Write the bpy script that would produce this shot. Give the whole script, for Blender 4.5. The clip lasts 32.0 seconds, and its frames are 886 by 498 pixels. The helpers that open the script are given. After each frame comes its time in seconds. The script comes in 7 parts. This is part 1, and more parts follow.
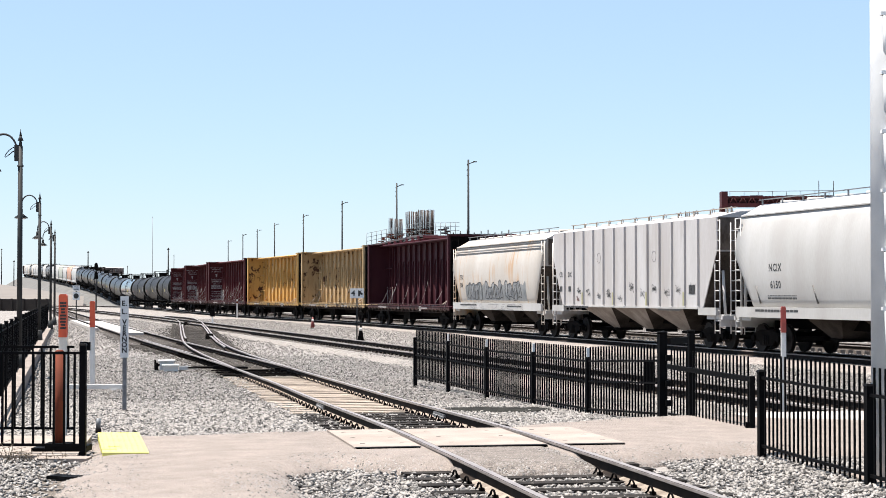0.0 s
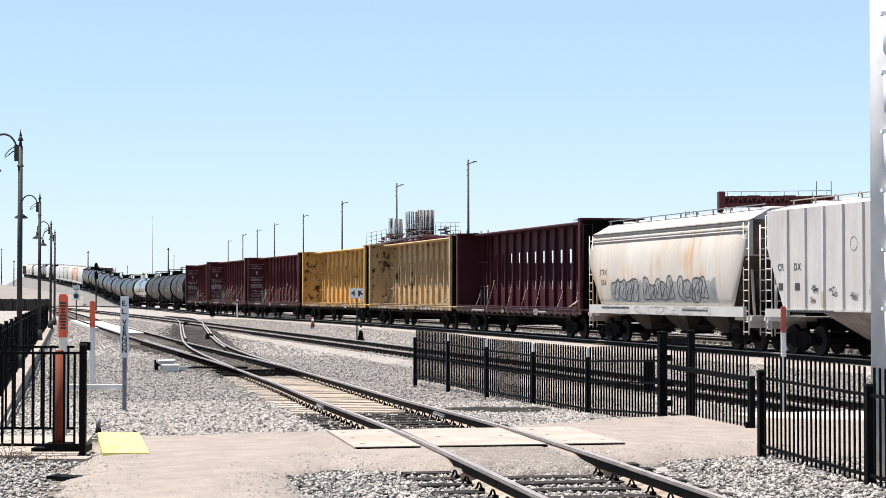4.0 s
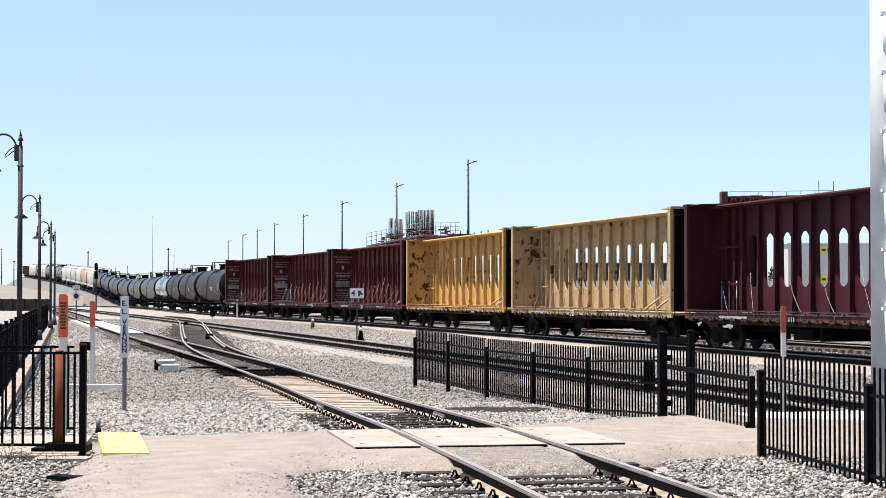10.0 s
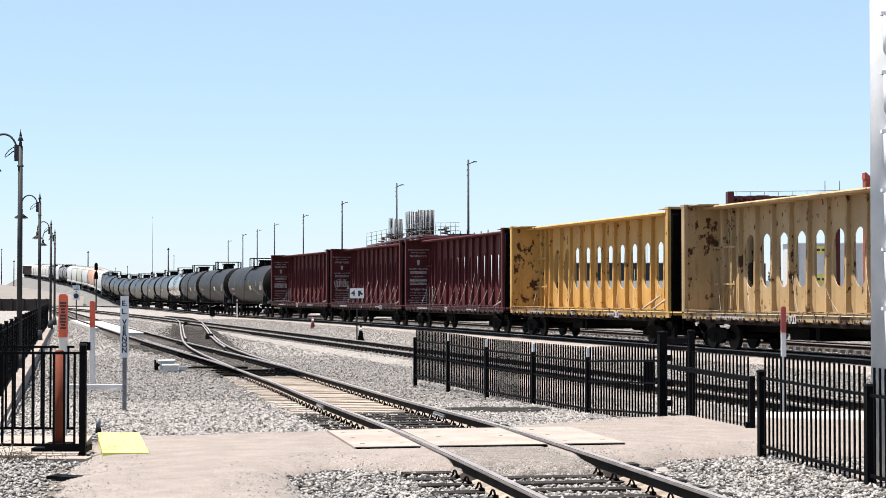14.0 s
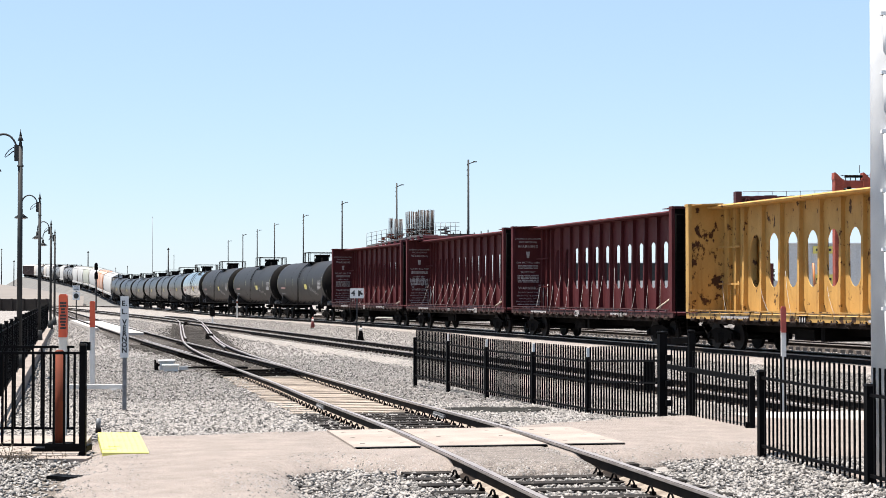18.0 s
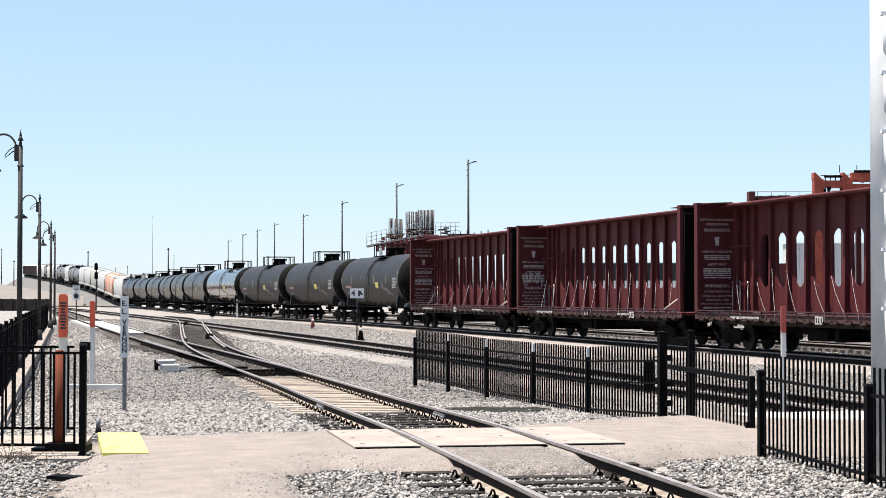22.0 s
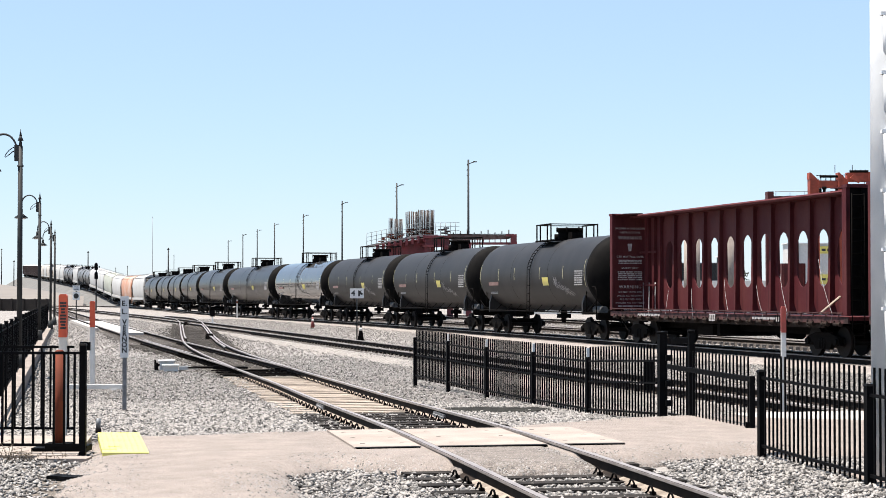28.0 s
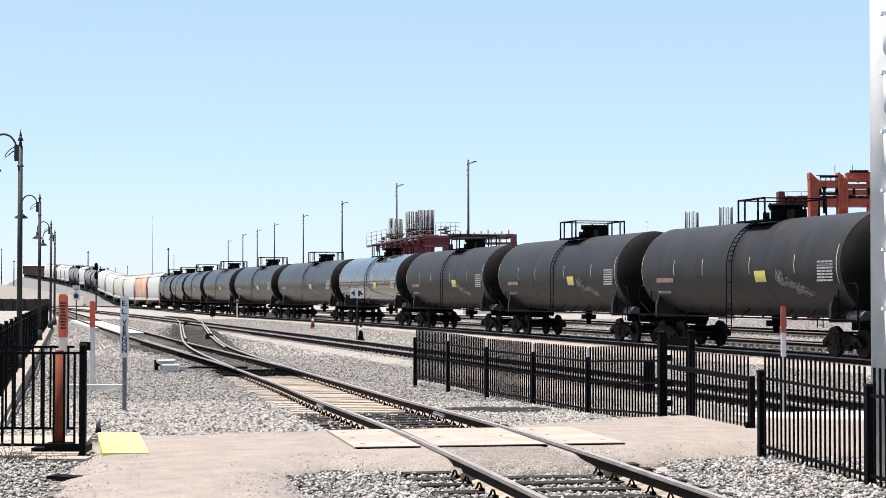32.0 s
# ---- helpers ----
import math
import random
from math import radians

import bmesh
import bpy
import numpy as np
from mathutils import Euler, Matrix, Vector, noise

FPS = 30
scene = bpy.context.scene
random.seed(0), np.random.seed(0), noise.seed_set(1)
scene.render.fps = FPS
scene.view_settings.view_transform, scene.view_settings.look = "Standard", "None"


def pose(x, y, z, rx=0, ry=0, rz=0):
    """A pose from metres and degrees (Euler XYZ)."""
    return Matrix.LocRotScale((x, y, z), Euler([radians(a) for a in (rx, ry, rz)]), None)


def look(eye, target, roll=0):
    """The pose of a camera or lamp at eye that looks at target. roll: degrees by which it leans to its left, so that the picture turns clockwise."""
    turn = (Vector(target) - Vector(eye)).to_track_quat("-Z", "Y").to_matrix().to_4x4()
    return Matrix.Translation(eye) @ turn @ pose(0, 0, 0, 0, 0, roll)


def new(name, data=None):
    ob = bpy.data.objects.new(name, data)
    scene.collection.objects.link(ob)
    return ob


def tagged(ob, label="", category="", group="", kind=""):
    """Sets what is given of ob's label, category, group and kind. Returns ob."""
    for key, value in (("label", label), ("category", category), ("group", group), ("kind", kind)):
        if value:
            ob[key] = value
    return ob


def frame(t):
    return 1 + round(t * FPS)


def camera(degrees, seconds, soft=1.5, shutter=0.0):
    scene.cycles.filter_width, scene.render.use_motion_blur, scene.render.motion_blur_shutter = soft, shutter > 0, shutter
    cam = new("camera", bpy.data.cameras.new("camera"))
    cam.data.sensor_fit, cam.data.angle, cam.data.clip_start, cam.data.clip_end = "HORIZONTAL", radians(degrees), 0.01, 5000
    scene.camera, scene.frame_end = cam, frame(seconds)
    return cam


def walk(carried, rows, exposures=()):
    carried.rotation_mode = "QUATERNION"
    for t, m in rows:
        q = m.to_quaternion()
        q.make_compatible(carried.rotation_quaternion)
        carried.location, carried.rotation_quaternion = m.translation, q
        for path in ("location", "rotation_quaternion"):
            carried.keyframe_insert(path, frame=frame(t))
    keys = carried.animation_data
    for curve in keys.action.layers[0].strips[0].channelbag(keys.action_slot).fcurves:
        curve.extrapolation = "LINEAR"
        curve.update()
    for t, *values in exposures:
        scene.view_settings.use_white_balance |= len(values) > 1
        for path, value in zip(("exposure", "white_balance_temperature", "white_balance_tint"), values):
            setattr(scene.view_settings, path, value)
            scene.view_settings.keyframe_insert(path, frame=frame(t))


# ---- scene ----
EYE = 1.87
cam = camera(28.55, 32.0, soft=0.7)
STILL = pose(0, 0, EYE, 91.507, 0, 0)
walk(cam, [(0.0, STILL), (32.0, STILL)], [(0.0, 1.53, 6400, 10), (32.0, 1.53, 6400, 10)])

# ---- light ----
SUN_AZ, SUN_EL = radians(264), radians(74)   # azimuth clockwise from +Y
world = bpy.data.worlds.new("sky")
scene.world = world
world.use_nodes = True
wn = world.node_tree.nodes
sky = wn.new("ShaderNodeTexSky")
sky.sky_type, sky.sun_disc = "NISHITA", False
sky.sun_elevation, sky.sun_rotation = SUN_EL, SUN_AZ
sky.air_density, sky.dust_density, sky.ozone_density = 1.0, 0.15, 2.2
wn["Background"].inputs["Strength"].default_value = 0.0588
haze = wn.new("ShaderNodeMix")          # thin even haze over the clear sky
haze.data_type = "RGBA"
haze.inputs[0].default_value = 0.55
haze.inputs["B"].default_value = (3.3, 4.5, 6.2, 1)
world.node_tree.links.new(sky.outputs["Color"], haze.inputs["A"])
world.node_tree.links.new(haze.outputs["Result"], wn["Background"].inputs["Color"])
sun_data = bpy.data.lights.new("sun", "SUN")
sun_data.energy, sun_data.angle, sun_data.color = 5.0, radians(0.6), (1.0, 0.92, 0.82)
sun = new("sun", sun_data)
to_sun = Vector((math.sin(SUN_AZ) * math.cos(SUN_EL), math.cos(SUN_AZ) * math.cos(SUN_EL), math.sin(SUN_EL)))
sun.matrix_world = look(to_sun * 50, (0, 0, 0))


# ---- materials ----
def shifted(n, l, tc):
    """Object coordinates, moved by a chance amount from piece to piece."""
    oi = n.new("ShaderNodeObjectInfo")
    sc = n.new("ShaderNodeMath")
    sc.operation = "MULTIPLY"
    sc.inputs[1].default_value = 60.0
    l.new(oi.outputs["Random"], sc.inputs[0])
    add = n.new("ShaderNodeVectorMath")
    add.operation = "ADD"
    l.new(tc.outputs["Object"], add.inputs[0])
    l.new(sc.outputs[0], add.inputs[1])
    return add.outputs["Vector"]


def material(name, color, rough=0.6, metal=0.0, dark=None, scale=6.0, grain=60.0, bump=0.0, amount=0.5, stretch=(1, 1, 1), spec=0.5, broad=1.0, speck=0.35):
    """A painted or natural surface: base colour, mixed with a second one in broad stains and fine grain."""
    m = bpy.data.materials.new(name)
    m.use_nodes = True
    nt = m.node_tree
    n, l = nt.nodes, nt.links
    b = n["Principled BSDF"]
    b.inputs["Roughness"].default_value = rough
    b.inputs["Metallic"].default_value = metal
    b.inputs["Specular IOR Level"].default_value = spec
    dark = dark or tuple(c * 0.72 for c in color)
    tc = n.new("ShaderNodeTexCoord")
    mp = n.new("ShaderNodeMapping")
    mp.inputs["Scale"].default_value = stretch
    l.new(shifted(n, l, tc), mp.inputs["Vector"])
    big = n.new("ShaderNodeTexNoise")
    big.inputs["Scale"].default_value, big.inputs["Detail"].default_value = scale, 6
    fine = n.new("ShaderNodeTexNoise")
    fine.inputs["Scale"].default_value, fine.inputs["Detail"].default_value = grain, 3
    l.new(mp.outputs["Vector"], big.inputs["Vector"])
    l.new(mp.outputs["Vector"], fine.inputs["Vector"])
    add = n.new("ShaderNodeMath")
    add.operation = "MULTIPLY_ADD"
    l.new(fine.outputs["Fac"], add.inputs[0])
    add.inputs[1].default_value = speck
    wide = n.new("ShaderNodeMath")
    wide.operation = "MULTIPLY"
    wide.inputs[1].default_value = broad
    l.new(big.outputs["Fac"], wide.inputs[0])
    l.new(wide.outputs[0], add.inputs[2])
    ramp = n.new("ShaderNodeValToRGB")
    ramp.color_ramp.elements[0].position = 0.42
    ramp.color_ramp.elements[1].position = 0.98 - 0.2 * amount
    ramp.color_ramp.elements[0].color = (*color, 1)
    ramp.color_ramp.elements[1].color = tuple(c + (d - c) * min(1, amount * 1.3) for c, d in zip(color, dark)) + (1,)
    l.new(add.outputs[0], ramp.inputs["Fac"])
    l.new(ramp.outputs["Color"], b.inputs["Base Color"])
    if bump:
        bp = n.new("ShaderNodeBump")
        bp.inputs["Strength"].default_value, bp.inputs["Distance"].default_value = bump, 0.02
        l.new(fine.outputs["Fac"], bp.inputs["Height"])
        l.new(bp.outputs["Normal"], b.inputs["Normal"])
    return m


# ---- mesh helpers ----
def box(bm, c, s, rz=0.0, taper=1.0):
    m = Matrix.Translation(c) @ Matrix.Rotation(radians(rz), 4, "Z")
    hx, hy, hz = s[0] / 2, s[1] / 2, s[2] / 2
    co = [(-hx, -hy, -hz), (hx, -hy, -hz), (hx, hy, -hz), (-hx, hy, -hz)] + [(x * taper, y * taper, hz) for x, y in ((-hx, -hy), (hx, -hy), (hx, hy), (-hx, hy))]
    v = [bm.verts.new(m @ Vector(p)) for p in co]
    for q in ((3, 2, 1, 0), (4, 5, 6, 7), (0, 1, 5, 4), (1, 2, 6, 5), (2, 3, 7, 6), (3, 0, 4, 7)):
        bm.faces.new([v[i] for i in q])
    return bm


def rod(bm, a, b, r, seg=8, r2=None, cap=True, smooth=True):
    a, b = Vector(a), Vector(b)
    r2 = r if r2 is None else r2
    q = (b - a).to_track_quat("Z", "Y")
    ring = []
    for p, rr in ((a, r), (b, r2)):
        ring.append([bm.verts.new(p + q @ Vector((rr * math.cos(i * math.tau / seg), rr * math.sin(i * math.tau / seg), 0))) for i in range(seg)])
    for i in range(seg):
        f = bm.faces.new((ring[0][i], ring[0][(i + 1) % seg], ring[1][(i + 1) % seg], ring[1][i]))
        f.smooth = smooth
    if cap:
        bm.faces.new(ring[0][::-1])
        bm.faces.new(ring[1])
    return bm


def tube(bm, pts, r, seg=6):
    """A bent round bar in one piece."""
    p = [Vector(q) for q in pts]
    rings = []
    u = None
    for i, c in enumerate(p):
        d = (p[min(i + 1, len(p) - 1)] - p[max(i - 1, 0)]).normalized()
        if u is None:
            u = d.orthogonal().normalized()
        u = (u - d * u.dot(d)).normalized()
        w = d.cross(u)
        rings.append([c + (u * math.cos(k * math.tau / seg) + w * math.sin(k * math.tau / seg)) * r for k in range(seg)])
    return loft(bm, rings)


def prism(bm, outline, axis, lo, hi):
    """Extrude a 2D outline along an axis: the outline's coordinates are the two other axes in order."""
    def put(p, h):
        return {"x": (h, p[0], p[1]), "y": (p[0], h, p[1]), "z": (p[0], p[1], h)}[axis]
    a = [bm.verts.new(put(p, lo)) for p in outline]
    b = [bm.verts.new(put(p, hi)) for p in outline]
    bm.faces.new(a)
    bm.faces.new(b[::-1])
    n = len(outline)
    for i in range(n):
        bm.faces.new((a[i], b[i], b[(i + 1) % n], a[(i + 1) % n]))
    return bm


def loft(bm, rings, closed=True, caps=True, smooth=True):
    """Join rings of points, one after another."""
    vs = [[bm.verts.new(p) for p in r] for r in rings]
    n = len(vs[0])
    for a, b in zip(vs, vs[1:]):
        for i in range(n if closed else n - 1):
            f = bm.faces.new((a[i], a[(i + 1) % n], b[(i + 1) % n], b[i]))
            f.smooth = smooth
    if caps and closed:
        bm.faces.new(vs[0][::-1])
        bm.faces.new(vs[-1])
    return bm


def mesh_of(bm, name, mat):
    bmesh.ops.recalc_face_normals(bm, faces=bm.faces)
    me = bpy.data.meshes.new(name)
    bm.to_mesh(me)
    bm.free()
    if mat:
        me.materials.append(mat)
    return me


def part(name, bm, mat, parent=None, label="", at=None):
    """Link a bmesh (or a mesh) as one object under a thing or a part."""
    me = bm if isinstance(bm, bpy.types.Mesh) else mesh_of(bm, name, mat)
    ob = new(name, me)
    if parent is not None:
        ob.parent = parent
    if at is not None:
        ob.matrix_basis = at
    if label:
        ob["label"] = label
    return ob


def thing(name, m, label, category, group="", kind=""):
    ob = new(name)
    ob.empty_display_size = 0.2
    ob.matrix_basis = m
    return tagged(ob, label, category, group, kind)


def B():
    return bmesh.new()

# ---- material set ----
M_BALLAST = material("ballast", (0.3034, 0.2821, 0.2665), 0.95, dark=(0.123, 0.1148, 0.1091), scale=5, grain=19, bump=1.0, amount=0.9, spec=0.1, broad=0.6, speck=0.75)
M_ASPHALT = material("worn_asphalt", (0.2829, 0.2444, 0.2198), 0.95, dark=(0.1312, 0.1148, 0.105), scale=3.0, grain=70, bump=1.0, amount=0.8, spec=0.1, broad=0.36, speck=0.92)
M_INFILL = material("stony_asphalt", (0.2337, 0.2066, 0.1886), 0.95, dark=(0.082, 0.0722, 0.0656), scale=6.0, grain=48, bump=1.0, amount=0.9, spec=0.1, broad=0.45, speck=0.85)
M_CONCRETE = material("pale_concrete", (0.2665, 0.2296, 0.2034), 0.9, dark=(0.1968, 0.1681, 0.1476), scale=2.0, grain=60, bump=0.25, amount=0.9, spec=0.2)
M_TIE = material("tie_timber", (0.0344, 0.0303, 0.0271), 0.9, dark=(0.0123, 0.0107, 0.0098), scale=4, grain=40, bump=0.5, amount=0.9, spec=0.1)
M_PLANK = material("bleached_tie", (0.369, 0.3157, 0.2624), 0.9, dark=(0.1886, 0.1558, 0.1271), scale=4, grain=50, bump=0.4, amount=0.9, stretch=(1, 6, 6), spec=0.15)
M_RAIL = material("rail_side", (0.0131, 0.0111, 0.0103), 0.85, dark=(0.0287, 0.0213, 0.0172), scale=5, grain=50, amount=0.6, spec=0.06)
M_RAILTOP = material("rail_head", (0.2706, 0.2419, 0.2255), 0.42, 0.25, dark=(0.164, 0.141, 0.1296), scale=5, grain=30, amount=0.7)
M_BLACK = material("black_paint", (0.0025, 0.0025, 0.003), 0.6, dark=(0.0049, 0.0049, 0.0053), scale=8, grain=90, amount=0.5, spec=0.04)
M_GREY = material("galvanised", (0.58, 0.59, 0.595), 0.55, 0.0, dark=(0.47, 0.48, 0.49), scale=3, grain=70, amount=0.7, spec=0.4)
M_WHITE = material("white_paint", (0.5371, 0.5305, 0.5166), 0.5, dark=(0.3788, 0.3649, 0.3444), scale=5, grain=60, amount=0.5)
M_ORANGE = material("orange_plastic", (0.5084, 0.0738, 0.0246), 0.5, dark=(0.3444, 0.0492, 0.0205), scale=6, grain=60, amount=0.5)
M_RUSTPIPE = material("rust_pipe", (0.1353, 0.0328, 0.0172), 0.8, dark=(0.082, 0.0246, 0.0148), scale=5, grain=60, amount=0.6, spec=0.15)
M_YELLOWPAD = material("yellow_tactile", (0.492, 0.4551, 0.1148), 0.8, dark=(0.41, 0.3813, 0.1558), scale=3, grain=60, bump=0.3, amount=0.6, spec=0.2)
# tank ends painted near black to carry the shade that falls on them
M_TANKHEAD = material("shaded_tank_head", (0.0029, 0.0029, 0.0033), 0.75, dark=(0.0066, 0.0061, 0.0057), scale=2, grain=30, amount=0.8, spec=0.06)
M_TANK = material("tank_black", (0.0127, 0.0125, 0.0135), 0.5, dark=(0.0221, 0.0213, 0.0217), scale=1.4, grain=30, amount=0.8, stretch=(1, 1, 0.4), spec=0.16)
M_TANKBLUE = material("tank_shiny", (0.0246, 0.0295, 0.0377), 0.10, dark=(0.0533, 0.0508, 0.0476), scale=1.2, grain=30, amount=0.7, stretch=(1, 1, 0.4), spec=0.9)
M_TANKGLOSS = material("tank_gloss", (0.0131, 0.0133, 0.0139), 0.34, dark=(0.0279, 0.0262, 0.0254), scale=1.2, grain=25, amount=0.8, stretch=(1, 1, 0.4), spec=0.24)
M_TANKGREY = material("tank_grey", (0.1312, 0.1312, 0.1353), 0.45, dark=(0.082, 0.082, 0.082), scale=1.4, grain=30, amount=0.8)
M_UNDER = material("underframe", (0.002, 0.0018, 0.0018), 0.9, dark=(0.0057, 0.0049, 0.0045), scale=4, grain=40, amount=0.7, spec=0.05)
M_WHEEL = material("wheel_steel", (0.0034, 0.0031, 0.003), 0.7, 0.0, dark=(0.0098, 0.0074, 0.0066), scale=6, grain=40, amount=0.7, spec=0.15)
M_BURG = material("burgundy_paint", (0.0549, 0.0086, 0.0123), 0.6, dark=(0.082, 0.0221, 0.0213), scale=1.2, grain=22, amount=0.7, stretch=(1, 1, 0.35), spec=0.12)
M_RED = material("dark_red_paint", (0.0295, 0.0054, 0.0103), 0.6, dark=(0.0492, 0.0139, 0.0164), scale=1.2, grain=22, amount=0.7, stretch=(1, 1, 0.35), spec=0.12)
M_YELLOW = material("yellow_paint", (0.46, 0.282, 0.09), 0.6, dark=(0.34, 0.2, 0.062), scale=1.3, grain=20, amount=0.8, stretch=(1, 1, 0.5), spec=0.2)
M_TAN = material("faded_yellow_paint", (0.3772, 0.2747, 0.1517), 0.65, dark=(0.2788, 0.1927, 0.0984), scale=1.3, grain=20, amount=0.8, stretch=(1, 1, 0.5), spec=0.2)
M_RUST = material("rust_patch", (0.0492, 0.018, 0.0098), 0.9, dark=(0.0984, 0.0369, 0.0164), scale=9, grain=60, amount=0.8, spec=0.1)
M_HOPW = material("hopper_white", (0.3854, 0.3813, 0.3731), 0.5, dark=(0.3034, 0.2911, 0.2747), scale=0.8, grain=20, amount=0.7, stretch=(1, 1, 0.3))
M_HOPC = material("hopper_cream", (0.4264, 0.4059, 0.3772), 0.55, dark=(0.3444, 0.3116, 0.2747), scale=0.7, grain=18, amount=0.75, stretch=(1, 1, 0.25))
M_HOPR = material("hopper_ribbed_white", (0.4592, 0.451, 0.451), 0.55, dark=(0.3526, 0.3321, 0.3239), scale=0.8, grain=18, amount=0.8, stretch=(1, 1, 0.25))
M_HOPG = material("hopper_green_grey", (0.3444, 0.3583, 0.3034), 0.55, dark=(0.2476, 0.2476, 0.2066), scale=0.8, grain=18, amount=0.8)
M_HOPO = material("hopper_orange_rust", (0.41, 0.3526, 0.3034), 0.6, dark=(0.3444, 0.1312, 0.0574), scale=0.4, grain=6, amount=0.8)
M_BOXDARK = material("boxcar_dark", (0.0492, 0.0369, 0.0369), 0.7, dark=(0.082, 0.0492, 0.041), scale=1.0, grain=20, amount=0.7)
M_GANTRY = material("gantry_red", (0.3444, 0.0697, 0.0394), 0.6, dark=(0.1968, 0.0451, 0.0295), scale=2.0, grain=30, amount=0.8, spec=0.2)
M_FORM = material("formwork_red", (0.1804, 0.0205, 0.0246), 0.6, dark=(0.082, 0.0164, 0.018), scale=2.0, grain=30, amount=0.7)
M_DECK = material("grey_deck", (0.2895, 0.2755, 0.255), 0.85, dark=(0.1927, 0.1788, 0.1656), scale=1.0, grain=30, amount=0.7)
M_REBAR = material("rebar", (0.0287, 0.0262, 0.0271), 0.8, dark=(0.0656, 0.0492, 0.041), scale=6, grain=40, amount=0.6, spec=0.1)
M_POLE = material("pole_grey", (0.0131, 0.0148, 0.016), 0.65, dark=(0.0328, 0.0336, 0.0344), scale=4, grain=40, amount=0.5, spec=0.2)
M_SIGNWHITE = material("sign_white", (0.51, 0.5166, 0.5232), 0.45, dark=(0.4272, 0.4272, 0.4338), scale=6, grain=80, amount=0.4)
M_INK = material("ink_black", (0.0123, 0.0123, 0.0139), 0.6)
M_MARK = material("white_stencil", (0.492, 0.4674, 0.451), 0.7, dark=(0.246, 0.2214, 0.2173), scale=8, grain=60, amount=0.9)
M_REFLECT = material("reflective_yellow", (0.574, 0.492, 0.1148), 0.4)
M_HILL = material("hill_tan", (0.1394, 0.123, 0.1066), 0.95, dark=(0.1066, 0.0943, 0.0861), scale=0.05, grain=0.5, amount=0.8)
M_WALLGREY = material("embankment_grey", (0.1271, 0.1255, 0.123), 0.95, dark=(0.0902, 0.0886, 0.0861), scale=0.2, grain=3, amount=0.8, spec=0.1)
M_DARKWALL = material("dark_block_wall", (0.0246, 0.0213, 0.0205), 0.9, dark=(0.041, 0.0353, 0.0312), scale=0.5, grain=6, amount=0.7, spec=0.1)
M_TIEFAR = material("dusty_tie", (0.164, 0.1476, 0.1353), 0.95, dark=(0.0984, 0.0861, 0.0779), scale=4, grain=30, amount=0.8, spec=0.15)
M_BEAM = material("beam_maroon", (0.082, 0.0148, 0.0148), 0.6, dark=(0.041, 0.0115, 0.0115), scale=2.0, grain=30, amount=0.7, spec=0.2)
M_BEAMGREY = material("muddy_steel", (0.1394, 0.1107, 0.0984), 0.75, dark=(0.0656, 0.041, 0.0369), scale=2.0, grain=20, amount=0.8, spec=0.15)
M_ORANGEPAINT = material("orange_paint", (0.451, 0.1558, 0.041), 0.5, dark=(0.2788, 0.0984, 0.0328), scale=3, grain=30, amount=0.7)
M_LEAF = material("dusty_leaf", (0.082, 0.0902, 0.0615), 0.8, dark=(0.0492, 0.0574, 0.0369), scale=4, grain=20, amount=0.8, spec=0.1)
# brown soot, with the shade under hopper ends and bays mixed into the colour
M_SLOPE = material("sooty_shaded_sheet", (0.0697, 0.0574, 0.0492), 0.85, dark=(0.0246, 0.0197, 0.0164), scale=1.5, grain=20, amount=0.9, spec=0.1)
M_FITTING = material("weathered_zinc", (0.2132, 0.2214, 0.2296), 0.5, 0.4, dark=(0.0984, 0.0984, 0.1066), scale=9, grain=70, amount=0.7)
M_ENDGRIME = material("grimy_end", (0.164, 0.1353, 0.1148), 0.8, dark=(0.0492, 0.0369, 0.0295), scale=1.2, grain=12, amount=0.95, stretch=(1, 1, 0.5), spec=0.15)
M_BAY = material("dusty_bay", (0.30, 0.27, 0.242), 0.8, dark=(0.164, 0.1353, 0.1148), scale=1.5, grain=20, amount=0.9, spec=0.12)
M_RESERVOIR = material("dull_grey", (0.1394, 0.1394, 0.1394), 0.6, dark=(0.0738, 0.0697, 0.0656), scale=6, grain=40, amount=0.8, spec=0.2)
M_SILL = material("dirty_sill", (0.0098, 0.007, 0.0061), 0.85, dark=(0.0287, 0.0197, 0.0156), scale=3, grain=30, amount=0.8, spec=0.1)
M_DARKBALLAST = material("oily_ballast", (0.164, 0.1509, 0.1378), 0.95, dark=(0.0246, 0.0221, 0.0197), scale=1.1, grain=14, bump=1.0, amount=0.95, spec=0.08, broad=0.75, speck=0.66)
M_SAND = material("pale_dust", (0.3034, 0.2583, 0.2173), 0.95, dark=(0.1394, 0.1173, 0.0984), scale=6, grain=60, bump=0.6, amount=0.95, spec=0.1)
M_SCRAWL = material("spray_grey", (0.0287, 0.0295, 0.0312), 0.7)
M_SCRAWLPALE = material("spray_pale", (0.246, 0.2378, 0.2378), 0.7)
M_SPRAYBAND = material("spray_band", (0.1394, 0.1533, 0.1599), 0.7, dark=(0.2706, 0.2747, 0.2706), scale=1.6, grain=14, amount=0.9, spec=0.2)
M_SPRAYBLUE = material("spray_blue_grey", (0.1558, 0.1681, 0.1763), 0.7, dark=(0.2296, 0.2337, 0.2378), scale=4, grain=20, amount=0.8, spec=0.2)
M_WEED = material("dry_stem", (0.0984, 0.082, 0.0615), 0.9, dark=(0.0492, 0.041, 0.0328), scale=9, grain=40, spec=0.1)
M_SCRAWLMID = material("spray_mid", (0.1312, 0.1312, 0.1353), 0.7)
M_STRIP = material("faded_reflector", (0.3444, 0.328, 0.1968), 0.6)
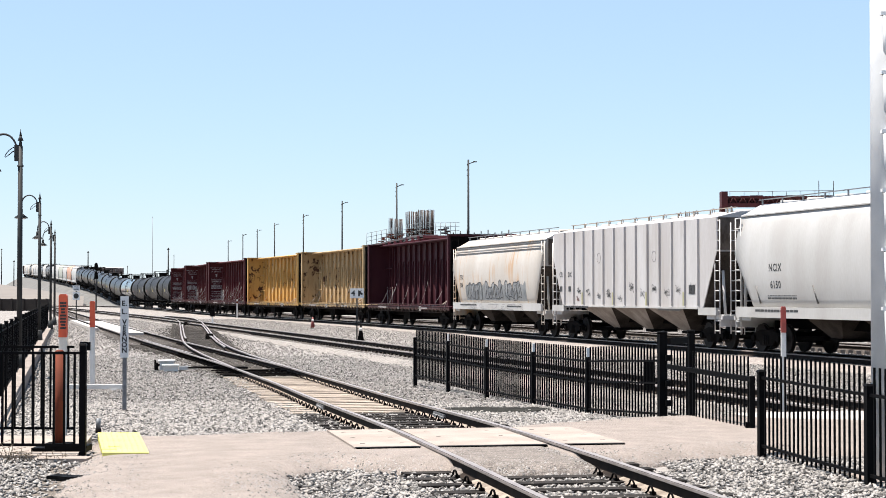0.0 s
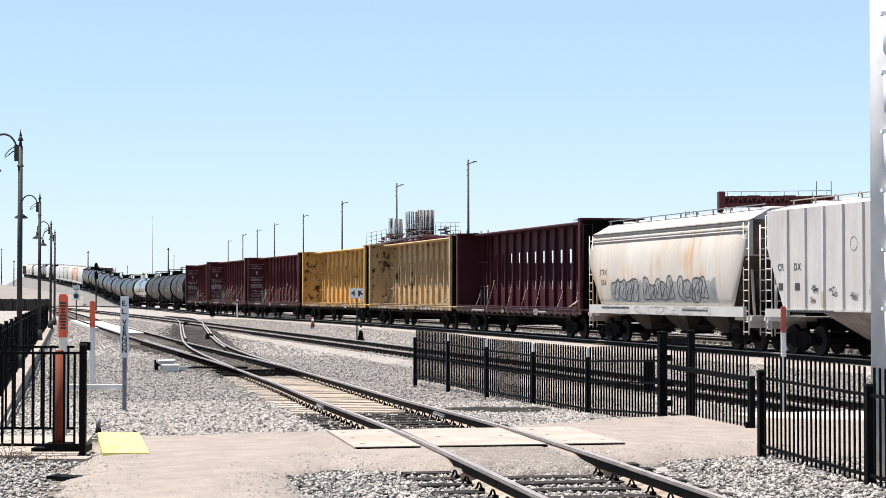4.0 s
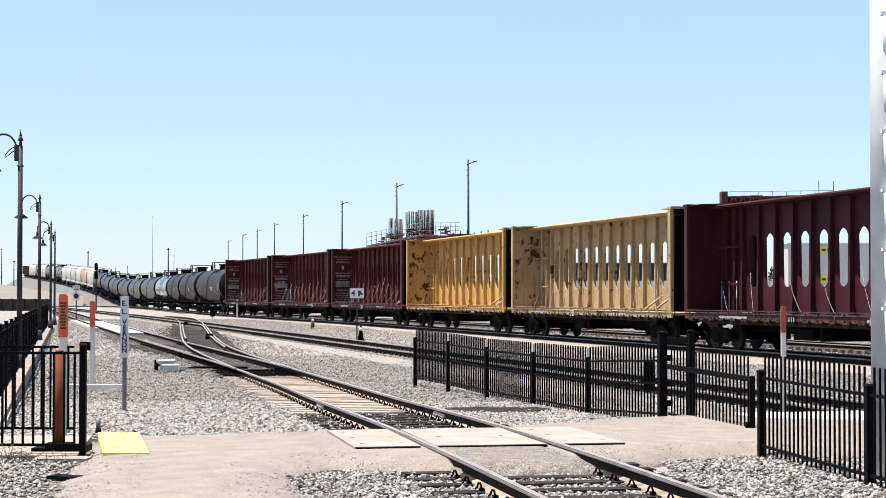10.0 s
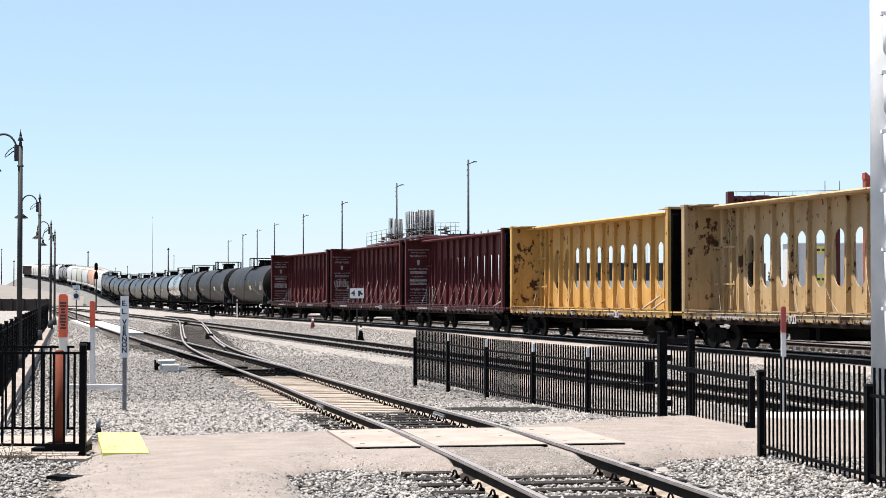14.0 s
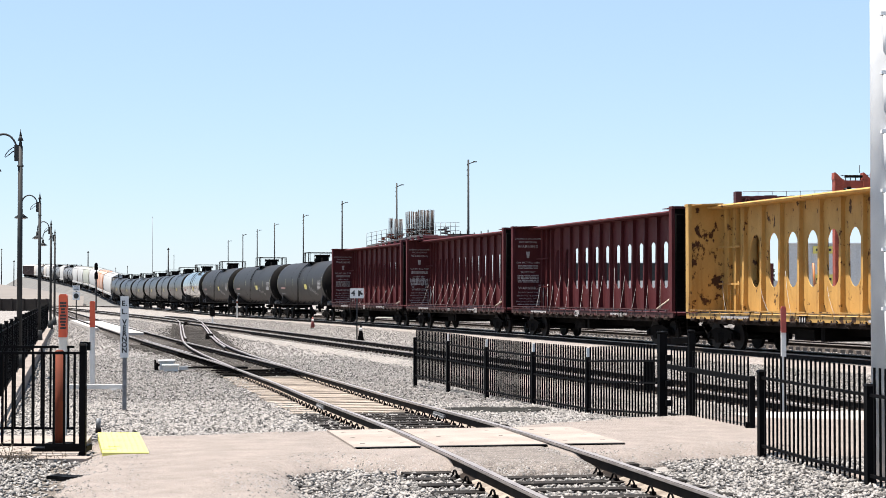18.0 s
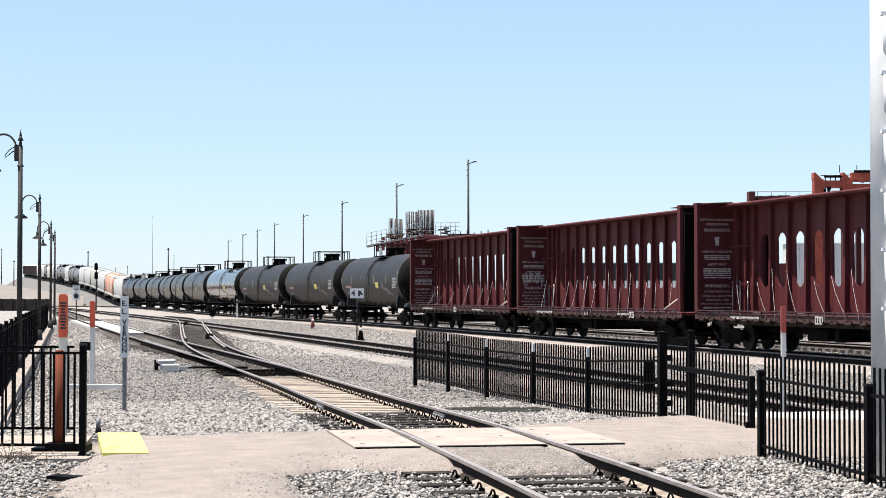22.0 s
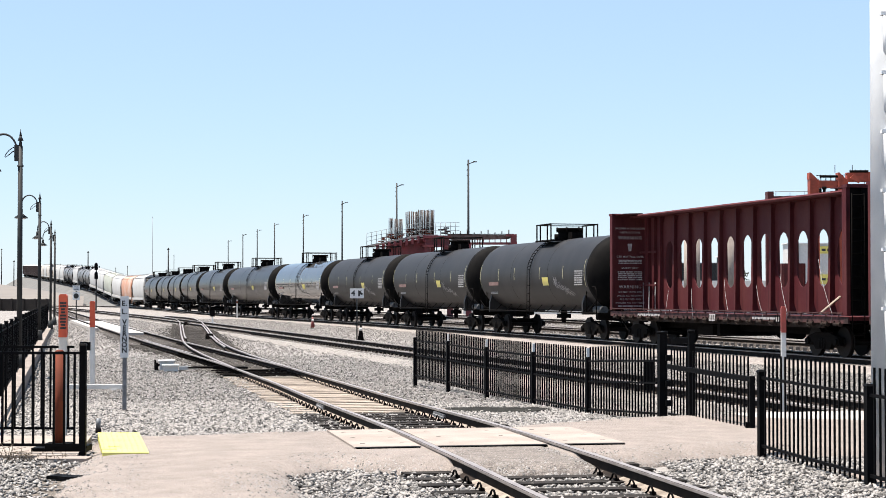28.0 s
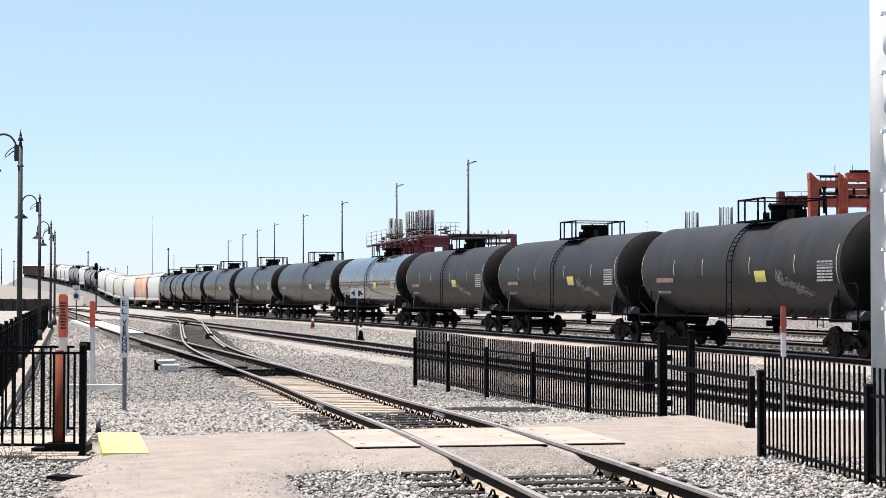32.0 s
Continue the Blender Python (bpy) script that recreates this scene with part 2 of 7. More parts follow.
M_BEDSTONE = material("bed_ballast", (0.2706, 0.2501, 0.2337), 0.95, dark=(0.1312, 0.1214, 0.1123), scale=5, grain=16, bump=1.0, amount=0.9, spec=0.1, broad=0.6, speck=0.75)
M_DARKPATCH = material("dark_patch", (0.0098, 0.0103, 0.0103), 0.9, dark=(0.0328, 0.0328, 0.0312), scale=6, grain=30, bump=1.0, amount=0.9, spec=0.0, broad=0.6, speck=0.75)
M_SOIL = material("dark_soil", (0.2, 0.176, 0.156), 0.95, dark=(0.07, 0.061, 0.054), scale=7, grain=35, bump=1.0, amount=0.9, spec=0.0, broad=0.6, speck=0.75)
M_TIEDUSTY = material("oily_tie", (0.123, 0.1091, 0.0968), 0.95, dark=(0.041, 0.0361, 0.032), scale=6, grain=30, bump=0.6, amount=0.9, spec=0.1)
M_WHITECON = material("bright_concrete", (0.3608, 0.3403, 0.3198), 0.9, dark=(0.3116, 0.2911, 0.2706), scale=1.0, grain=30, amount=0.7, spec=0.15)
M_BEDPALE = material("pale_bed", (0.2788, 0.2517, 0.2353), 0.95, dark=(0.1394, 0.1246, 0.1164), scale=5, grain=16, bump=1.0, amount=0.9, spec=0.1, broad=0.6, speck=0.75)
M_PINK = material("pale_red_stencil", (0.1804, 0.1066, 0.0943), 0.7, dark=(0.0984, 0.0574, 0.0533), scale=9, grain=60)
M_SILLRED = material("dull_red_deck_edge", (0.1066, 0.0459, 0.0451), 0.8, dark=(0.0246, 0.0148, 0.0139), scale=5, grain=30, amount=0.8, spec=0.15)
M_SLEEVERED = material("worn_red_plastic", (0.2952, 0.041, 0.0287), 0.55, dark=(0.1804, 0.0287, 0.0205), scale=9, grain=60, amount=0.7)
M_CONERED = material("faded_red_plastic", (0.1804, 0.0287, 0.0246), 0.6, dark=(0.1148, 0.0246, 0.0205), scale=6, grain=60, amount=0.5)


def stone_material(name, ramp):
    """Crushed stone that differs from piece to piece."""
    m = bpy.data.materials.new(name)
    m.use_nodes = True
    n, l = m.node_tree.nodes, m.node_tree.links
    b = n["Principled BSDF"]
    b.inputs["Roughness"].default_value = 0.9
    b.inputs["Specular IOR Level"].default_value = 0.2
    g = n.new("ShaderNodeNewGeometry")
    r = n.new("ShaderNodeValToRGB")
    e = r.color_ramp.elements
    for k, (at_, col) in enumerate(ramp):
        q = e[0] if k == 0 else e[1] if k == 1 else e.new(at_)
        q.position, q.color = at_, (*col, 1)
    l.new(g.outputs["Random Per Island"], r.inputs["Fac"])
    tc = n.new("ShaderNodeTexCoord")
    tex = n.new("ShaderNodeTexNoise")
    tex.inputs["Scale"].default_value, tex.inputs["Detail"].default_value = 55, 4
    l.new(tc.outputs["Object"], tex.inputs["Vector"])
    mr = n.new("ShaderNodeMapRange")
    mr.inputs["From Min"].default_value, mr.inputs["From Max"].default_value = 0.3, 0.7
    mr.inputs["To Min"].default_value, mr.inputs["To Max"].default_value = 0.62, 1.12
    l.new(tex.outputs["Fac"], mr.inputs["Value"])
    mul = n.new("ShaderNodeVectorMath")
    mul.operation = "SCALE"
    l.new(r.outputs["Color"], mul.inputs[0])
    l.new(mr.outputs["Result"], mul.inputs["Scale"])
    l.new(mul.outputs["Vector"], b.inputs["Base Color"])
    return m


# the darkest pieces stand in for shade in the gaps between stones
M_ISLE = stone_material("ballast_pieces", ((0.0, (0.05, 0.048, 0.047)), (1.0, (0.30, 0.284, 0.271)), (0.2, (0.135, 0.129, 0.125)), (0.42, (0.242, 0.229, 0.218))))
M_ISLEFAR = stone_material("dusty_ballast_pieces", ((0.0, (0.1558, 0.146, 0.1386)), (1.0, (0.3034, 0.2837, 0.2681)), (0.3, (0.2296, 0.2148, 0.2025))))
M_ISLEDARK = stone_material("oily_ballast_pieces", ((0.0, (0.018, 0.0164, 0.0148)), (1.0, (0.2214, 0.205, 0.1927)), (0.55, (0.0451, 0.041, 0.0369)), (0.88, (0.123, 0.1132, 0.105))))


def rusted(m, rust, cover=0.60, scale=2.6):
    """Ragged dark rust patches where the paint has gone."""
    n, l = m.node_tree.nodes, m.node_tree.links
    b = n["Principled BSDF"]
    src = b.inputs["Base Color"].links[0].from_socket
    tc = n.new("ShaderNodeTexCoord")
    mp = n.new("ShaderNodeMapping")
    mp.inputs["Scale"].default_value = (1, 1, 0.75)
    l.new(shifted(n, l, tc), mp.inputs["Vector"])
    t1 = n.new("ShaderNodeTexNoise")
    t1.inputs["Scale"].default_value, t1.inputs["Detail"].default_value, t1.inputs["Roughness"].default_value = scale, 9, 0.68
    l.new(mp.outputs["Vector"], t1.inputs["Vector"])
    t2 = n.new("ShaderNodeTexNoise")
    t2.inputs["Scale"].default_value, t2.inputs["Detail"].default_value = 0.55, 2
    l.new(shifted(n, l, tc), t2.inputs["Vector"])
    add = n.new("ShaderNodeMath")
    add.operation = "MULTIPLY_ADD"
    add.inputs[1].default_value = 0.30
    l.new(t2.outputs["Fac"], add.inputs[0])
    l.new(t1.outputs["Fac"], add.inputs[2])
    r = n.new("ShaderNodeMapRange")
    r.inputs["From Min"].default_value, r.inputs["From Max"].default_value = cover + 0.15, cover + 0.19
    l.new(add.outputs[0], r.inputs["Value"])
    mix = n.new("ShaderNodeMixRGB")
    mix.inputs["Color2"].default_value = (*rust, 1)
    l.new(r.outputs["Result"], mix.inputs["Fac"])
    l.new(src, mix.inputs["Color1"])
    l.new(mix.outputs["Color"], b.inputs["Base Color"])


def streaked(m, rust, amount=0.8):
    """Adds long vertical rust runs, in patches, to a painted side."""
    nt = m.node_tree
    n, l = nt.nodes, nt.links
    b = n["Principled BSDF"]
    src = b.inputs["Base Color"].links[0].from_socket
    tc = n.new("ShaderNodeTexCoord")
    mp = n.new("ShaderNodeMapping")
    mp.inputs["Scale"].default_value = (1, 1, 0.10)
    l.new(tc.outputs["Object"], mp.inputs["Vector"])
    runs = n.new("ShaderNodeTexNoise")
    runs.inputs["Scale"].default_value, runs.inputs["Detail"].default_value = 5.0, 5
    l.new(mp.outputs["Vector"], runs.inputs["Vector"])
    patch = n.new("ShaderNodeTexNoise")
    patch.inputs["Scale"].default_value, patch.inputs["Detail"].default_value = 0.42, 2
    l.new(tc.outputs["Object"], patch.inputs["Vector"])
    mul = n.new("ShaderNodeMath")
    mul.operation = "MULTIPLY"
    l.new(runs.outputs["Fac"], mul.inputs[0])
    l.new(patch.outputs["Fac"], mul.inputs[1])
    r = n.new("ShaderNodeMapRange")
    r.inputs["From Min"].default_value, r.inputs["From Max"].default_value = 0.27, 0.42
    r.inputs["To Max"].default_value = amount
    l.new(mul.outputs[0], r.inputs["Value"])
    mix = n.new("ShaderNodeMixRGB")
    mix.inputs["Color2"].default_value = (*rust, 1)
    l.new(r.outputs["Result"], mix.inputs["Fac"])
    l.new(src, mix.inputs["Color1"])
    l.new(mix.outputs["Color"], b.inputs["Base Color"])


streaked(M_HOPC, (0.3444, 0.1968, 0.082), 0.75)
streaked(M_TAN, (0.082, 0.041, 0.0205), 0.65)
streaked(M_YELLOW, (0.1066, 0.0492, 0.0205), 0.5)
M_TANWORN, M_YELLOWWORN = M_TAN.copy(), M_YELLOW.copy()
rusted(M_TAN, (0.0451, 0.0213, 0.0115), 0.605, 3.2)
rusted(M_YELLOW, (0.0492, 0.0221, 0.0115), 0.61, 3.2)
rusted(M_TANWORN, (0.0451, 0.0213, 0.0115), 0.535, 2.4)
rusted(M_YELLOWWORN, (0.0492, 0.0221, 0.0115), 0.54, 2.4)
streaked(M_BURG, (0.0115, 0.0049, 0.0057), 0.8)
streaked(M_HOPR, (0.2952, 0.2706, 0.246), 0.5)


# ---- plan ----
TH = [15.4, 15.21, 15.01, 15.21, 16.7, 17.94, 17.04, 14.66, 13.04, 13.59, 15.03, 15.78, 15.9]   # heading of the train's track every 20 m, degrees left of +Y


def train_heading(s):
    if s < 240:
        i = max(0, min(11, int(s // 20)))
        u = s / 20 - i
        return TH[i] + (TH[i + 1] - TH[i]) * max(u, 0)
    if s < 690:
        return 15.55
    return max(-5.0, 15.55 - (s - 690) * 0.21)


def grade(y):
    """Height of the train's rails above the yard at the distance y."""
    knots = ((0, 0), (276, 0), (293, 0.25), (318, 1.25), (352, 2.6), (424, 4.2), (520, 6.1), (650, 8.4), (740, 9.8), (900, 11.5), (1400, 12))
    for (a, za), (b, zb) in zip(knots, knots[1:]):
        if y < b:
            return za + (zb - za) * (y - a) / (b - a)
    return 12.0


RAIL_PATH = []
_x, _y = 14.65, 45.31
_a = radians(train_heading(0))
for _s in range(-80, 0):
    RAIL_PATH.append((_x + math.sin(_a) * -_s, _y + math.cos(_a) * _s))
for _s in range(0, 1100):
    RAIL_PATH.append((_x, _y))
    _a = radians(train_heading(_s))
    _x, _y = _x - math.sin(_a), _y + math.cos(_a)
_z = np.array([grade(p[1]) for p in RAIL_PATH])
_k = np.ones(31) / 31
_z = np.convolve(np.pad(_z, 15, mode="edge"), _k, "valid")


def on_rail(s):
    """The point of the train's track at the arc length s (metres; larger is farther)."""
    u = min(max(s + 80, 0), len(RAIL_PATH) - 2)
    i = int(u)
    f = u - i
    a, b = RAIL_PATH[i], RAIL_PATH[i + 1]
    return Vector((a[0] + (b[0] - a[0]) * f, a[1] + (b[1] - a[1]) * f, _z[i] + (_z[i + 1] - _z[i]) * f))


# how far the train has come: seconds, metres
ROLL = ((0, -13.55), (6, 17.54), (9, 32.7), (13, 53.09), (19, 84.34), (23, 106.09), (28, 133.54), (32, 155.07))
_rt, _rs = np.array([r[0] for r in ROLL], float), np.array([r[1] for r in ROLL], float)
_poly = np.polyfit(_rt, _rs, 4)


def rolled(t):
    return float(np.polyval(_poly, t))


def ground_z(x, y):
    """Top of the ballast."""
    if y < 22:
        return -0.03
    if y < 30:
        return -0.03 - 0.17 * (y - 22) / 8
    if y < 40:
        return -0.20 - 0.10 * (y - 30) / 10
    if y < 60:
        return -0.30
    if y < 100:
        return -0.30 + 0.08 * (y - 60) / 40
    return -0.22


# ---- ground ----
def build_ground():
    ys = [-60, 0, 10, 14, 18, 22, 26, 30, 35, 40, 50, 60, 80, 100, 150, 220, 300, 450, 700, 1100, 2000, 4500]
    bm = B()
    grid = []
    for y in ys:
        w = 60 + abs(y) * 1.6
        grid.append([bm.verts.new((w * (i / 6 - 1), y, ground_z(0, y) - 0.045)) for i in range(13)])
    for a, b in zip(grid, grid[1:]):
        for i in range(12):
            bm.faces.new((a[i], a[i + 1], b[i + 1], b[i]))
    g = part("ground", bm, M_BALLAST)
    tagged(g, "grey crushed-stone ballast and dirt across the rail yard", "ground", kind="structure")


build_ground()


def along(pts, step):
    """Points along a plan line every step metres, with headings."""
    out = []
    left = 0.0
    for a, b in zip(pts, pts[1:]):
        a, b = Vector(a), Vector(b)
        n = (b - a).length
        d = (b - a) / n
        u = left
        while u < n:
            out.append((a + d * u, d))
            u += step
        left = u - n
    return out


def smooth_line(pts, n=12):
    """A smooth line through plan points (Catmull-Rom)."""
    p = [Vector(q) for q in pts]
    p = [p[0] * 2 - p[1]] + p + [p[-1] * 2 - p[-2]]
    out = []
    for i in range(1, len(p) - 2):
        a, b, c, d = p[i - 1:i + 3]
        for k in range(n):
            t = k / n
            out.append(0.5 * (2 * b + (c - a) * t + (2 * a - 5 * b + 4 * c - d) * t * t + (3 * b - a - 3 * c + d) * t ** 3))
    out.append(p[-2])
    return out


RAIL_SHAPE = ((-0.075, -0.172), (0.075, -0.172), (0.075, -0.158), (0.012, -0.135), (0.010, -0.045), (0.036, -0.032), (0.036, -0.004), (-0.036, -0.004), (-0.036, -0.032), (-0.010, -0.045), (-0.012, -0.135), (-0.075, -0.158))


def rail(pts, off, parent, zf=None):
    bm, top = B(), B()
    rings, heads = [], []
    for i, p in enumerate(pts):
        d = (pts[min(i + 1, len(pts) - 1)] - pts[max(i - 1, 0)])
        d.z = 0
        d.normalize()
        nrm = Vector((d.y, -d.x, 0))
        o = p + nrm * off
        rings.append([o + nrm * a + Vector((0, 0, b)) for a, b in RAIL_SHAPE])
        heads.append([o + nrm * a + Vector((0, 0, b)) for a, b in ((-0.038, -0.034), (0.038, -0.034), (0.038, -0.010), (0.029, 0.0), (-0.029, 0.0), (-0.038, -0.010))])
    loft(bm, rings, smooth=False)
    loft(top, heads, smooth=False)
    r = part("rail", bm, M_RAIL, parent)
    part("rail_head", top, M_RAILTOP, r, "worn shiny rail head")
    return r


TIE_MESH = {}


def tie_mesh(pale):
    if pale not in TIE_MESH:
        bm = B()
        prism(bm, ((-0.13, -0.2), (0.13, -0.2), (0.11, 0.0), (-0.11, 0.0)), "x", -1.36, 1.36)
        TIE_MESH[pale] = mesh_of(bm, "tie", (M_TIE, M_PLANK, M_TIEDUSTY)[pale])
    return TIE_MESH[pale]


def lay_track(name, pts, label, near=0.0, ties=True, far_ties=250.0, tie_mat=None):
    t = thing(name, pose(0, 0, 0), label, "track", kind="structure")
    rail(pts, -0.755, t)
    rail(pts, 0.755, t)
    rest = B()
    for p, d in along(pts, 0.6):
        ang = math.atan2(d.y, d.x) - math.pi / 2
        if p.y < near:
            pale = 0 if p.y < 29.4 else 1 if p.y < 46.0 else 2
            part("tie", tie_mesh(pale), None, t, at=Matrix.Translation(p + Vector((random.uniform(-0.06, 0.06), 0, -0.154 + random.uniform(-0.006, 0.006)))) @ Matrix.Rotation(ang + radians(random.gauss(0, 3.4 if pale == 1 else 0.9)), 4, "Z"))
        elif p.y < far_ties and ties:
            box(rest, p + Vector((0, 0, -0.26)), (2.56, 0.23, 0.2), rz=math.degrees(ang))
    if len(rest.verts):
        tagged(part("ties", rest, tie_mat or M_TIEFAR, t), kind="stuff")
    else:
        rest.free()
    return t


# plan lines (x, y, height of the rail top)
NEAR = smooth_line([(2.94, 8.0, 0.15), (1.79, 14.0, 0.15), (0.78, 19.3, 0.15), (-0.10, 23.9, 0.12), (-1.65, 32.0, -0.005), (-3.25, 40.5, -0.12), (-5.6, 50.5, -0.13), (-8.6, 62.0, -0.12), (-14.0, 82.0, -0.06), (-30.5, 147.0, 0), (-62.0, 275.0, 0)])
MID = smooth_line([(12.7, 8.0, 0.0), (6.4, 31.5, 0.0), (-0.3, 57.0, 0.0), (-14.5, 110.0, 0), (-27.0, 156.0, 0), (-60.0, 270.0, 0)])
CROSS = smooth_line([(-4.9, 47.5, -0.12), (-7.75, 60.7, -0.11), (-9.75, 71.0, -0.08), (-12.15, 86.0, -0.05), (-14.3, 100.0, 0.0), (-16.0, 111.0, 0.0), (-17.8, 122.6, 0.0), (-21.4, 142.5, 0.0), (-25.8, 157.0, 0)])
track_near = lay_track("railway_track", NEAR, "platform-side track on dark ties with shiny worn rails", near=74)
bed = B()
_rows = []
for p, d in along(MID, 1.5):
    nr = Vector((d.y, -d.x, 0))
    wob = 0.12 * math.sin(p.y * 1.3) + 0.08 * math.sin(p.y * 3.7)
    _rows.append([p + nr * (a + (wob if abs(a) > 2 else wob * 0.5)) + Vector((0, 0, h)) for a, h in ((-2.2, -0.4), (-1.5, -0.172), (1.5, -0.172), (2.2, -0.4))])
loft(bed, _rows, smooth=False)
tagged(part("track_bed", bed, M_BEDSTONE), "pale ballast bed under the middle track", "ground", kind="structure")
lay_track("railway_track", MID, "middle yard track on concrete ties in pale ballast", near=0)
lay_track("railway_track", CROSS, "crossover track that leaves the platform-side track", far_ties=125, tie_mat=M_TIEDUSTY)
TRAIN_LINE = [on_rail(s) for s in list(range(-60, 250, 10)) + list(range(250, 800, 6))]
bed = B()
_rows = []
_pts = [on_rail(s) for s in range(-60, 155, 3)]
for i, p in enumerate(_pts[:-1]):
    d = _pts[i + 1] - p
    d.z = 0
    d.normalize()
    nr = Vector((d.y, -d.x, 0))
    wob = 0.10 * math.sin(p.y * 1.1) + 0.07 * math.sin(p.y * 3.3)
    _rows.append([p + nr * (a + wob) + Vector((0, 0, h)) for a, h in ((-2.9, -0.42), (-2.0, -0.168), (2.0, -0.168), (2.9, -0.42))])
loft(bed, _rows, smooth=False)
tagged(part("track_bed", bed, M_BEDPALE), "pale pinkish ballast bed under the train's track", "ground", kind="structure")
lay_track("railway_track", TRAIN_LINE, "main track under the freight train, climbing far off")


def beside(off, s0, s1, step=15):
    """A plan line parallel to the train's track, off metres behind it."""
    out = []
    for s in range(s0, s1, step):
        p, q = on_rail(s), on_rail(s + 1)
        d = (q - p)
        d.z = 0
        d.normalize()
        out.append(Vector((p.x + d.y * off, p.y - d.x * off, 0.0)))
    return out


lay_track("railway_track", beside(6.4, -60, 240), "track behind the train on pale ballast")
lay_track("railway_track", beside(15.5, -60, 240), "farther track behind the train")


# ---- the train ----
# local space of a car: +Y is the way it rolls, +X the side of the platform, z = 0 the rail top
WHEEL_R = 0.457
SPIN = []


def wheelset_mesh():
    bm = B()
    rod(bm, (-0.95, 0, 0), (0.95, 0, 0), 0.08, 8)
    for sx in (-1, 1):
        rod(bm, (sx * 0.70, 0, 0), (sx * 0.73, 0, 0), 0.485, 20)
        rod(bm, (sx * 0.73, 0, 0), (sx * 0.83, 0, 0), WHEEL_R, 20)
        rod(bm, (sx * 0.83, 0, 0), (sx * 0.90, 0, 0), 0.16, 10)
        for k in range(4):
            a = k * math.pi / 2
            rod(bm, (sx * 0.82, 0.3 * math.cos(a), 0.3 * math.sin(a)), (sx * 0.836, 0.3 * math.cos(a), 0.3 * math.sin(a)), 0.03, 5)
    return mesh_of(bm, "wheelset", M_WHEEL)


def sideframe_mesh():
    bm = B()
    out = ((-1.12, 0.36), (-0.98, 0.60), (-0.72, 0.66), (-0.40, 0.74), (0.40, 0.74), (0.72, 0.66), (0.98, 0.60), (1.12, 0.36), (0.80, 0.34), (0.62, 0.42), (0.44, 0.22), (-0.44, 0.22), (-0.62, 0.42), (-0.80, 0.34))
    prism(bm, out, "x", -0.07, 0.07)
    for y in (-0.16, 0.0, 0.16):
        rod(bm, (0.03, y, 0.26), (0.03, y, 0.56), 0.065, 8)
    for y in (-0.89, 0.89):
        rod(bm, (0.06, y, WHEEL_R), (0.14, y, WHEEL_R), 0.11, 10)
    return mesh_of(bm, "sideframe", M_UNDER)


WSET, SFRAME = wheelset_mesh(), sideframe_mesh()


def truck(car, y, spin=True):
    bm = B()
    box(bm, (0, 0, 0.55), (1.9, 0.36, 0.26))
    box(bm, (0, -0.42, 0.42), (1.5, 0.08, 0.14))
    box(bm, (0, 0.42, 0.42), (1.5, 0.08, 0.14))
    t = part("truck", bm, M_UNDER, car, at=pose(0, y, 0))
    for sx in (-1, 1):
        part("sideframe", SFRAME, None, t, at=pose(sx * 1.0, 0, 0, 0, 0, 0 if sx > 0 else 180))
    for dy in (-0.89, 0.89):
        w = part("wheelset", WSET, None, t, at=pose(0, dy, WHEEL_R))
        if spin:
            SPIN.append((w, dy))
    return t


def coupler(car, y):
    bm = B()
    s = 1 if y > 0 else -1
    box(bm, (0, y, 0.86), (0.16, 1.0, 0.16))
    box(bm, (0, y + s * 0.45, 0.86), (0.30, 0.26, 0.28))
    tube(bm, [(0.25, y - s * 0.2, 0.8), (0.22, y + s * 0.2, 0.45), (0.1, y + s * 0.5, 0.42)], 0.03)
    part("coupler", bm, M_UNDER, car)


def ladder(bm, x, y, z0, z1, w=0.4, axis="y", step=0.34, r=0.016):
    d = Vector((0, w / 2, 0)) if axis == "y" else Vector((w / 2, 0, 0))
    c = Vector((x, y, 0))
    for s in (-1, 1):
        rod(bm, c + d * s + Vector((0, 0, z0)), c + d * s + Vector((0, 0, z1)), r, 5)
    z = z0 + 0.1
    while z < z1:
        rod(bm, c - d + Vector((0, 0, z)), c + d + Vector((0, 0, z)), r, 5)
        z += step
    return bm


def lettering(text, size, mat, parent, m, name="lettering", align="CENTER", extrude=0.0, bold=0.0):
    cu = bpy.data.curves.new(name, "FONT")
    cu.body, cu.size, cu.align_x, cu.align_y = text, size, align, "CENTER"
    cu.extrude = extrude
    cu.offset = bold
    cu.space_character = 1.15
    cu.resolution_u = 2
    ob = bpy.data.objects.new(name, cu)
    scene.collection.objects.link(ob)
    dg = bpy.context.evaluated_depsgraph_get()
    me = bpy.data.meshes.new_from_object(ob.evaluated_get(dg))
    bpy.data.objects.remove(ob)
    me.materials.clear()
    me.materials.append(mat)
    o = new(name, me)
    if parent is not None:
        o.parent = parent
    o.matrix_basis = m
    return o


def side_pose(x, y, z):
    """Upright writing that faces the platform side of a car."""
    return Matrix.Translation((x, y, z)) @ Matrix(((0, 0, 1, 0), (1, 0, 0, 0), (0, 1, 0, 0), (0, 0, 0, 1)))


def curve_pose(y, z, top):
    """Writing that lies on a hopper's curved side."""
    w = side_w(z, False, top)
    up = Vector((side_w(z + 0.05, False, top) - side_w(z - 0.05, False, top), 0, 0.1)).normalized()
    nr = Vector((0, 1, 0)).cross(up)
    m = Matrix.Identity(4)
    m.col[0][:3], m.col[1][:3], m.col[2][:3] = (0, 1, 0), up, nr
    m.translation = Vector((w, y, z)) + nr * 0.004
    return m


